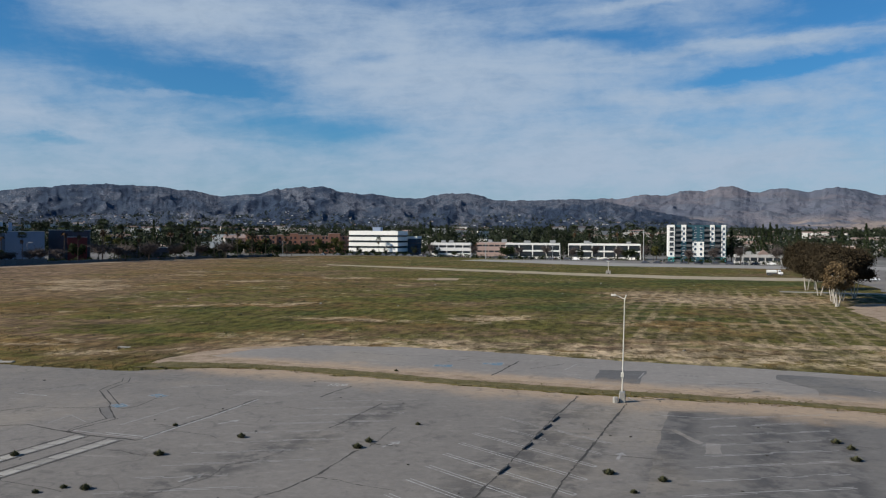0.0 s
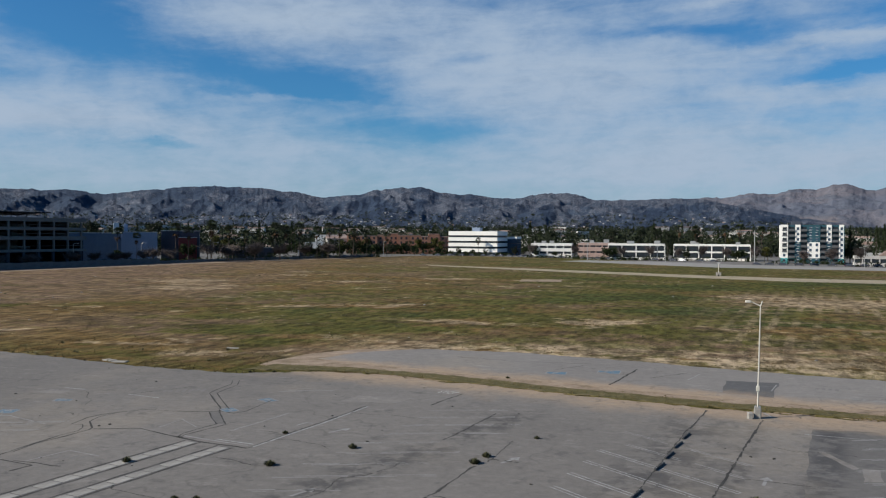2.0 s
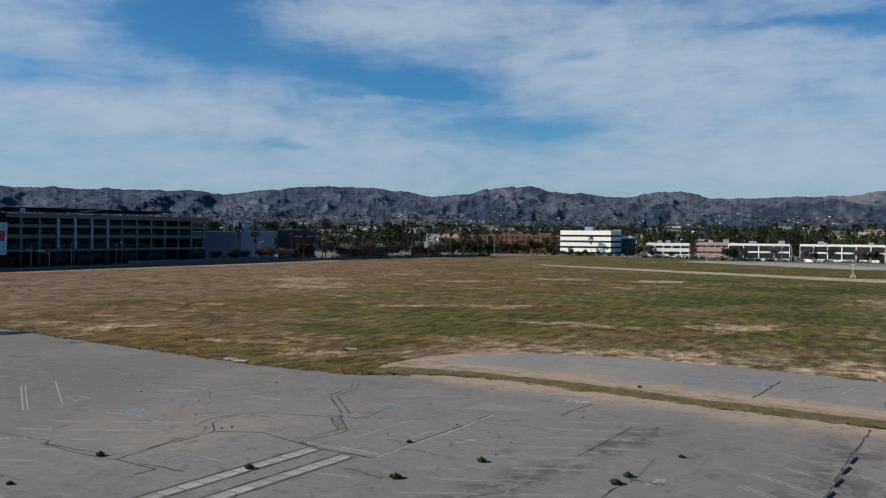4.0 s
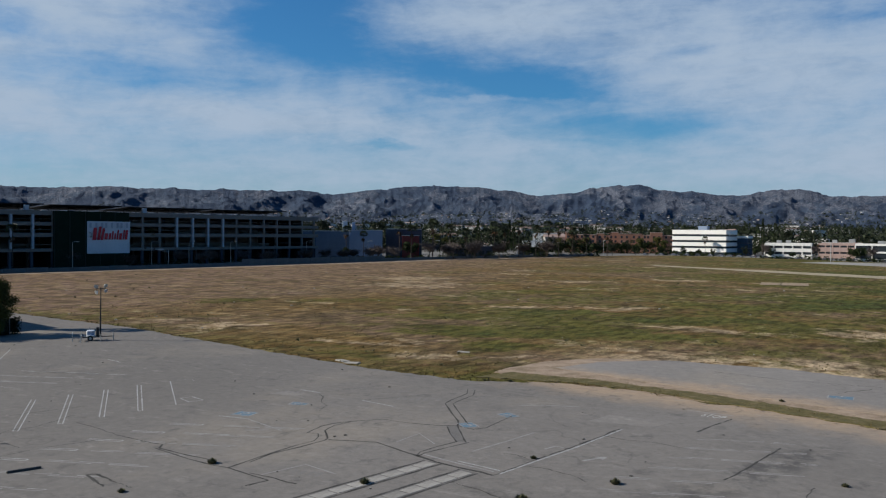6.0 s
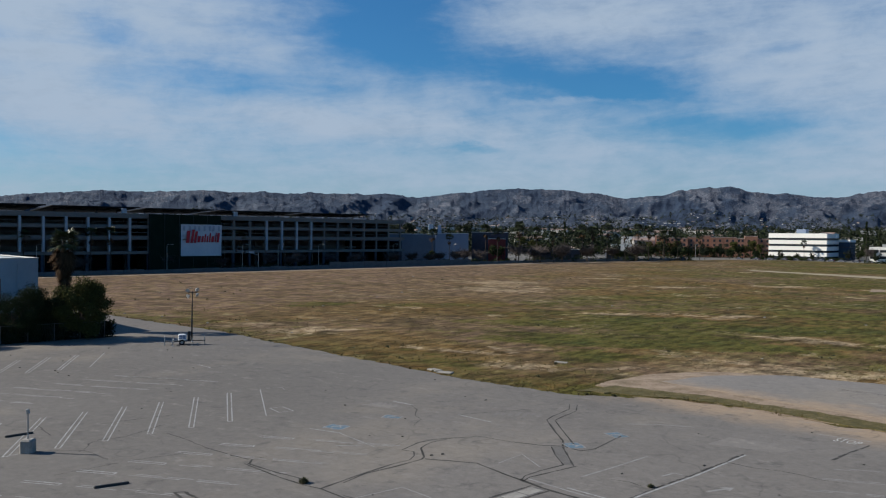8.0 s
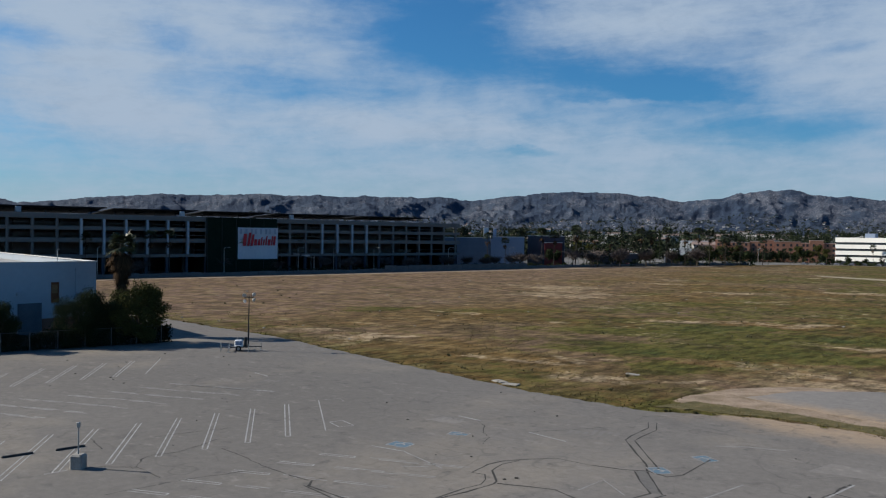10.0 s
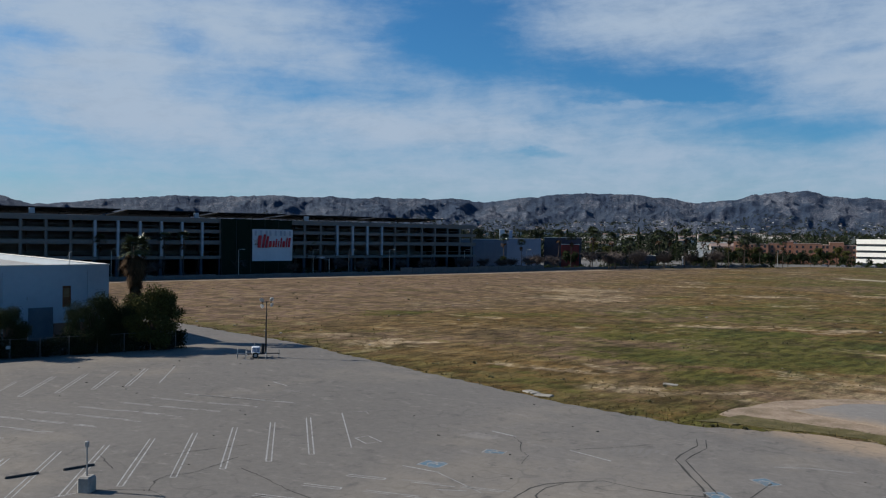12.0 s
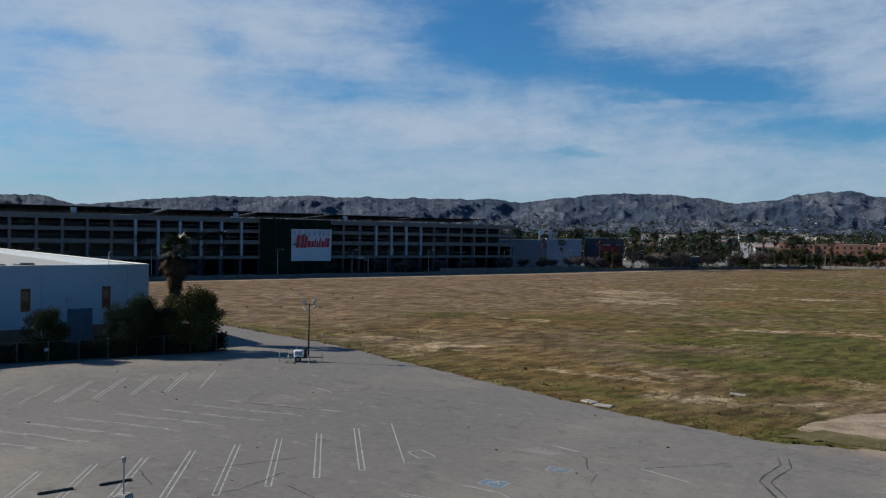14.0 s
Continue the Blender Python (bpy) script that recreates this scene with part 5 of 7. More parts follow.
def weed_model(seed, r, h):
    rng = random.Random(seed)
    ob = thing("weed", None, "low dusty green weed growing from a crack in the asphalt", "weed", "weeds on the lot")
    g = Geo()
    tuft(g, 0, 0, 0, r * 1.25, h, 420, rng)
    for _ in range(120):
        a, s = rng.uniform(0, 6.283), rng.random() ** 0.6 * r * 1.15
        g.leaf((math.cos(a) * s, math.sin(a) * s * 0.8, h * rng.uniform(0.1, 0.7) * (1.1 - 0.7 * s / r / 1.15)), 0.035, rng, 1)
    part("foliage", g, "weed", ob)
    part("stem", Geo().tube((0, 0, -0.02), (0.02, 0.01, h * 0.5), 0.02, 0.008, 5), "bark", ob)
    return ob


models = [weed_model(3, 0.25, 0.36), weed_model(4, 0.30, 0.36), weed_model(8, 0.17, 0.22)]
WEEDS = [
    (-15.0, 41.2, 0), (-18.1, 35.8, 1), (-26.7, 33.8, 0), (-6.5, 40.1, 1), (-6.2, 41.8, 0), (-4.1, 47.6, 2), (-21.1, 43.6, 2), (-20.5, 27.2, 2), (-19.6, 28.3, 2), (-18.3, 28.3, 0), (-36.7, 32.2, 0), (9.5, 37.2, 1),
    (12.5, 36.3, 0), (10.8, 33.7, 2), (24.6, 48.0, 1), (25.1, 46.3, 0), (24.6, 43.3, 1), (-36.5, 25.6, 2), (-11.5, 71.4, 2), (-34.6, 67.3, 2), (-36.8, 66.4, 2),
]
for i, (x, y, k) in enumerate(WEEDS):
    m = pose(x, y, 0.03, 0, 0, 70 * i)
    if k in [w[2] for w in WEEDS[:i]]:
        copy_thing(models[k], m)
    else:
        models[k].matrix_basis = m

g = Geo()
for _ in range(9000):
    y = 62 + 75 * R.random() ** 1.6
    x = R.uniform(-140, 55)
    ey = np.interp(x, [p[0] for p in LOT], [p[1] for p in LOT])
    if y < ey + 0.2 or (-38 < x and y < np.interp(x, [-38, -28, -16, 1, 23, 60], [86, 90, 91, 88, 83, 74])):
        continue
    if noise.noise(Vector((x, y, 0)) * 0.12) < -0.05:
        continue
    tuft(g, x, y, -0.01, 0.22, R.uniform(0.08, 0.3), 5, R)
for _ in range(3600):
    i = R.randrange(8)
    xs = R.uniform(-38, 60)
    mid = np.interp(xs, [-38, -29, -17, -5, 6, 15, 25, 31, 62], [69.5, 71.2, 69.3, 66.2, 64.2, 63, 62, 60.2, 52])
    tuft(g, xs, mid + R.gauss(0, 0.75), 0.08, 0.26, R.uniform(0.02, 0.08), 6, R)
for x, y in edge:
    for _ in range(2):
        if x > -140:
            tuft(g, x + R.uniform(-0.6, 0.6), y + R.uniform(-0.1, 1.0), 0, 0.25, R.uniform(0.1, 0.4), 6, R)
stuff("grass", g, "grass", "dry yellow-green grass tufts along the asphalt edge", "grass")

slab_ob = thing("concrete_slab", pose(-48.0, 82.0, 0.0, 0, 3, 20), "broken pale concrete slab lying in the grass", "concrete slab", "slabs in the field")
part("block", Geo().chamfer(-0.7, 0.7, -0.4, 0.4, 0, 0.1, 0.03), "concrete_pale", slab_ob)
for x, y, a in ((-53.6, 68.2, 12), (-55.4, 68.8, -20)):
    copy_thing(slab_ob, pose(x, y, 0.0, 0, 0, a)).scale = (1.15, 1.15, 1.0)
g = Geo()
for _ in range(90):
    x, y = R.uniform(-220, 40), 75 + 200 * R.random() ** 1.5
    if x > -40 and y < 92:
        continue
    s = R.uniform(0.08, 0.26)
    g.chamfer(-s, s, -s * 0.7, s * 0.7, 0, s * R.uniform(0.4, 0.9), s * 0.25, pose(x, y, -0.02, R.uniform(-9, 9), R.uniform(-9, 9), R.uniform(0, 180)))
stuff("rubble", g, "concrete", "scattered lumps of rubble and litter in the field", "rubble")
g = Geo()
for _ in range(220):
    x, y = R.uniform(-230, 50), 72 + 240 * R.random() ** 1.3
    if x > -40 and y < 92:
        continue
    for _ in range(3):
        tuft(g, x + R.gauss(0, 0.3), y + R.gauss(0, 0.3), 0, 0.35, R.uniform(0.15, 0.45), 12, R)
stuff("field_weeds", g, "weed", "dark weed clumps scattered over the field", "weeds")
g = Geo()
for _ in range(80):
    x, y = R.uniform(-105, 28), R.uniform(24, 64)
    s = R.uniform(0.03, 0.11)
    g.chamfer(-s, s, -s * 0.6, s * 0.6, 0, s * 0.6, s * 0.2, pose(x, y, 0.03, 0, 0, R.uniform(0, 180)))
stuff("debris", g, "crack", "dark bits of debris on the asphalt", "debris")


# ---------------------------------------------------------------- lamp pole beside the strip
pole = thing("lamp_post", pose(10.75, 59.6, 0.03), "tall cream steel parking lot lamp post on a concrete footing", "lamp post")
part("footing", Geo().chamfer(-0.27, 0.27, -0.27, 0.27, 0, 0.78, 0.07), "concrete", pole)
part("cap", Geo().chamfer(-0.22, 0.22, -0.22, 0.22, 0.78, 0.90, 0.02), "steel", pole)
part("shaft", Geo().tube((0, 0, 0.9), (0.12, 0, 8.7), 0.065, 0.04, 12), "cream", pole)
part("collar", Geo().chamfer(-0.13, 0.13, -0.13, 0.13, 2.1, 2.48, 0.02), "cream", pole, "pale box clamped to the shaft")
part("arm", Geo().tube((0.12, 0, 8.62), (-0.62, 0.05, 8.95), 0.04, 0.035, 8).tube((0.12, 0, 8.62), (0.25, 0, 8.98), 0.05, 0.04, 8), "cream", pole)
head = part("lamp_head", Geo().chamfer(-1.0, -0.55, -0.15, 0.2, 8.88, 9.02, 0.05), "cream", pole)
part("lens", Geo().box(-0.95, -0.6, -0.1, 0.15, 8.855, 8.88), "lamp_face", head)
for a in (0, 90, 180, 270):
    part("bolt", Geo().tube((0.15, 0.15, 0.90), (0.15, 0.15, 0.97), 0.025, n=6), "steel", pole).matrix_basis = pose(0, 0, 0, 0, 0, a)
block = thing("concrete_block", pose(10.2, 59.2, 0.03, 0, 0, 12), "rough concrete block beside the lamp post footing", "block")
part("body", Geo().chamfer(-0.2, 0.2, -0.22, 0.22, 0, 0.5, 0.07), "concrete", block)

# ---------------------------------------------------------------- short post on a concrete block
post = thing("short_post", pose(-54.9, 26.05, 0.03, 0, 0, 35), "short steel post on a square concrete block", "post")
part("block", Geo().chamfer(-0.38, 0.38, -0.38, 0.38, 0, 0.86, 0.09), "concrete", post)
part("pole", Geo().tube((0, 0, 0.85), (0, 0, 2.55), 0.045, n=10), "steel", post)
part("fitting", Geo().chamfer(-0.1, 0.1, -0.09, 0.09, 2.45, 2.75, 0.03), "steel", post, "weathered metal box on the post")


# ---------------------------------------------------------------- trailer with light mast
def light_tower(m):
    ob = thing("light_tower", m, "white towable light tower with its mast raised and outriggers out", "light tower")
    body = part("engine_housing", Geo().chamfer(-0.62, 0.36, -0.5, 0.5, 0.5, 1.28, 0.1), "carwhite", ob)
    part("vent", Geo().box(0.362, 0.375, -0.4, 0.4, 0.8, 1.2), "black", body)
    part("door", Geo().box(-0.54, -0.1, -0.517, -0.502, 0.66, 1.2), "bluebox", body)
    part("door", Geo().box(-0.06, 0.28, -0.517, -0.502, 0.66, 1.2), "bluebox", body)
    part("control_box", Geo().chamfer(0.5, 0.85, -0.3, 0.3, 0.5, 1.65, 0.05), "black", ob)
    part("exhaust", Geo().tube((-0.3, 0.2, 1.33), (-0.3, 0.2, 1.62), 0.05), "steel", body)
    part("chassis", Geo().box(-1.2, 1.0, -0.5, 0.5, 0.42, 0.54).box(0.9, 2.6, -0.05, 0.05, 0.42, 0.52), "black", ob)
    for y in (-0.68, 0.68):
        w = part("wheel", Geo().tube((-0.15, y - 0.1, 0.33), (-0.15, y + 0.1, 0.33), 0.33, n=16), "tyre", ob)
        part("rim", Geo().tube((-0.15, y - 0.112, 0.33), (-0.15, y + 0.112, 0.33), 0.18, n=12), "steel", w)
        part("mudguard", Geo().box(-0.6, 0.3, y - 0.14, y + 0.14, 0.68, 0.72), "carwhite", ob)
    for x, y, dx, dy in ((-1.15, -0.5, -0.1, -1.0), (-1.15, 0.5, -0.1, 1.0), (0.95, -0.5, 0.1, -1.0), (0.95, 0.5, 0.1, 1.0)):
        leg = part("outrigger", Geo().tube((x, y, 0.48), (x + dx, y + dy, 0.48), 0.05).tube((x + dx, y + dy, 0.02), (x + dx, y + dy, 0.95), 0.04), "steel", ob)
        part("foot", Geo().tube((x + dx, y + dy, 0.0), (x + dx, y + dy, 0.04), 0.16, n=10), "steel", leg)
    part("jack", Geo().tube((2.5, 0, 0.0), (2.5, 0, 1.0), 0.05), "steel", ob)
    part("mast", Geo().tube((1.0, 0, 0.5), (1.0, 0, 3.0), 0.10, n=8).tube((1.0, 0, 3.0), (1.03, 0, 5.0), 0.075, n=8).tube((1.03, 0, 5.0), (1.05, 0, 6.6), 0.055, n=8), "black", ob)
    part("cross_arm", Geo().tube((0.5, 0, 6.45), (1.6, 0, 6.45), 0.045), "black", ob)
    for x, z, a in ((0.5, 6.72, 255), (1.58, 6.8, -50), (0.55, 5.98, 215), (1.6, 6.15, -30)):
        part("bracket", Geo().tube((x, 0, 6.45), (x, 0, z), 0.025), "black", ob)
        lm = part("floodlight", Geo().tube((-0.14, 0, 0), (0.08, 0, 0), 0.12, 0.27, 12), "lamp_face", ob)
        lm.matrix_basis = pose(x, 0, z, 0, 25, a)
        part("lens", Geo().tube((0.081, 0, 0), (0.09, 0, 0), 0.25, n=12), "lamp_face", lm)
    part("rack", Geo().tube((-2.2, -0.9, 0), (-2.2, -0.9, 1.0), 0.035).tube((-2.2, 0.5, 0), (-2.2, 0.5, 1.0), 0.035).tube((-2.2, -0.9, 1.0), (-2.2, 0.5, 1.0), 0.035).tube((-2.2, -0.9, 0.5), (-2.2, 0.5, 0.5), 0.035).tube((-2.2, -0.2, 0), (-2.2, -0.2, 1.0), 0.03).tube((-2.2, 0, 0.45), (-1.0, 0, 0.45), 0.05), "steel", ob)
    return ob


light_tower(pose(-91.3, 64.6, 0.03, 0, 0, 52))


# ---------------------------------------------------------------- white building with a flat roof
def white_hall():
    ob = thing("white_building", pose(-121, 62, 0), "white rendered single-storey hall with a parapet and boarded windows", "building")
    # local: x to the west is negative, wall towards the lot at x = 0, y from -75 to 0
    holes = [(-16.4, -15.3, 4.55, 7.3), (-6.4, -5.3, 4.55, 7.3)]
    g = Geo()
    ys = [-75, -16.4, -15.3, -6.4, -5.3, 0]
    for y0, y1 in zip(ys, ys[1:]):
        win = [h for h in holes if h[0] == y0]
        if win:
            g.box(-0.35, 0, y0, y1, 0, 4.55).box(-0.35, 0, y0, y1, 7.3, 10.0)
        else:
            g.box(-0.35, 0, y0, y1, 0, 10.0)
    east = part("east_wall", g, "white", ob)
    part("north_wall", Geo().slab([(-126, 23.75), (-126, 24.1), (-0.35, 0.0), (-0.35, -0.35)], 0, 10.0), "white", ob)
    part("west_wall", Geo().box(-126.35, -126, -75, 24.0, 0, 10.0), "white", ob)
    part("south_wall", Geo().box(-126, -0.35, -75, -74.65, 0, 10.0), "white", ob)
    part("roof", Geo().slab([(-126, -74.65), (-126, 23.7), (-0.35, -0.4), (-0.35, -74.65)], 8.7, 8.95), "roof_grey", ob)
    for n, args in (("parapet_cap", (-0.45, 0.08, -75.1, 0.08, 10.0, 10.12)), ):
        part(n, Geo().box(*args), "roof_white", ob)
    part("parapet_cap", Geo().slab([(-126, 23.65), (-126, 24.2), (-0.46, 0.08), (-0.46, -0.45)], 10.0, 10.12), "roof_white", ob)
    part("plinth", Geo().box(0.003, 0.08, -75, -10.9, 0, 2.45).box(0.003, 0.08, -7.6, 0.0, 0, 2.45), "brickbase", ob, "brown plinth along the foot of the wall")
    for y0, y1, z0, z1 in holes:
        w = part("window", Geo().box(-0.2, -0.12, y0, y1, z0, z1), "orange", east, "narrow window closed with orange boards")
        part("board", Geo().box(-0.115, -0.06, y0 + 0.15, y1 - 0.15, z0 + 1.25, z1 - 0.35), "wood", w)
        part("frame", Geo().box(-0.1, 0.05, y0, y0 + 0.1, z0, z1).box(-0.1, 0.05, y1 - 0.1, y1, z0, z1).box(-0.1, 0.05, y0 + 0.1, y1 - 0.1, z1 - 0.1, z1).box(-0.1, 0.08, y0 + 0.1, y1 - 0.1, z0, z0 + 0.1), "orange", w)
    d = part("loading_door", Geo().box(0.01, 0.16, -10.8, -7.7, 0.0, 4.6), "greydoor", ob, "wide blue-grey loading door")
    for k in range(7):
        part("slat", Geo().box(0.16, 0.19, -10.75, -7.75, 0.15 + k * 0.62, 0.7 + k * 0.62), "greydoor", d)
    part("wall_box", Geo().chamfer(0.0, 0.25, -11.0, -10.2, 5.7, 6.2, 0.04), "white", ob)
    for x, y, s in ((-6.5, -13.6, 0.72), (-9.5, -16.2, 0.62), (-20, -22, 1.2), (-4.5, -17.8, 0.7)):
        u = part("rooftop_unit", Geo().chamfer(x - 1.6 * s, x + 1.6 * s, y - 1.3 * s, y + 1.3 * s, 9.05, 9.05 + 1.6 * s, 0.08), "rail", ob, "dark grey air-conditioning unit")
        part("louvre", Geo().box(x + 1.6 * s, x + 1.63 * s, y - 1.0 * s, y + 0.2 * s, 9.3, 9.05 + 1.3 * s), "black", u)
        part("curb", Geo().box(x - 1.3 * s, x + 1.3 * s, y - 1.0 * s, y + 1.0 * s, 8.95, 9.05), "roof_white", u)
    part("roof_pipe", Geo().tube((-3.5, -8.2, 9.15), (-3.0, -4.6, 9.15), 0.09, n=6).tube((-3.5, -8.2, 8.95), (-3.5, -8.2, 9.3), 0.12, n=6), "white_far", ob, "pale pipe along the roof")
    part("vent_pipe", Geo().tube((-2.4, -4.4, 8.95), (-2.4, -4.4, 11.6), 0.05, n=6).tube((-2.4, -4.4, 11.6), (-2.4, -4.1, 11.75), 0.06, n=6), "steel", ob)
    for y in (-3, -14, -25):
        part("downpipe", Geo().tube((0.09, y, 0.0), (0.09, y, 9.2), 0.06, n=6), "white", ob)


white_hall()


# ---------------------------------------------------------------- plants by the fence
def leafy(name, m, seed, clumps, size, n, mat, label, category, trunk="bark", group="", th=2.0, tr=0.15):
    """A shrub or tree: a tapered stem that forks into limbs, and leaf clumps round the limb ends."""
    rng = random.Random(seed)
    ob = thing(name, m, label, category, group)
    g, t = Geo(), Geo()
    t.tube((0, 0, -0.1), (0.1, 0, th), tr, tr * 0.7, 8)
    for cx, cy, cz, r in clumps:
        t.tube((0.1, 0, th * rng.uniform(0.6, 1)), (cx, cy, cz), tr * 0.5, tr * 0.12, 6)
        for _ in range(int(n * r * r)):
            d = Vector((rng.gauss(0, 1), rng.gauss(0, 1), rng.gauss(0, 0.85))).normalized() * r * (rng.random() ** 0.35) * (1 + 0.25 * noise.noise(Vector((cx, cy, cz)) + Vector((rng.random() * 3, 0, 0)))) * rng.choice((1, 1, 1, 1.25))
            g.leaf((cx + d.x, cy + d.y, cz + d.z), size, rng, 0.4)
    part("trunk", t, trunk, ob)
    part("crown", g, mat, ob)
    return ob


def blobs(seed, n, rx, ry, z0, z1, r0, r1):
    rng = random.Random(seed)
    out = []
    for _ in range(n):
        a, s = rng.uniform(0, 6.283), rng.random() ** 0.5
        z = rng.uniform(z0, z1)
        k = 1 - 0.45 * abs((z - (z0 + z1) / 2) / ((z1 - z0) / 2 + 0.01)) ** 2
        out.append((math.cos(a) * s * rx * k, math.sin(a) * s * ry * k, z, rng.uniform(r0, r1)))
    return out


SHRUBS = "shrubs by the fence"
leafy("shrub", pose(-107.9, 53.3, 0), 5, blobs(5, 50, 2.4, 3.3, 0.5, 6.3, 0.5, 1.2), 0.075, 1150, "leaf", "tall dark green shrub behind the chain-link fence", "shrub", group=SHRUBS)
leafy("shrub", pose(-106.0, 59.7, 0), 6, blobs(6, 48, 2.6, 3.5, 0.5, 7.0, 0.5, 1.3), 0.12, 600, "leaf_olive", "large olive-green shrub with a ragged crown by the fence corner", "shrub", group=SHRUBS)
leafy("shrub", pose(-107.2, 56.5, 0), 9, blobs(9, 34, 2.0, 2.2, 0.4, 5.6, 0.5, 1.1), 0.075, 1150, "leaf", "dark green shrub between two larger ones by the fence", "shrub", group=SHRUBS)
leafy("shrub", pose(-110.2, 44.3, 0), 7, blobs(7, 36, 1.7, 2.3, 0.4, 5.3, 0.5, 1.0), 0.075, 1150, "leaf", "rounded green shrub against the white wall", "shrub", group=SHRUBS)
leafy("shrub", pose(-114.0, 32.8, 0), 8, blobs(8, 32, 1.7, 2.4, 0.4, 5.0, 0.5, 1.0), 0.075, 1150, "leaf", "dark green shrub against the white wall", "shrub", group=SHRUBS)
g, rng = Geo(), random.Random(31)
for k in range(36000):
    y = rng.uniform(20, 63.6)
    g.leaf((-115.9 + 0.25 * (y - 20) + max(-2.0, min(0.9, rng.gauss(0, 0.55))), y, rng.random() ** 0.8 * (2.05 + 0.35 * math.sin(y * 0.9) + rng.gauss(0, 0.12))), 0.13, rng, 0.3)
stuff("hedge", g, "ivy", "dark low hedge of ivy along the chain-link fence", "hedge")


def fence():
    ob = thing("chain_link_fence", pose(-114.8, 20, 0.0), "grey chain-link fence with steel posts", "fence")
    pts = [(0.0, 3.0 * k) for k in range(15)]
    pts = [(x + 0.25 * y, y) for x, y in pts]
    for x, y in pts:
        part("post", Geo().tube((x, y, 0), (x, y, 2.3), 0.04, n=8).tube((x, y, 2.3), (x, y, 2.35), 0.055, 0.01, n=8), "fence_steel", ob)
    for (x0, y0), (x1, y1) in zip(pts, pts[1:]):
        part("top_rail", Geo().tube((x0, y0, 2.25), (x1, y1, 2.25), 0.022, n=6), "fence_steel", ob)
        g = Geo()
        for k in range(16):
            a, b = k / 16, (k + 6) / 16
            for s in (0, 1):
                p0, p1 = (a, b) if s == 0 else (b, a)
                u0, u1 = min(p0, 1), min(p1, 1)
                g.tube((x0 + (x1 - x0) * u0, y0 + (y1 - y0) * u0, 0.05), (x0 + (x1 - x0) * u1, y0 + (y1 - y0) * u1, 2.23), 0.003, n=3)
        part("mesh_panel", g, "fence_steel", ob)
    sign = part("sign_plate", Geo().box(6.0, 6.02, 23.55, 24.05, 1.2, 1.55), "white", ob)


fence()


def palm(m, height, skirt, seed, label, fan=1.0, group="palms", girth=0.38, droop=0.28):
    rng = random.Random(seed)
    ob = thing("palm_tree", m, label, "palm tree", group)
    t = Geo()
    pts = [Vector((math.sin(i * 0.5 + seed) * 0.12, math.cos(i * 0.4) * 0.1, height * i / 8)) for i in range(9)]
    for i, (a, b) in enumerate(zip(pts, pts[1:])):
        t.tube(a, b, girth * (1 - 0.05 * i), girth * (0.95 - 0.05 * i), 9)
    part("trunk", t, "bark", ob)
    top = pts[-1]
    for name, count, mat in (("fronds", 74, "palm"), ("dead_fronds", int(46 * skirt), "palm_dead")):
        g = Geo()
        for k in range(count):
            az, u = rng.uniform(0, 6.283), rng.random()
            if name == "fronds":
                drop, e, ln = rng.uniform(0, 0.5), rng.uniform(-22, 62), 2.05 * fan * rng.uniform(0.85, 1.1)
            else:
                # older fronds hang lower and closer to the trunk
                drop, e, ln = 0.7 + height * droop * 0.9 * u ** 1.3, rng.uniform(-62, -16) - 20 * u, fan * (2.25 - 1.25 * u) * rng.uniform(0.7, 1.15)
            e = radians(e)
            base = top - Vector((0, 0, drop))
            d = Vector((math.cos(az) * math.cos(e), math.sin(az) * math.cos(e), math.sin(e)))
            mid = base + d * ln * (0.55 if name == "dead_fronds" else 0.66)
            side = d.cross(Vector((0, 0, 1))).normalized()
            upv = side.cross(d)
            for j in range(11):
                a = radians(-75 + 15 * j)
                tip = mid + (d * math.cos(a) + side * math.sin(a)) * ln * 0.5 * rng.uniform(0.8, 1.1) - Vector((0, 0, ln * (0.25 * rng.random() if name == "fronds" else rng.uniform(0.15, 0.45))))
                w = (side * math.cos(a) - d * math.sin(a)) * (0.13 if name == "fronds" else 0.09) * fan
                g.add([mid - w, mid + w, tip + upv * 0.02], [(0, 1, 2)])
            g.add([base - side * 0.03, base + side * 0.03, mid], [(0, 1, 2)])
        if count:
            part(name, g, mat, ob, "hanging dry brown fronds" if mat == "palm_dead" else "")
    return ob


palm(pose(-115.5, 62.9, 0), 12.6, 6.5, 2, "palm tree with a thick skirt of dead brown fronds", 1.08, girth=0.42, droop=0.5)


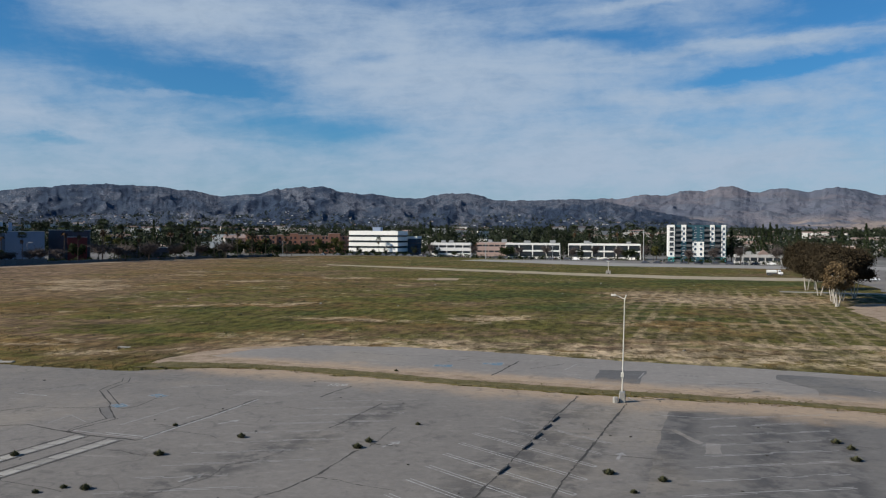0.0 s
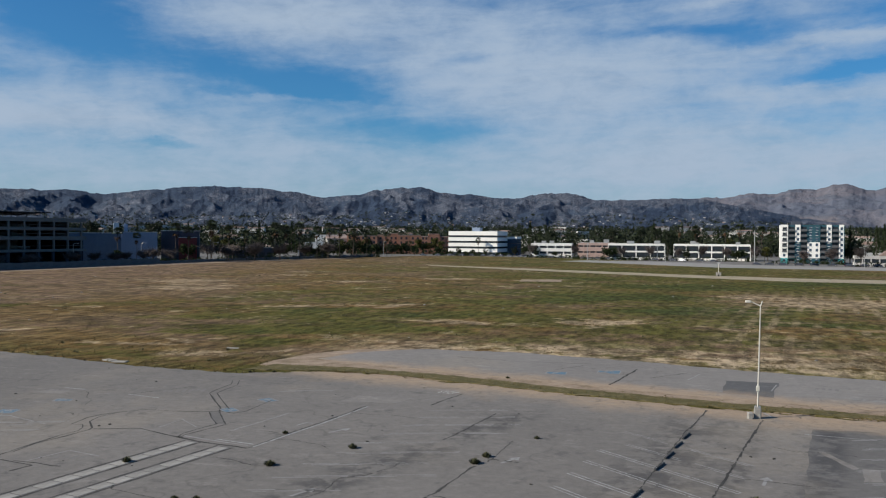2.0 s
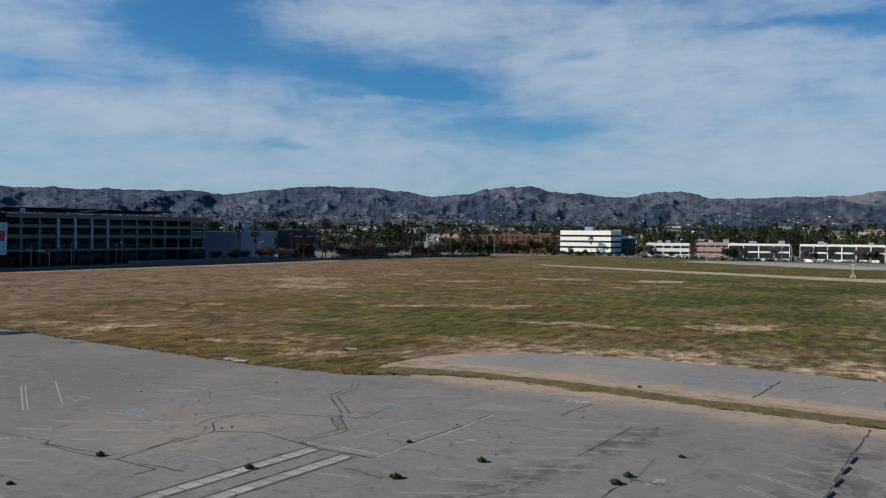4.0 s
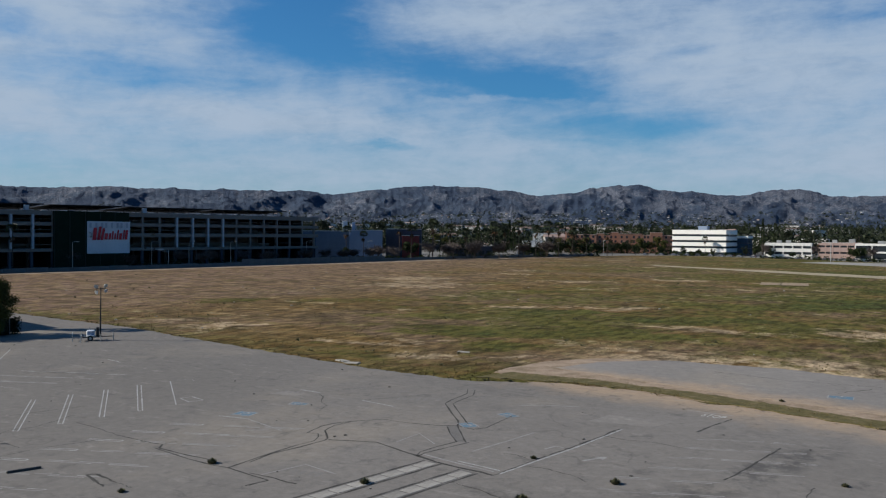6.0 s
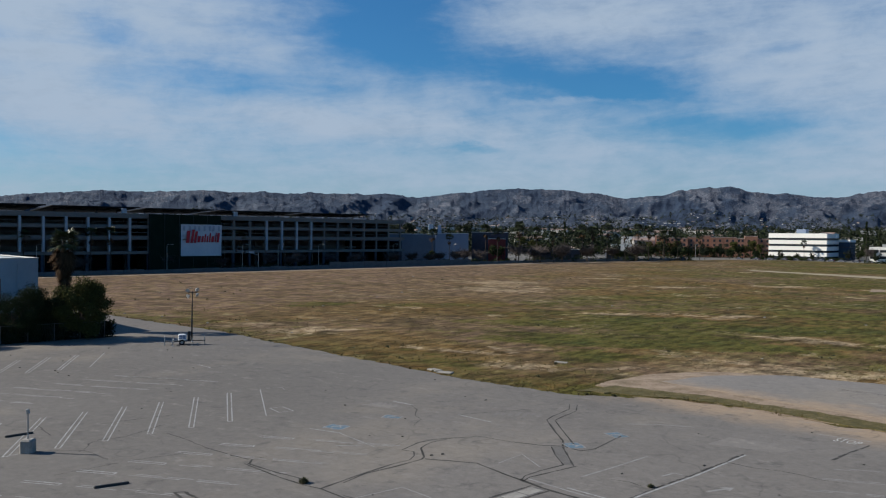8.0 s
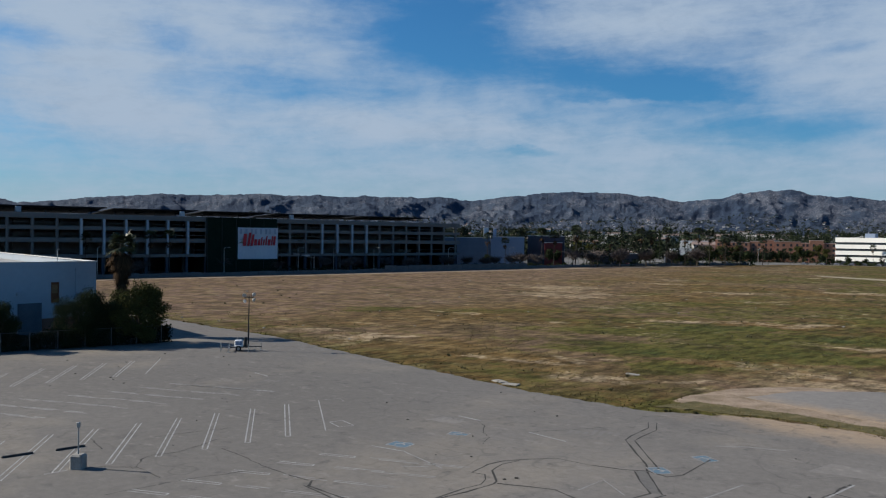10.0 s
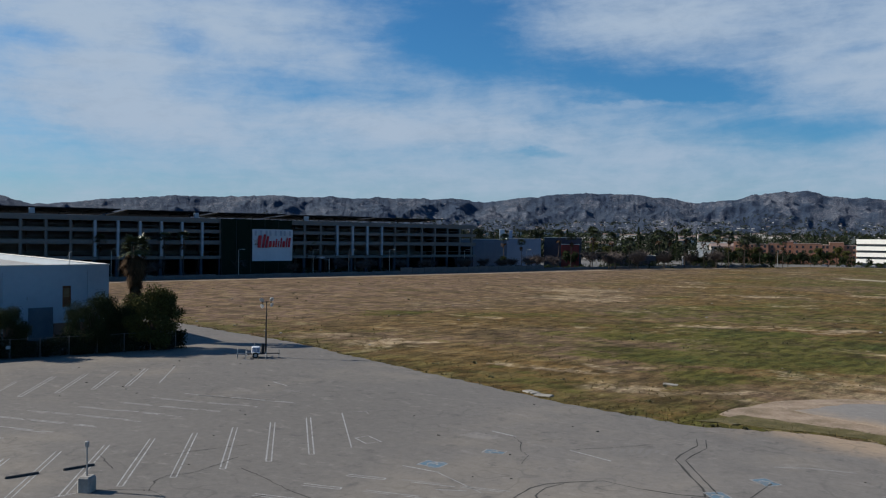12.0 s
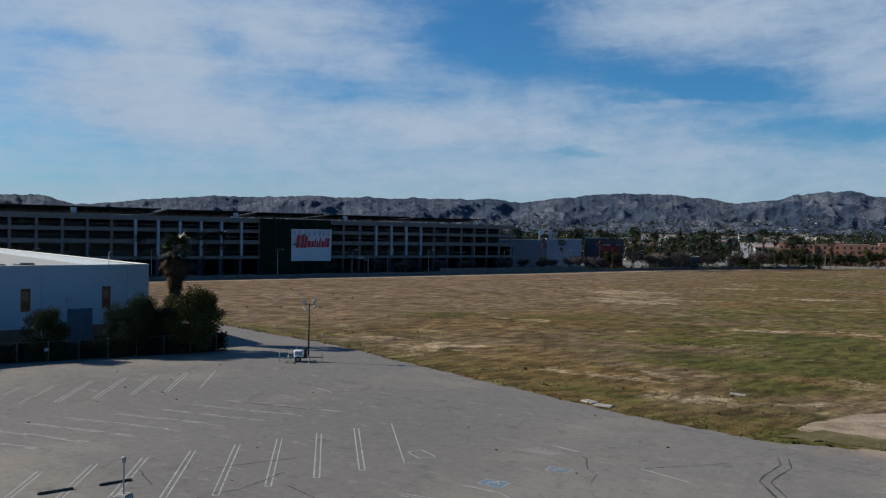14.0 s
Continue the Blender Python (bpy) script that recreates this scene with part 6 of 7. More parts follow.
# ---------------------------------------------------------------- parking structure
def garage():
    ang = math.degrees(math.atan2(1, 0.12))
    ob = thing("parking_garage", pose(-275, 150, 0, 0, 0, ang), "long dark multi-storey concrete parking garage with a solar canopy roof", "parking garage")
    # local x runs along the facade, y into the building
    X0, X1, DEEP = -120.0, 160.0, 62.0
    levels = [(5.9, 7.0), (11.0, 12.4), (15.0, 16.2), (18.6, 20.2)]
    for z0, z1 in levels:
        for a, b in ((X0, 33.0), (62.0, X1)):
            part("spandrel", Geo().chamfer(a, b, 0.0, 0.45, z0, z1, 0.04), "beam", ob)
        part("end_spandrel", Geo().box(X1 - 0.45, X1, 0.45, DEEP, z0, z1), "beam", ob)
        part("floor_slab", Geo().box(X0, X1 - 0.45, 0.45, DEEP, z0 - 0.05, z0 + 0.3), "slab", ob)
    for z in (8.3, 13.5, 17.2):
        for a, b in ((X0, 33.0), (62.0, X1)):
            part("barrier_rail", Geo().box(a, b, 0.8, 0.9, z, z + 0.12), "beam", ob)
    for z in (7.6, 12.7, 16.6):
        part("inner_barrier", Geo().box(X0, X1 - 15, 17.0, 17.3, z - 0.6, z + 0.5), "beam", ob)
    xs = [-48.5 + 7.42 * k for k in range(-9, 12)] + [68.3 + 7.42 * k for k in range(0, 13)]
    white = (-11.4, -4.0, 3.4, 10.9, 18.3, 25.7, 83.1, 90.6, 98.0, 105.4)
    for x in xs:
        g = Geo().box(x - 0.38, x + 0.38, -0.06, 0.7, 5.9, 18.6)
        part("column", g, "beam", ob)
        # ground-floor columns coloured darker to stand for the shade down there
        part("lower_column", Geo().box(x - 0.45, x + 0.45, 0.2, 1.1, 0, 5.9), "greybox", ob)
        if min(abs(x - w) for w in white) < 0.6:
            part("fin", Geo().box(x - 0.36, x + 0.36, -0.75, -0.07, 6.9, 18.7), "white", ob, "pale vertical fin")
    for y in (18, 36, 54):
        for x in xs[::2]:
            part("inner_column", Geo().box(x - 0.4, x + 0.4, y, y + 0.8, 0, 18.6), "slab", ob)
    part("core_wall", Geo().box(X0, X1 - 14, 26, 26.4, 0.1, 18.5), "slab", ob)
    # near-black sheets added as the shade inside the decks and under the canopy
    part("ground_floor_shade", Geo().box(X0, X1 - 1, 24.0, 24.3, 0.05, 5.8), "canopy", ob)
    part("end_shade", Geo().box(X1 - 1.0, X1 - 0.7, 1.2, DEEP, 0.05, 10.6), "canopy", ob, "near-black sheet standing in for the shade of the lower decks")
    part("rear_shade", Geo().box(X0, X1 - 12, 44, 44.3, 18.9, 21.0), "canopy", ob)
    part("end_wall", Geo().box(X1 - 5, X1 - 4.6, 6.0, DEEP, 10.7, 18.5), "slab", ob)
    part("back_wall", Geo().box(X0, X1, DEEP, DEEP + 0.4, 0, 19.0), "slab", ob)
    part("ramp", Geo().add([(-15, 8, 11.4), (60, 8, 15.3), (60, 16, 15.3), (-15, 16, 11.4), (-15, 8, 11.1), (60, 8, 15.0), (60, 16, 15.0), (-15, 16, 11.1)], [(0, 1, 2, 3), (7, 6, 5, 4), (0, 4, 5, 1), (3, 2, 6, 7)]), "beam", ob)
    part("ramp", Geo().add([(65, 8, 15.3), (112, 8, 11.4), (112, 16, 11.4), (65, 16, 15.3), (65, 8, 15.0), (112, 8, 11.1), (112, 16, 11.1), (65, 16, 15.0)], [(0, 1, 2, 3), (7, 6, 5, 4), (0, 4, 5, 1), (3, 2, 6, 7)]), "beam", ob)
    part("stair_tower", Geo().box(33.0, 62.0, -0.8, 9, 0, 20.2), "panelgreen", ob, "dark green cladding over the stair tower")
    for k in range(5):
        part("cladding_seam", Geo().box(33.0 + 5.8 * k - 0.06, 33.0 + 5.8 * k + 0.06, -0.86, -0.8, 0.2, 20.1), "black", ob)
    ban = part("banner", Geo().add([(45.1 + 17.1 * i / 12, -0.98 - 0.14 * math.sin(i * 0.9 + j * 0.5), 5.0 + 11.7 * j / 6) for j in range(7) for i in range(13)],
                                   [(j * 13 + i, j * 13 + i + 1, j * 13 + i + 14, j * 13 + i + 13) for j in range(6) for i in range(12)]), "banner", ob, "large white hanging banner with red print")
    for k, (a, b, z0, z1, lean) in enumerate(((47.0, 48.4, 9.9, 14.4, 0.5), (48.8, 49.8, 9.9, 14.8, 0.9), (50.2, 51.2, 9.9, 14.2, 0.8), (51.7, 52.9, 10.1, 12.4, 0.3), (53.3, 54.2, 10.1, 12.4, 0.3), (54.5, 55.1, 10.1, 13.2, 0.4), (55.5, 56.1, 10.1, 12.4, 0.3), (56.5, 57.1, 10.1, 13.6, 0.5), (57.5, 58.6, 10.1, 12.4, 0.3), (59.0, 59.5, 10.1, 13.7, 0.5), (59.9, 60.9, 10.1, 13.6, 0.4))):
        part("red_stroke", Geo().add([(a, -1.28, z0), (b, -1.28, z0), (b + lean, -1.28, z1), (a + lean, -1.28, z1)], [(0, 1, 2, 3)]), "red", ban)
    for k in range(8):
        a = 45.9 + 2.05 * k + 0.2 * (k % 3)
        part("grey_stroke", Geo().add([(a, -1.22, 14.3), (a + 0.85, -1.22, 14.3), (a + 0.85, -1.22, 16.2), (a, -1.22, 16.2)], [(0, 1, 2, 3)]), "greyblue", ban)
    # solar canopies over the top deck
    for a, b, tilt in ((-120, -62, 0.7), (-60, -2, 0.6), (0, 31, 0.6), (33, 61, 0.5), (63, 102, 0.5), (104, 143, 0.4)):
        c = part("canopy", Geo().add([(a, 2.5, 22.2), (b, 2.5, 22.4), (b, 22, 22.6 - 3.0 * tilt), (a, 22, 22.4 - 3.0 * tilt), (a, 2.5, 22.45), (b, 2.5, 22.65), (b, 22, 22.85 - 3.0 * tilt), (a, 22, 22.65 - 3.0 * tilt)],
                                     [(3, 2, 1, 0), (4, 5, 6, 7), (0, 1, 5, 4), (1, 2, 6, 5), (2, 3, 7, 6), (3, 0, 4, 7)]), "canopy", ob, "dark solar panel canopy")
        part("gutter", Geo().box(a, b, 2.3, 2.48, 22.2, 22.45), "canopy", c)
        x = a + 4
        while x < b:
            part("canopy_post", Geo().box(x - 0.15, x + 0.15, 10.5, 10.9, 18.9, 21.4), "greybox", c)
            part("purlin", Geo().box(x - 0.12, x + 0.12, 3, 10.5, 21.2, 21.5), "canopy", c)
            x += 7.42
    for x, z in ((24.5, 20.3), (-30, 20.4), (70, 20.3)):
        part("roof_box", Geo().chamfer(x - 0.8, x + 0.8, 1.2, 2.4, z, z + 1.7, 0.08), "white", ob)
    return ob


garage()


def parked_car(m, mat, label, group="parked cars", model=None):
    if model:
        return copy_thing(model, m)
    ob = thing("car", m, label, "car", group)
    prof = [(-2.2, 0.35), (-2.25, 0.75), (-2.0, 0.95), (-1.55, 1.0), (-1.0, 1.42), (0.5, 1.45), (1.15, 1.0), (2.0, 0.85), (2.2, 0.6), (2.15, 0.35)]
    n = len(prof)
    g = Geo()
    vs = [(x, -0.88 if z < 1.05 else -0.7, z) for x, z in prof] + [(x, 0.88 if z < 1.05 else 0.7, z) for x, z in prof]
    g.add(vs, [(i, (i + 1) % n, n + (i + 1) % n, n + i)[::-1] for i in range(n)] + [tuple(range(n)), tuple(reversed(range(n, 2 * n)))])
    part("body", g, mat, ob)
    for y in (-0.84, 0.84):
        part("side_window", Geo().add([(-1.35, y, 1.02), (0.95, y, 1.02), (0.4, y * 0.86, 1.38), (-0.95, y * 0.86, 1.38)], [(0, 1, 2, 3) if y < 0 else (3, 2, 1, 0)]), "glass", ob)
    part("windscreen", Geo().add([(0.56, -0.66, 1.42), (0.56, 0.66, 1.42), (1.18, 0.72, 1.02), (1.18, -0.72, 1.02)], [(3, 2, 1, 0)]), "glass", ob)
    for x in (-1.35, 1.4):
        for y in (-0.8, 0.8):
            w = part("wheel", Geo().tube((x, y - 0.11, 0.33), (x, y + 0.11, 0.33), 0.33, n=14), "tyre", ob)
            part("rim", Geo().tube((x, y - 0.12, 0.33), (x, y + 0.12, 0.33), 0.2, n=10), "steel", w)
    for y in (-0.6, 0.6):
        part("headlight", Geo().box(2.1, 2.2, y - 0.2, y + 0.2, 0.62, 0.76), "lamp_face", ob)
        part("tail_light", Geo().box(-2.27, -2.2, y - 0.2, y + 0.2, 0.72, 0.86), "red", ob)
    return ob


# ---------------------------------------------------------------- boundary wall, street lamps and bare trees by the garage
def wall_run():
    pts = [(-262, 60), (-258, 100), (-253, 140), (-248, 175), (-243, 210), (-239, 245), (-235, 275), (-230, 330), (-222, 395), (-205, 452), (-188, 490)]
    ob = tagged(new("wall_west", None), "low grey block wall along the edge of the field", kind="structure")
    for i, ((x0, y0), (x1, y1)) in enumerate(zip(pts, pts[1:])):
        L, a = math.hypot(x1 - x0, y1 - y0), math.degrees(math.atan2(y1 - y0, x1 - x0))
        n = int(L / 6)
        for k in range(n):
            h = 1.2 + (1.2 if i in (5, 6) else 0.0) + 0.1 * ((k * 7 + i) % 3)
            part("wall_panel", Geo().chamfer(0.05, L / n - 0.05, -0.12, 0.12, 0, h, 0.03), "wallgrey", ob).matrix_basis = pose(x0 + (x1 - x0) * k / n - 3, y0 + (y1 - y0) * k / n, 0, 0, 0, a)


wall_run()


def street_lamp(m, h, model=None):
    if model:
        return copy_thing(model, m)
    ob = thing("street_lamp", m, "slim grey street lamp with a curved arm", "street lamp", "street lamps")
    part("pole", Geo().tube((0, 0, 0), (0, 0, h), 0.13, 0.08, 8), "steel", ob)
    part("arm", Geo().tube((0, 0, h), (0.9, 0, h + 0.35), 0.06).tube((0.9, 0, h + 0.35), (1.9, 0, h + 0.3), 0.05), "steel", ob)
    hd = part("lamp_head", Geo().chamfer(1.6, 2.5, -0.16, 0.16, h + 0.2, h + 0.38, 0.05), "steel", ob)
    part("lens", Geo().box(1.75, 2.35, -0.1, 0.1, h + 0.17, h + 0.2), "lamp_face", hd)
    return ob


lamp_model = street_lamp(pose(-262, 184, 0, 0, 0, 20), 9.2)
for x, y, a in ((-255, 212, 20), (-253, 228, 20), (-250, 247, 20), (-247, 290, 20), (-240, 326, 10), (-231, 372, 20), (-268, 140, 20), (-271, 105, 20), (-212, 470, 0), (-196, 520, 0), (76, 421, 180), (-14, 470, 180), (102, 380, 180), (110, 300, 180)):
    street_lamp(pose(x, y, 0, 0, 0, a), 9.2, lamp_model)


def bare_tree(m, seed, h, r, model=None):
    if model:
        return copy_thing(model, m)
    rng = random.Random(seed)
    ob = thing("bare_tree", m, "leafless street tree with a rounded twiggy crown", "tree", "bare street trees")
    t, g = Geo(), Geo()
    t.tube((0, 0, -0.1), (0, 0, h * 0.4), 0.16, 0.11, 7)
    for k in range(9):
        a, e = 0.7 * k, rng.uniform(0.35, 1.2)
        q = Vector((math.cos(a) * math.cos(e) * r * 0.8, math.sin(a) * math.cos(e) * r * 0.8, h * 0.4 + math.sin(e) * h * 0.5))
        t.tube((0, 0, h * 0.35), q, 0.07, 0.02, 5)
        for _ in range(150):
            s = Vector((0, 0, h * 0.4)).lerp(q, rng.uniform(0.3, 1))
            d = Vector((rng.gauss(0, 1), rng.gauss(0, 1), rng.gauss(0.4, 0.8))) * r * 0.3
            w = d.orthogonal().normalized() * 0.05
            g.add([s - w, s + w, s + d], [(0, 1, 2)])
    part("trunk", t, "bark", ob)
    part("crown", g, "twig", ob)
    return ob


bare = bare_tree(pose(-262, 232, 0), 3, 6.2, 3.8)
for i, (x, y, s) in enumerate(((-257, 243, 1), (-254, 258, 1), (-251, 272, 0.95), (-248, 290, 1.05), (-246, 302, 1), (-241, 316, 1.0), (-238, 332, 1.2), (-230, 365, 1.6), (-226, 382, 1.5), (-222, 398, 1.6), (-216, 415, 1.5), (-210, 432, 1.4), (-203, 448, 1.6), (-271, 190, 1.0), (-275, 160, 0.9), (-248, 230, 0.9), (-245, 262, 0.9), (-242, 285, 0.95), (-239, 306, 0.95), (-236, 322, 1.1), (-233, 338, 1.2), (-225, 374, 1.35), (-219, 392, 1.4), (-214, 410, 1.3), (-258, 205, 0.8), (-263, 150, 0.8), (-266, 125, 0.8))):
    copy_thing(bare, pose(x, y, 0, 0, 0, 57 * i) @ Matrix.Scale(s, 4)).scale = (s, s, s)


def traffic_signal(m):
    ob = thing("traffic_signal", m, "grey traffic signal pole with a long mast arm", "traffic signal")
    part("pole", Geo().tube((0, 0, 0), (0, 0, 6.4), 0.15, 0.12, 8), "steel", ob)
    arm = part("mast_arm", Geo().tube((0, 0, 5.6), (-8.5, 0, 7.6), 0.11, 0.06, 8), "steel", ob)
    for x in (-5.0, -8.2):
        h = part("signal_head", Geo().chamfer(x - 0.2, x + 0.2, -0.2, 0.2, 5.5 - x * 0.235 - 0.6, 5.5 - x * 0.235 + 0.5, 0.04), "black", arm)
        part("backplate", Geo().box(x - 0.35, x + 0.35, 0.21, 0.24, 5.5 - x * 0.235 - 0.75, 5.5 - x * 0.235 + 0.65), "black", h)
    part("sign", Geo().box(-3.6, -1.6, -0.05, 0.0, 6.4, 6.9), "white", ob)


traffic_signal(pose(-249.5, 215, 0, 0, 0, 62))
traffic_signal(pose(112, 415, 0, 0, 0, 0))


# ---------------------------------------------------------------- offices and flats beyond the field
def strip_block(name, m, w, d, floors, z0, fh, label, glass_h, wall="white_far", side=True, bays=0, parapet=1.0):
    """A block with ribbon windows: a core of dark glazing with a wall band at each floor."""
    ob = thing(name, m, label, "building", "offices beyond the field")
    top = z0 + floors * fh
    part("glazing", Geo().box(-w / 2 + 0.4, w / 2 - 0.4, 0.4, d - 0.4, 0.05, top), "glass", ob, "dark ribbon windows")
    for k in range(floors + 1):
        a = z0 + k * fh - (fh - glass_h) / 2
        b = a + (fh - glass_h) if k < floors else a + parapet + 0.6
        if k == 0:
            a = 0.0 if z0 < 1 else a
        part("wall_band", Geo().box(-w / 2, w / 2, 0, 0.4, a, b).box(-w / 2, w / 2, d - 0.4, d, a, b).box(-w / 2, -w / 2 + 0.4, 0.4, d - 0.4, a, b).box(w / 2 - 0.4, w / 2, 0.4, d - 0.4, a, b), wall, ob)
    part("roof", Geo().box(-w / 2 + 0.4, w / 2 - 0.4, 0.4, d - 0.4, top, top + 0.3), "roof_white", ob)
    for k in range(bays + 1):
        if bays:
            x = -w / 2 + w * k / bays
            part("pier", Geo().box(max(-w / 2, x - 0.3), min(w / 2, x + 0.3), -0.12, 0.0, 0, top + parapet * 0.6), wall, ob)
    rng = random.Random(int(w * 10))
    for k in range(max(2, int(w / 9))):
        x, y, s = rng.uniform(-w / 2 + 3, w / 2 - 3), rng.uniform(3, d - 3), rng.uniform(0.6, 1.2)
        part("rooftop_unit", Geo().chamfer(x - 1.5 * s, x + 1.5 * s, y - 1.2 * s, y + 1.2 * s, top + 0.3, top + 0.3 + 1.9 * s, 0.08), "steel", ob)
    return ob


off = strip_block("office_building", pose(-147.5, 565.3, 0, 0, 0, -4), 35.7, 24, 3, 3.6, 3.85, "white four-storey office block with dark ribbon windows", 1.4, parapet=2.25)
part("rooftop_plant", Geo().chamfer(-3.2, 2.8, 8, 13, 15.45, 19.4, 0.1), "bluebox", off, "pale blue-grey plant room")
part("side_wing", Geo().box(8.0, 24.5, 24.05, 36, 0, 13.0), "glass_blue", off, "lower wing of dark glass")
for z, h in ((4.4, 0.5), (8.0, 0.7), (11.5, 1.6)):
    part("wing_band", Geo().box(7.8, 24.7, 24.02, 36.2, z, z + h), "white_far" if z > 10 else "greybox", off)
strip_block("small_office", pose(-88, 538, 0, 0, 0, 6), 26, 18, 2, 1.4, 3.6, "low white two-storey office with dark windows", 1.5, bays=5)
strip_block("pink_office", pose(-63, 566, 0, 0, 0, 4), 24, 18, 2, 1.4, 3.9, "pale pink two-storey building", 1.2, wall="pink", bays=6)
strip_block("long_office", pose(-33, 514, 0, 0, 0, 3), 33, 20, 2, 0.9, 4.0, "white two-storey office with wide dark glazing", 3.05, bays=4, parapet=0.5)
strip_block("long_office", pose(10, 516, 0, 0, 0, 0), 43, 20, 2, 0.9, 4.0, "long white two-storey office with wide dark glazing", 3.05, bays=6, parapet=0.5)


def apartments():
    ob = thing("apartment_building", pose(60.5, 484, 0, 0, 0, -3), "seven-storey white and dark teal apartment block with balconies", "apartment building")
    H, n = 2.85, 7
    # bays across the front: x0, x1, how far it stands out, material
    bays = [(-15.4, -11.8, 0.0, "white_far"), (-11.8, -8.2, 0.9, "teal"), (-8.2, -5.6, 0.0, "white_far"), (-5.6, -2.2, 0.9, "teal"), (-2.2, 4.0, 0.0, "teal"), (4.0, 7.2, 0.9, "teal"), (7.2, 9.6, 0.0, "white_far"), (9.6, 13.2, 0.9, "teal"), (13.2, 15.6, 0.0, "white_far")]
    part("core", Geo().box(-15.2, 15.4, 1.4, 16, 0, n * H), "teal", ob)
    part("roof", Geo().box(-15.5, 15.7, 1.2, 16.2, n * H, n * H + 0.35), "roof_white", ob)
    part("stair_head", Geo().chamfer(-10, -5, 6, 11, n * H + 0.35, n * H + 2.6, 0.1), "greybox", ob)
    part("side_wall", Geo().box(15.4, 15.75, 0.2, 16, 3.0, n * H + 0.5), "teal", ob)
    part("side_wall", Geo().box(-15.75, -15.4, 0.2, 16, 3.0, n * H + 0.5), "white_far", ob)
    for x0, x1, dp, mat in bays:
        for f in range(n):
            z = f * H
            use = mat
            if (x0, f) in ((-2.2, 1), (-2.2, 2), (-2.2, 3)):
                use = "white_far"
            if f == 0:
                use = "tealglow" if int(x0) % 2 else "teal"
            if mat == "white_far" and x0 in (-8.2, 7.2) and f < 4:
                use = "teal"
            part("facade_panel", Geo().box(x0 + 0.02, x1 - 0.02, dp + 0.2, 1.4, z, z + H - 0.02), use, ob)
            if dp:
                b = part("balcony", Geo().box(x0 + 0.1, x1 - 0.1, -0.5, dp + 0.18, z + 0.02, z + 0.2), "rail", ob)
                part("railing", Geo().box(x0 + 0.12, x1 - 0.12, -0.5, -0.44, z + 0.22, z + 1.25), "rail", b)
                part("balcony_door", Geo().box(x0 + 0.5, x1 - 0.5, dp + 0.12, dp + 0.18, z + 0.22, z + 2.35), "glass", ob)
            else:
                wn = 2 if x1 - x0 > 4 else 1
                for k in range(wn):
                    cx = x0 + (x1 - x0) * (k + 0.5) / wn
                    w = part("window", Geo().box(cx - 0.6, cx + 0.6, 0.12, 0.18, z + 0.8, z + 2.2), "glass_blue", ob)
                    part("frame", Geo().box(cx - 0.7, cx + 0.7, 0.08, 0.18, z + 2.21, z + 2.31).box(cx - 0.7, cx + 0.7, 0.02, 0.18, z + 0.66, z + 0.79), "white_far", w)
        for f in range(2, n):
            if x0 == -15.4:
                part("balcony_door", Geo().box(-14.5, -12.4, 0.1, 0.18, f * H + 0.25, f * H + 2.3), "glass", ob)
                part("railing", Geo().box(-14.6, -12.3, -0.02, 0.06, f * H + 0.2, f * H + 1.1), "rail", ob)
        part("parapet", Geo().box(x0, x1, dp + 0.15, 1.2, n * H, n * H + (0.75 if mat == "white_far" else 0.6)), mat, ob)


apartments()

# low shops beside the street
shop = strip_block("shop_row", pose(89, 449, 0, 0, 0, -6), 26, 14, 1, 0.9, 3.6, "low pale shop row with dark shopfronts", 1.9, wall="house", bays=7, parapet=0.8)
part("gable", Geo().add([(-2, -0.2, 5.2), (4, -0.2, 5.2), (1, -0.2, 7.6), (-2, 8, 5.2), (4, 8, 5.2), (1, 8, 7.6)], [(0, 1, 2), (5, 4, 3), (0, 3, 4, 1), (1, 4, 5, 2), (2, 5, 3, 0)]), "houseroof", shop)


# terracotta flats
def brick_flats():
    ob = thing("terracotta_flats", pose(-214, 592, 0, 0, 0, 19), "long row of terracotta and tan three-storey flats", "apartment building")
    rng = random.Random(9)
    x = -36.0
    while x < 36:
        w = rng.choice((5.5, 7, 8.5))
        h, dp = rng.choice((12.8, 13.6, 14.6)), rng.choice((0, 1.2, 2.2))
        mat = rng.choice(("brick", "brick", "pink", "brick")) if x > -14 else "brick"
        b = part("bay", Geo().box(x, x + w - 0.1, dp, 16, 0, h), mat, ob)
        part("coping", Geo().box(x - 0.05, x + w - 0.05, dp - 0.15, 16.1, h, h + 0.35), "pink", b)
        for f in range(4):
            for k in (0.28, 0.72):
                part("window", Geo().box(x + w * k - 0.7, x + w * k + 0.7, dp - 0.06, dp, 1 + f * 3.2, 2.7 + f * 3.2), "glass", b)
        x += w


brick_flats()


def plain_block(name, m, w, d, h, mat, label, roof="roof_white", bands=0):
    ob = thing(name, m, label, "building", "low blocks beyond the field")
    part("wall", Geo().chamfer(-w / 2, w / 2, 0, d, 0, h, 0.06), mat, ob)
    part("coping", Geo().box(-w / 2 - 0.1, w / 2 + 0.1, -0.1, 0.35, h, h + 0.25).box(w / 2 - 0.35, w / 2 + 0.1, 0.36, d, h, h + 0.25).box(-w / 2 - 0.1, -w / 2 + 0.35, 0.36, d, h, h + 0.25), roof, ob)
    for k in range(bands):
        x = -w / 2 + (k + 0.5) * w / bands
        part("opening", Geo().box(x - w / bands * 0.36, x + w / bands * 0.36, -0.05, 0.0, 0.3, min(3.4, h * 0.55)), "glass", ob)
    return ob


plain_block("blue_hall", pose(-262.9, 355.7, 0, 0, 0, 38), 17, 28, 14.4, "bluebox", "pale blue-grey windowless metal hall")
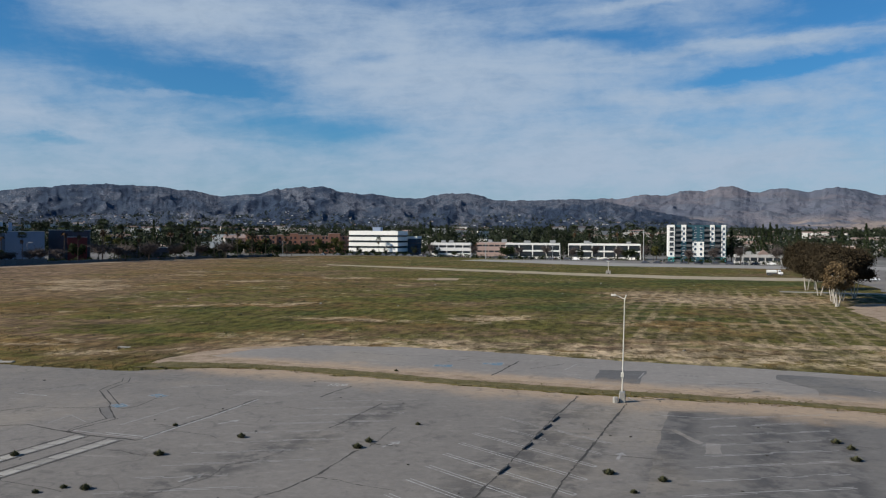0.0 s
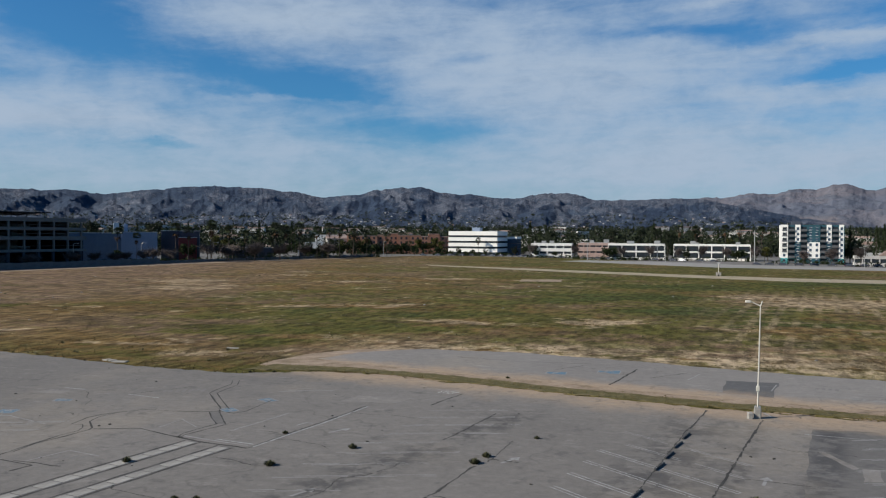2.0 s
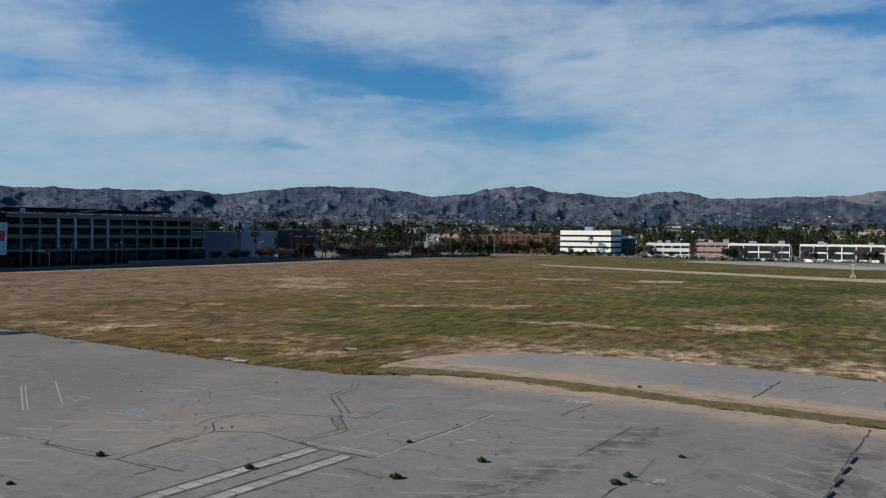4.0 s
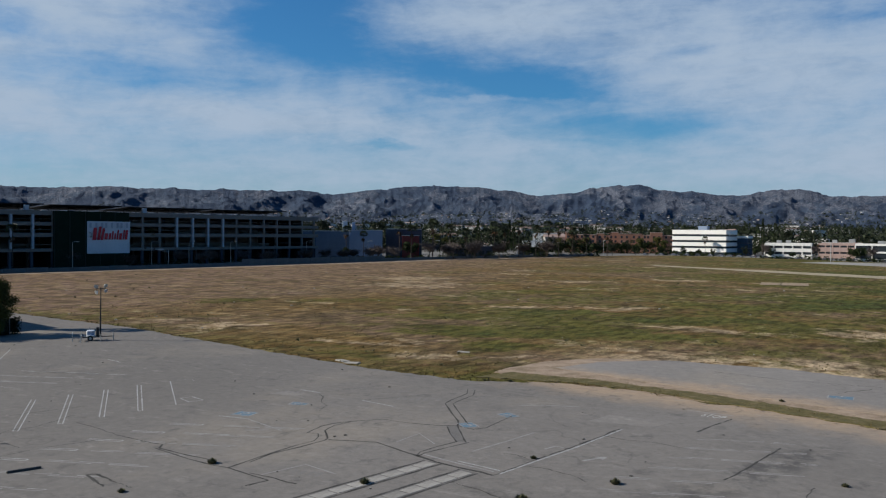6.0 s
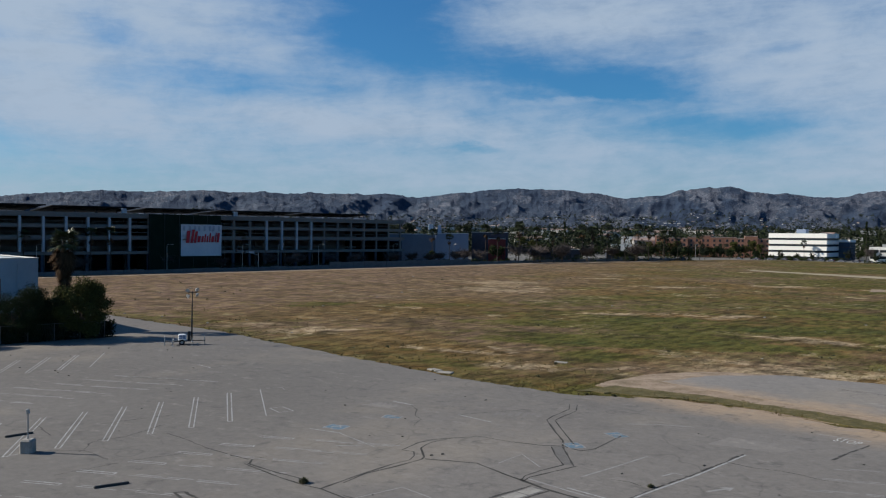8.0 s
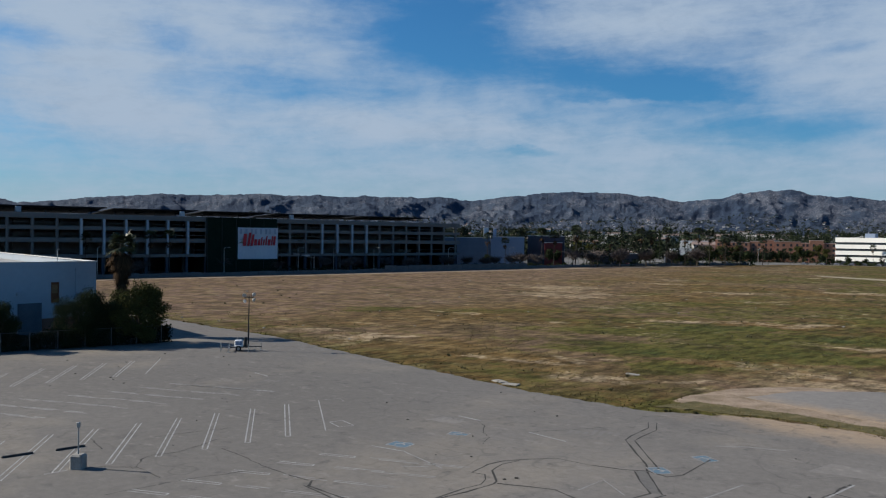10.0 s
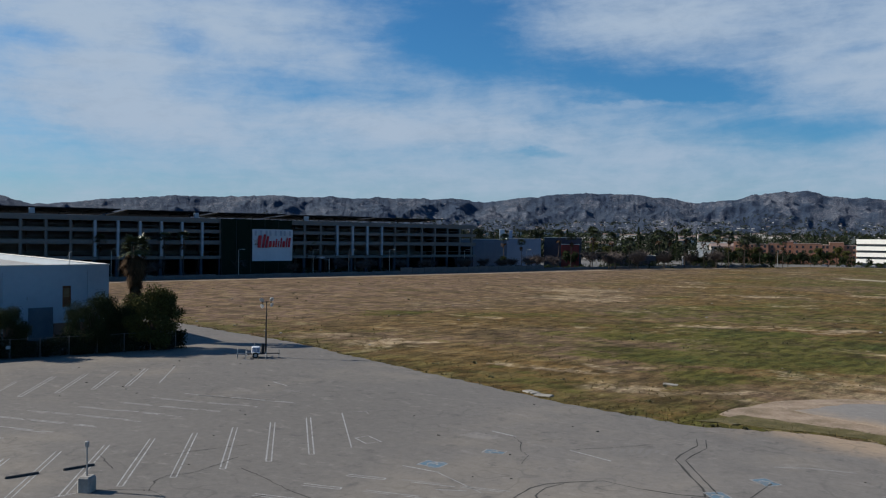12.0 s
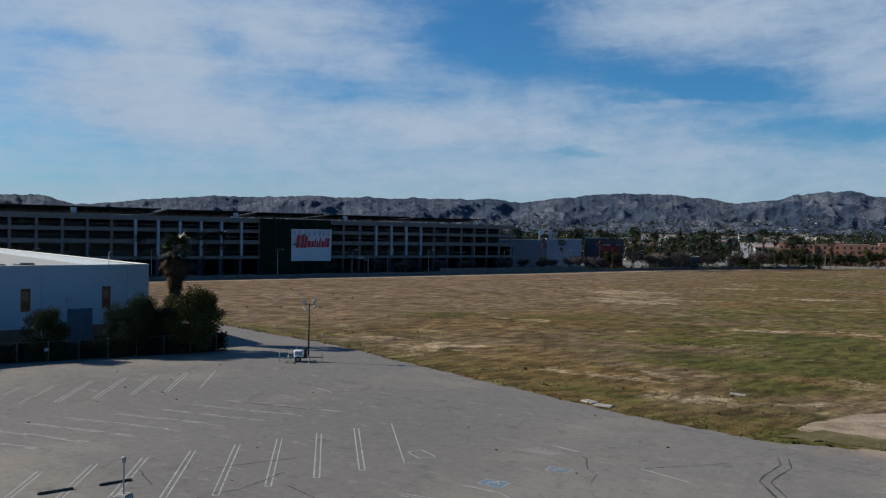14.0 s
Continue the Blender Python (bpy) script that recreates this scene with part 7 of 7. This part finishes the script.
plain_block("dark_hall", pose(-280.9, 342.3, 0, 0, 0, 38), 28, 28, 13.9, "bluegrey", "dark blue-grey metal hall beside the garage")
plain_block("grey_hall", pose(-253.4, 376.4, 0, 0, 0, 32), 19, 26, 15.2, "greybox", "dark grey metal hall")
plain_block("red_hall", pose(-247.9, 374.9, 0, 0, 0, 32), 9.0, 3, 11.8, "redbox", "red wall panel in front of the grey hall")
vent = thing("roof_vent", pose(-290.2, 373.4, 13.4, 0, 0, 38), "pale square roof vents above the hall", "vent")
part("shaft", Geo().chamfer(-1.4, 1.4, -1.2, 1.2, 0, 6.0, 0.1), "white", vent)
part("shaft", Geo().chamfer(3.8, 5.6, -1.0, 1.0, 0, 5.6, 0.1), "bluebox", vent)
part("support", Geo().box(-1.2, 5.4, -1.0, 1.0, -13.4, 0.0), "greybox", vent)
plain_block("white_hall", pose(-282, 623, 0, 0, 0, 22), 22, 16, 13.5, "white_far", "plain white hall among the trees")
plain_block("white_shed", pose(-232, 491, 0, 0, 0, 24), 13, 9, 8.8, "white_far", "white shed with dark openings", bands=3)
plain_block("dark_shopfront", pose(-222, 470, 0, 0, 0, 30), 18, 9, 5.2, "greybox", "low dark shop with a pale canopy", bands=4)
plain_block("tan_block", pose(150, 540, 0, 0, 0, -12), 16, 12, 9.0, "pink", "tan low block beyond the street")
plain_block("dark_shopfront", pose(-243, 430, 0, 0, 0, 32), 26, 12, 6.0, "greybox", "low dark shop with glass front", bands=6)

tower = thing("church_tower", pose(-294, 727, 0), "slim white church tower", "tower")
part("shaft", Geo().chamfer(-0.8, 0.8, -0.8, 0.8, 0, 19, 0.1), "house", tower)
part("spire", Geo().tube((0, 0, 19), (0, 0, 22), 0.7, 0.1, 8), "house", tower)
part("belfry_opening", Geo().box(-0.4, 0.4, -0.82, -0.8, 16.5, 18.2), "glass", tower)


def tall_pole(x, y, h):
    ob = thing("utility_pole", pose(x, y, 0), "tall grey utility pole beside the street", "pole", "poles along the street")
    part("shaft", Geo().tube((0, 0, 0), (0, 0, h), 0.28, 0.18, 8), "steel", ob)
    part("crossbar", Geo().box(-1.0, 1.0, -0.08, 0.08, h - 1.2, h - 1.0), "steel", ob)


for x, y, h in ((30, 446, 17.2), (-60, 500, 10), (-20, 500, 9), (106, 430, 9), (124, 360, 9.5)):
    tall_pole(x, y, h)

# small light tower out on the dirt track
mast = thing("light_mast", pose(11.2, 311, 0), "small pale light mast trailer on the dirt track", "light tower")
part("trailer", Geo().chamfer(-0.9, 0.9, -0.6, 0.6, 0.2, 1.3, 0.1), "concrete", mast)
part("mast", Geo().tube((0, 0, 1.3), (0, 0, 4.6), 0.12, 0.08, 6), "cream", mast)
part("lamp_bar", Geo().box(-0.6, 0.6, -0.12, 0.12, 4.5, 4.8), "lamp_face", mast)
for y in (-0.6, 0.6):
    part("wheel", Geo().tube((0, y - 0.1, 0.3), (0, y + 0.1, 0.3), 0.3, n=10), "tyre", mast)


# white service truck on the track
def truck():
    ob = thing("service_truck", pose(71, 318, 0.02, 0, 0, -6), "white tanker truck parked at the end of the dirt track", "truck")
    part("chassis", Geo().box(-3.2, 3.0, -0.5, 0.5, 0.6, 0.9), "black", ob)
    part("tank", Geo().tube((-3.2, 0, 1.6), (0.7, 0, 1.6), 0.78, n=16).tube((0.7, 0, 1.6), (0.9, 0, 1.6), 0.78, 0.5, n=16), "roof_white", ob)
    cab = part("cab", Geo().chamfer(1.25, 2.4, -1.0, 1.0, 0.7, 2.35, 0.12).chamfer(2.4, 3.2, -0.9, 0.9, 0.7, 1.55, 0.12), "carwhite", ob)
    part("windscreen", Geo().box(2.4, 2.42, -0.8, 0.8, 1.58, 2.2), "glass", cab)
    for y in (-1.005, 1.005):
        part("side_window", Geo().box(1.45, 2.15, y - 0.004, y + 0.004, 1.55, 2.15), "glass", cab)
    for x in (-2.5, -1.4, 2.5):
        for y in (-0.85, 0.85):
            w = part("wheel", Geo().tube((x, y - 0.16, 0.45), (x, y + 0.16, 0.45), 0.45, n=14), "tyre", ob)
            part("rim", Geo().tube((x, y - 0.17, 0.45), (x, y + 0.17, 0.45), 0.24, n=10), "steel", w)
    ob.scale = (0.88, 0.88, 0.88)
    part("ladder", Geo().tube((-3.25, -0.3, 0.9), (-3.25, -0.3, 2.6), 0.03).tube((-3.25, 0.3, 0.9), (-3.25, 0.3, 2.6), 0.03), "steel", ob)


truck()
car = parked_car(pose(95, 286, 0.03, 0, 0, 5), "carwhite", "white car parked on the asphalt yard")
dark_car = parked_car(pose(72, 436, 0.03, 0, 0, 0), "greybox", "dark grey car parked by the street")
for i in range(46):
    if i < 26:
        x, y, a = -175 + i * 7.4 + R.uniform(-1.5, 1.5), 556 - abs(i - 4) * 3.3, -18
        if y < 480:
            y = 484 + R.uniform(0, 4)
    elif i < 36:
        x, y, a = 30 + (i - 26) * 7 + R.uniform(-1, 1), 440 + R.uniform(0, 5), 0
    else:
        x, y, a = -238 + (i - 36) * 4.2, 400 + (i - 36) * 12, 66
    parked_car(pose(x, y, 0.0, 0, 0, a + 180 * (i % 2)), None, None, model=car if i % 12 == 11 else dark_car)


# ---------------------------------------------------------------- gum trees on the east side
def gum_tree(m, seed, h, r, mat, label):
    rng = random.Random(seed)
    ob = thing("eucalyptus_tree", m, label, "tree", "trees beside the yard")
    t, g = Geo(), Geo()
    stems = rng.choice((2, 3, 3))
    tips = []
    for k in range(stems):
        a = 6.283 * k / stems + rng.uniform(-0.4, 0.4)
        p = Vector((math.cos(a) * 0.3, math.sin(a) * 0.3, -0.1))
        rad = 0.15
        for j in range(4):
            q = p + Vector((math.cos(a) * rng.uniform(0.15, 0.5), math.sin(a) * rng.uniform(0.15, 0.5), h * 0.14))
            t.tube(p, q, rad, rad * 0.8, 8)
            p, rad = q, rad * 0.8
        for j in range(13):
            b = rng.uniform(0, 6.283)
            s = rng.uniform(0.2, 0.95)
            q = p + Vector((math.cos(b) * r * s, math.sin(b) * r * s, rng.uniform(-0.10, 0.46 - 0.28 * s) * h))
            t.tube(p, q, rad * 0.5, 0.03, 5)
            tips.append(q)
    for c in tips:
        rr = rng.uniform(0.28, 0.52) * r
        for _ in range(int(400 * rr * rr)):
            d = Vector((rng.gauss(0, 0.5), rng.gauss(0, 0.5), rng.gauss(-0.08, 0.42))) * rr
            g.leaf(c + d, 0.19, rng, -0.3)
    part("trunk", t, "bark_white", ob, "pale smooth trunks")
    part("crown", g, mat, ob)
    return ob


EUCA = [(55.8, 172, 9.4, 1.9, "leaf_rust"), (57.4, 181, 11.5, 2.9, "leaf_euca"), (58.6, 187, 12.6, 3.4, "leaf_euca"), (61.2, 190, 12.6, 3.6, "leaf_euca"), (60.5, 207, 12.6, 3.8, "leaf_euca"), (63, 205, 12, 3.8, "leaf_euca"), (62.2, 228, 12.6, 4.0, "leaf_euca"), (65.5, 233, 12, 4.0, "leaf_euca"), (66, 198, 11.5, 3.4, "leaf_euca")]
for i, (x, y, h, r, mat) in enumerate(EUCA):
    gum_tree(pose(x, y, 0, 0, 0, 40 * i), 50 + i, h, r, mat, "eucalyptus with rusty drying leaves and pale trunks" if mat == "leaf_rust" else "dark brown-green eucalyptus with pale trunks")
structure("footpath", Geo().slab([(54, 221), (66, 220), (90, 217), (90, 213), (66, 216), (54, 217.5)], 0.0, 0.04), "road", "narrow pale footpath between the trees")
structure("footpath_south", Geo().slab(ragged([(57.5, 170), (61, 177), (70, 184), (110, 186), (110, 112), (62, 112), (55.5, 138), (55.5, 158)], 3, 0.8, R), 0.0, 0.03), "sand", "bare pale soil under the trees")
leafy("shrub", pose(83, 268, 0), 71, blobs(71, 6, 1.0, 1.0, 0.6, 1.8, 0.6, 0.9), 0.2, 260, "leaf", "round clipped shrub beside the yard", "shrub", group="shrubs by the yard", th=0.6, tr=0.06)
leafy("shrub", pose(88, 240, 0), 72, blobs(72, 8, 2.0, 2.0, 1.5, 5.5, 0.9, 1.5), 0.26, 200, "leaf_euca", "dark reddish tree beside the yard", "tree", group="shrubs by the yard")


# ---------------------------------------------------------------- trees along the streets
def far_tree(seed, h, r, mat, label, conifer=False):
    rng = random.Random(seed)
    ob = thing("tree", None, label, "tree", "trees along the far streets")
    t, g = Geo(), Geo()
    t.tube((0, 0, -0.1), (0, 0, h * (0.9 if conifer else 0.5)), 0.28, 0.08, 7)
    if conifer:
        for _ in range(620):
            z = rng.uniform(0.12, 1) * h
            s = r * (1.03 - z / h) * rng.uniform(0.4, 1.0) + 0.1
            a = rng.uniform(0, 6.283)
            g.leaf((math.cos(a) * s, math.sin(a) * s, z), 0.42, rng, -0.2)
    else:
        for cx, cy, cz, cr in blobs(seed, 13, r * 0.75, r * 0.75, h * 0.38, h * 0.9, r * 0.28, r * 0.5):
            t.tube((0, 0, h * 0.35), (cx, cy, cz), 0.1, 0.03, 5)
            for _ in range(75):
                d = Vector((rng.gauss(0, 1), rng.gauss(0, 1), rng.gauss(0, 0.8))).normalized() * cr * rng.random() ** 0.4
                g.leaf((cx + d.x, cy + d.y, cz + d.z), 0.45, rng, 0.5)
    part("trunk", t, "bark", ob)
    part("crown", g, mat, ob)
    return ob


TREES = [far_tree(101, 11, 4.5, "leaf_far", "dark green broadleaf street tree"), far_tree(102, 9, 4.2, "leaf", "rounded dark green street tree"), far_tree(103, 13, 4.2, "leaf_olive", "olive-green street tree with a loose crown"),
         far_tree(104, 20, 3.0, "leaf", "tall dark conifer above the roofs", True), far_tree(105, 17, 5.4, "leaf_far", "large dark tree behind the buildings")]
used = set()


def plant(k, x, y, s=1.0):
    m = pose(x, y, 0, 0, 0, R.uniform(0, 360))
    ob = copy_thing(TREES[k], m) if k in used else placed(TREES[k], m)
    used.add(k)
    ob.scale = (s, s, s)


for x, y, k, s in ((-233, 398, 1, 1.25), (-237, 390, 1, 1.1), (-216, 448, 0, 1.0), (-205, 470, 1, 1.0), (-197, 500, 1, 0.9), (-190, 520, 0, 0.8), (-183, 545, 1, 0.75), (-170, 556, 1, 0.7), (-50, 508, 1, 0.85), (-46, 507, 1, 0.9), (-96, 530, 0, 0.6), (-84, 529, 1, 0.5), (-146, 560, 1, 0.5), (-156, 560, 0, 0.55), (-161, 559, 1, 0.4), (-151, 559, 1, 0.36), (-137, 559, 0, 0.45), (-118, 566, 0, 0.6), (-112, 568, 1, 0.7), (-4, 508, 0, 0.7), (22, 506, 1, 0.75), (26, 505, 1, 0.8), (38, 500, 2, 0.7), (41, 520, 0, 1.0), (80, 490, 3, 1.0), (84, 500, 0, 1.1), (79, 505, 1, 1.2)):
    plant(k, x, y, s)
for i in range(22):
    plant(R.choice((1, 0, 1, 2)), -243 + 3.2 * i + R.uniform(-1, 1), 560 + 1.2 * i + R.uniform(-3, 3), R.uniform(0.7, 1.05))
for i in range(11):
    t = R.random()
    plant(R.choice((0, 1, 2, 4)), -252 + 56 * t + R.uniform(-6, 6), 398 + 85 * t + R.uniform(-4, 14), R.uniform(0.55, 0.95))
for x, y, s in ((101, 539, 1.05), (105, 538, 1.1), (109, 537, 1.15), (113, 537, 1.1), (-105, 590, 0.9), (-30, 640, 1.2), (-118, 620, 1.25), (62, 600, 1.0), (48, 600, 1.0), (-280, 560, 1.05), (-350, 530, 1.1)):
    plant(3, x, y, s)
for i in range(95):
    az = R.uniform(-24, 52)
    d = R.uniform(590, 720)
    x, y = -math.sin(radians(az)) * d, math.cos(radians(az)) * d
    if 560 < y < 616 and -255 < x < -20:
        continue
    plant(R.choice((0, 0, 2, 4, 4, 3)), x, y, R.uniform(0.8, 1.25))
for i in range(26):
    az = R.uniform(38, 64)
    d = R.uniform(480, 620)
    plant(R.choice((0, 2, 4, 4)), -math.sin(radians(az)) * d, math.cos(radians(az)) * d, R.uniform(0.8, 1.15))

for i in range(34):
    az, d = R.uniform(33, 52), R.uniform(440, 560)
    x, y = -math.sin(radians(az)) * d, math.cos(radians(az)) * d
    if x < -296 or y > 440:
        plant(R.choice((0, 4, 4, 2)), x, y, R.uniform(0.95, 1.3))

g = Geo()
for i in range(330):
    t = R.random()
    if t < 0.35:
        x, y = R.uniform(-172, -118), 555 + R.uniform(-3, 3)
    elif t < 0.8:
        x, y = R.uniform(-104, 34), np.interp(R.random(), [0, 1], [500, 504])
        y = np.interp(x, [-104, -75, -50, 34], [528, 526, 504, 504]) + R.uniform(-3, 2)
    else:
        x, y = R.uniform(40, 104), np.interp(R.random(), [0, 1], [443, 446])
        y = 476 + R.uniform(-2, 2) if x < 76 else 444 + R.uniform(-2, 1)
    r, h = R.uniform(0.8, 1.8), R.uniform(0.8, 2.8)
    for _ in range(26):
        a, q, z = R.uniform(0, 6.283), R.random() ** 0.5 * r, R.random()
        g.leaf((x + math.cos(a) * q * (1 - 0.4 * z), y + math.sin(a) * q * (1 - 0.4 * z), z * h), 0.38, R, 0.4)
stuff("far_shrubs", g, "leaf", "dark low shrubs along the fronts of the offices", "shrubs")
g = Geo()
for i in range(90):
    t = R.random()
    x, y, r, h = -256 + 84 * t + R.uniform(-1.5, 1.5), 568 + 28 * t + R.uniform(-3, 1), R.uniform(1.2, 2.6), R.uniform(2.5, 5.5)
    for _ in range(46):
        a, q, z = R.uniform(0, 6.283), R.random() ** 0.5 * r, R.random()
        g.leaf((x + math.cos(a) * q * (1 - 0.4 * z), y + math.sin(a) * q * (1 - 0.4 * z), z * h), 0.45, R, 0.4)
stuff("tall_hedge", g, "leaf", "tall dark hedge along the front of the terracotta flats", "hedge")
# dense planting between the boundary wall and the street
g = Geo()
for i in range(260):
    t = R.random()
    x, y = np.interp(t, [0, 0.35, 0.7, 1], [-262, -243, -224, -186]) + R.uniform(-7, 0), np.interp(t, [0, 0.35, 0.7, 1], [200, 318, 400, 500]) + R.uniform(-3, 3)
    r, h = R.uniform(0.9, 2.2), R.uniform(0.9, 2.6) * (1.6 if t > 0.6 else 1.0)
    for _ in range(40):
        a, q, z = R.uniform(0, 6.283), R.random() ** 0.5 * r, R.random()
        g.leaf((x + math.cos(a) * q * (1 - 0.4 * z), y + math.sin(a) * q * (1 - 0.4 * z), z * h), 0.32, R, 0.4)
stuff("street_shrubs", g, "leaf", "dark shrubs between the boundary wall and the street", "shrubs")
plant(1, -242, 366, 1.05)
plant(1, -262, 338, 0.7)
for i, (x, y, s) in enumerate(((-40, 498, 1.1), (-24, 499, 1.2), (-8, 498, 1.0), (5, 497, 1.25), (18, 498, 1.1), (33, 500, 1.3), (52, 438, 1.1), (64, 436, 1.25), (77, 437, 1.4), (94, 436, 1.3), (-72, 532, 1.1), (-100, 535, 1.2))):
    copy_thing(bare, pose(x, y, 0, 0, 0, 71 * i)).scale = (s * 0.8, s * 0.8, s * 1.25)
plant(0, -228, 405, 0.8)
plant(1, -221, 428, 0.9)
fan_palm = palm(pose(-265, 342, 0), 15.0, 0.25, 21, "slim fan palm rising above the street trees", 1.3, girth=0.17)
for x, y, s in ((-258, 347, 0.85), (-243, 357, 1.15), (-239, 362, 1.05), (-226, 378, 1.08), (-220, 385, 0.95), (-222, 420, 1.2), (-218, 424, 1.15), (-212, 430, 1.25), (-206, 440, 1.1), (-204, 452, 1.25), (-200, 458, 1.2), (-196, 470, 1.05), (-190, 476, 0.9), (-186, 500, 0.95), (-177, 520, 0.6), (-142, 560, 0.75), (-70, 530, 0.7), (-250, 400, 1.2), (-262, 420, 1.3), (60, 640, 1.3), (20, 640, 1.35), (0, 630, 1.3), (-12, 640, 1.35), (30, 650, 1.4), (45, 650, 1.3), (-286, 196, 0.8), (-268, 222, 0.85), (-270, 214, 0.85), (-292, 140, 0.85), (-283, 158, 0.9), (-281, 164, 0.92)):
    if x < -280 and y < 200:
        x += 16
    c = copy_thing(fan_palm, pose(x, y, 0, 0, 0, R.uniform(0, 360)))
    c.scale = (s, s, s)


# ---------------------------------------------------------------- the town as far as the hills
g, hs, hr = Geo(), Geo(), Geo()
rng = random.Random(77)


def clump(geo, x, y, z0, h, r, n, size):
    for _ in range(n):
        a, s, z = rng.uniform(0, 6.283), rng.random() ** 0.5 * r, rng.uniform(0.05, 1)
        k = 1 - 1.6 * abs(z - 0.52) ** 1.6
        geo.leaf((x + math.cos(a) * s * k, y + math.sin(a) * s * k, z0 + z * h), size, rng, 0.5)


for i in range(9500):
    az = rng.uniform(-33, 84)
    d = 640 + 1900 * rng.random() ** 1.5
    if az > 56:
        d = max(d, 700)
    x, y = -math.sin(radians(az)) * d, math.cos(radians(az)) * d
    h, r = rng.uniform(7, 15) * (1 + 0.45 * (rng.random() > 0.86)), rng.uniform(3, 6.5)
    clump(g, x, y, valley(d) - 0.6, h, r, 30, 0.95 + d * 0.0004)
for i in range(2600):
    az, d = rng.uniform(-20, 80), 2280 + 520 * rng.random() ** 1.5
    x, y = -math.sin(radians(az)) * d, math.cos(radians(az)) * d
    clump(g, x, y, hill_height(az, d, PEAKS, 1.75, 2300, 3600) - 1.5, rng.uniform(5, 10), rng.uniform(4, 8), 14, 2.0)
stuff("distant_trees", g, "leaf_far", "dense dark trees spread across the distant town", "trees")
g = Geo()
for i in range(300):
    az = rng.uniform(-33, 62)
    d = rng.uniform(640, 1000)
    x, y = -math.sin(radians(az)) * d, math.cos(radians(az)) * d
    h = rng.uniform(15, 23) if az > 8 else rng.uniform(11, 16)
    if rng.random() < 0.35:
        for _ in range(26):
            z = rng.uniform(0.2, 1)
            a, s = rng.uniform(0, 6.283), 2.2 * (1.05 - z)
            g.leaf((x + math.cos(a) * s, y + math.sin(a) * s, z * h), 0.9, rng, 0)
    else:
        clump(g, x, y, 0, h, rng.uniform(3.5, 6), 60, 0.95)
stuff("tall_distant_trees", g, "leaf", "tall dark trees standing above the distant roofs", "trees")
for i in range(1900):
    az = rng.uniform(-33, 80)
    d = 640 + 1700 * rng.random()
    if i < 1200:
        az = rng.gauss(34, 16) if i % 2 else rng.uniform(-20, 78)
        d = 2100 + 700 * rng.random() ** 1.6
    x, y = -math.sin(radians(az)) * d, math.cos(radians(az)) * d
    z = hill_height(az, d, PEAKS, 1.75, 2300, 3600) - 1.5 if d > 2300 else valley(d) - 0.6
    w, dp, h = rng.uniform(4, 8), rng.uniform(5, 9), rng.uniform(3, 5)
    if i < 1200:
        w, dp, h = rng.uniform(3.5, 8), 5.0, rng.uniform(2.2, 3.8)
    if i >= 1200 and rng.random() < 0.22:
        w, h = rng.uniform(18, 40), rng.uniform(8, 13)
    m = pose(x, y, z, 0, 0, rng.uniform(-25, 25) + az)
    hs.box(-w / 2, w / 2, -dp / 2, dp / 2, 0, h, m)
    if rng.random() < (0.6 if i >= 1200 else 0.12):
        hr.add([m @ Vector(p) for p in ((-w / 2 - 0.5, -dp / 2 - 0.5, h), (w / 2 + 0.5, -dp / 2 - 0.5, h), (w / 2 + 0.5, dp / 2 + 0.5, h), (-w / 2 - 0.5, dp / 2 + 0.5, h), (-w / 2 - 0.5, 0, h + 2.2), (w / 2 + 0.5, 0, h + 2.2))], [(0, 1, 5, 4), (2, 3, 4, 5), (0, 4, 3), (1, 2, 5), (3, 2, 1, 0)])
stuff("distant_houses", hs, "house", "pale walls of distant houses among the trees", "houses")
stuff("distant_roofs", hr, "houseroof", "brown and grey roofs of distant houses", "roofs")
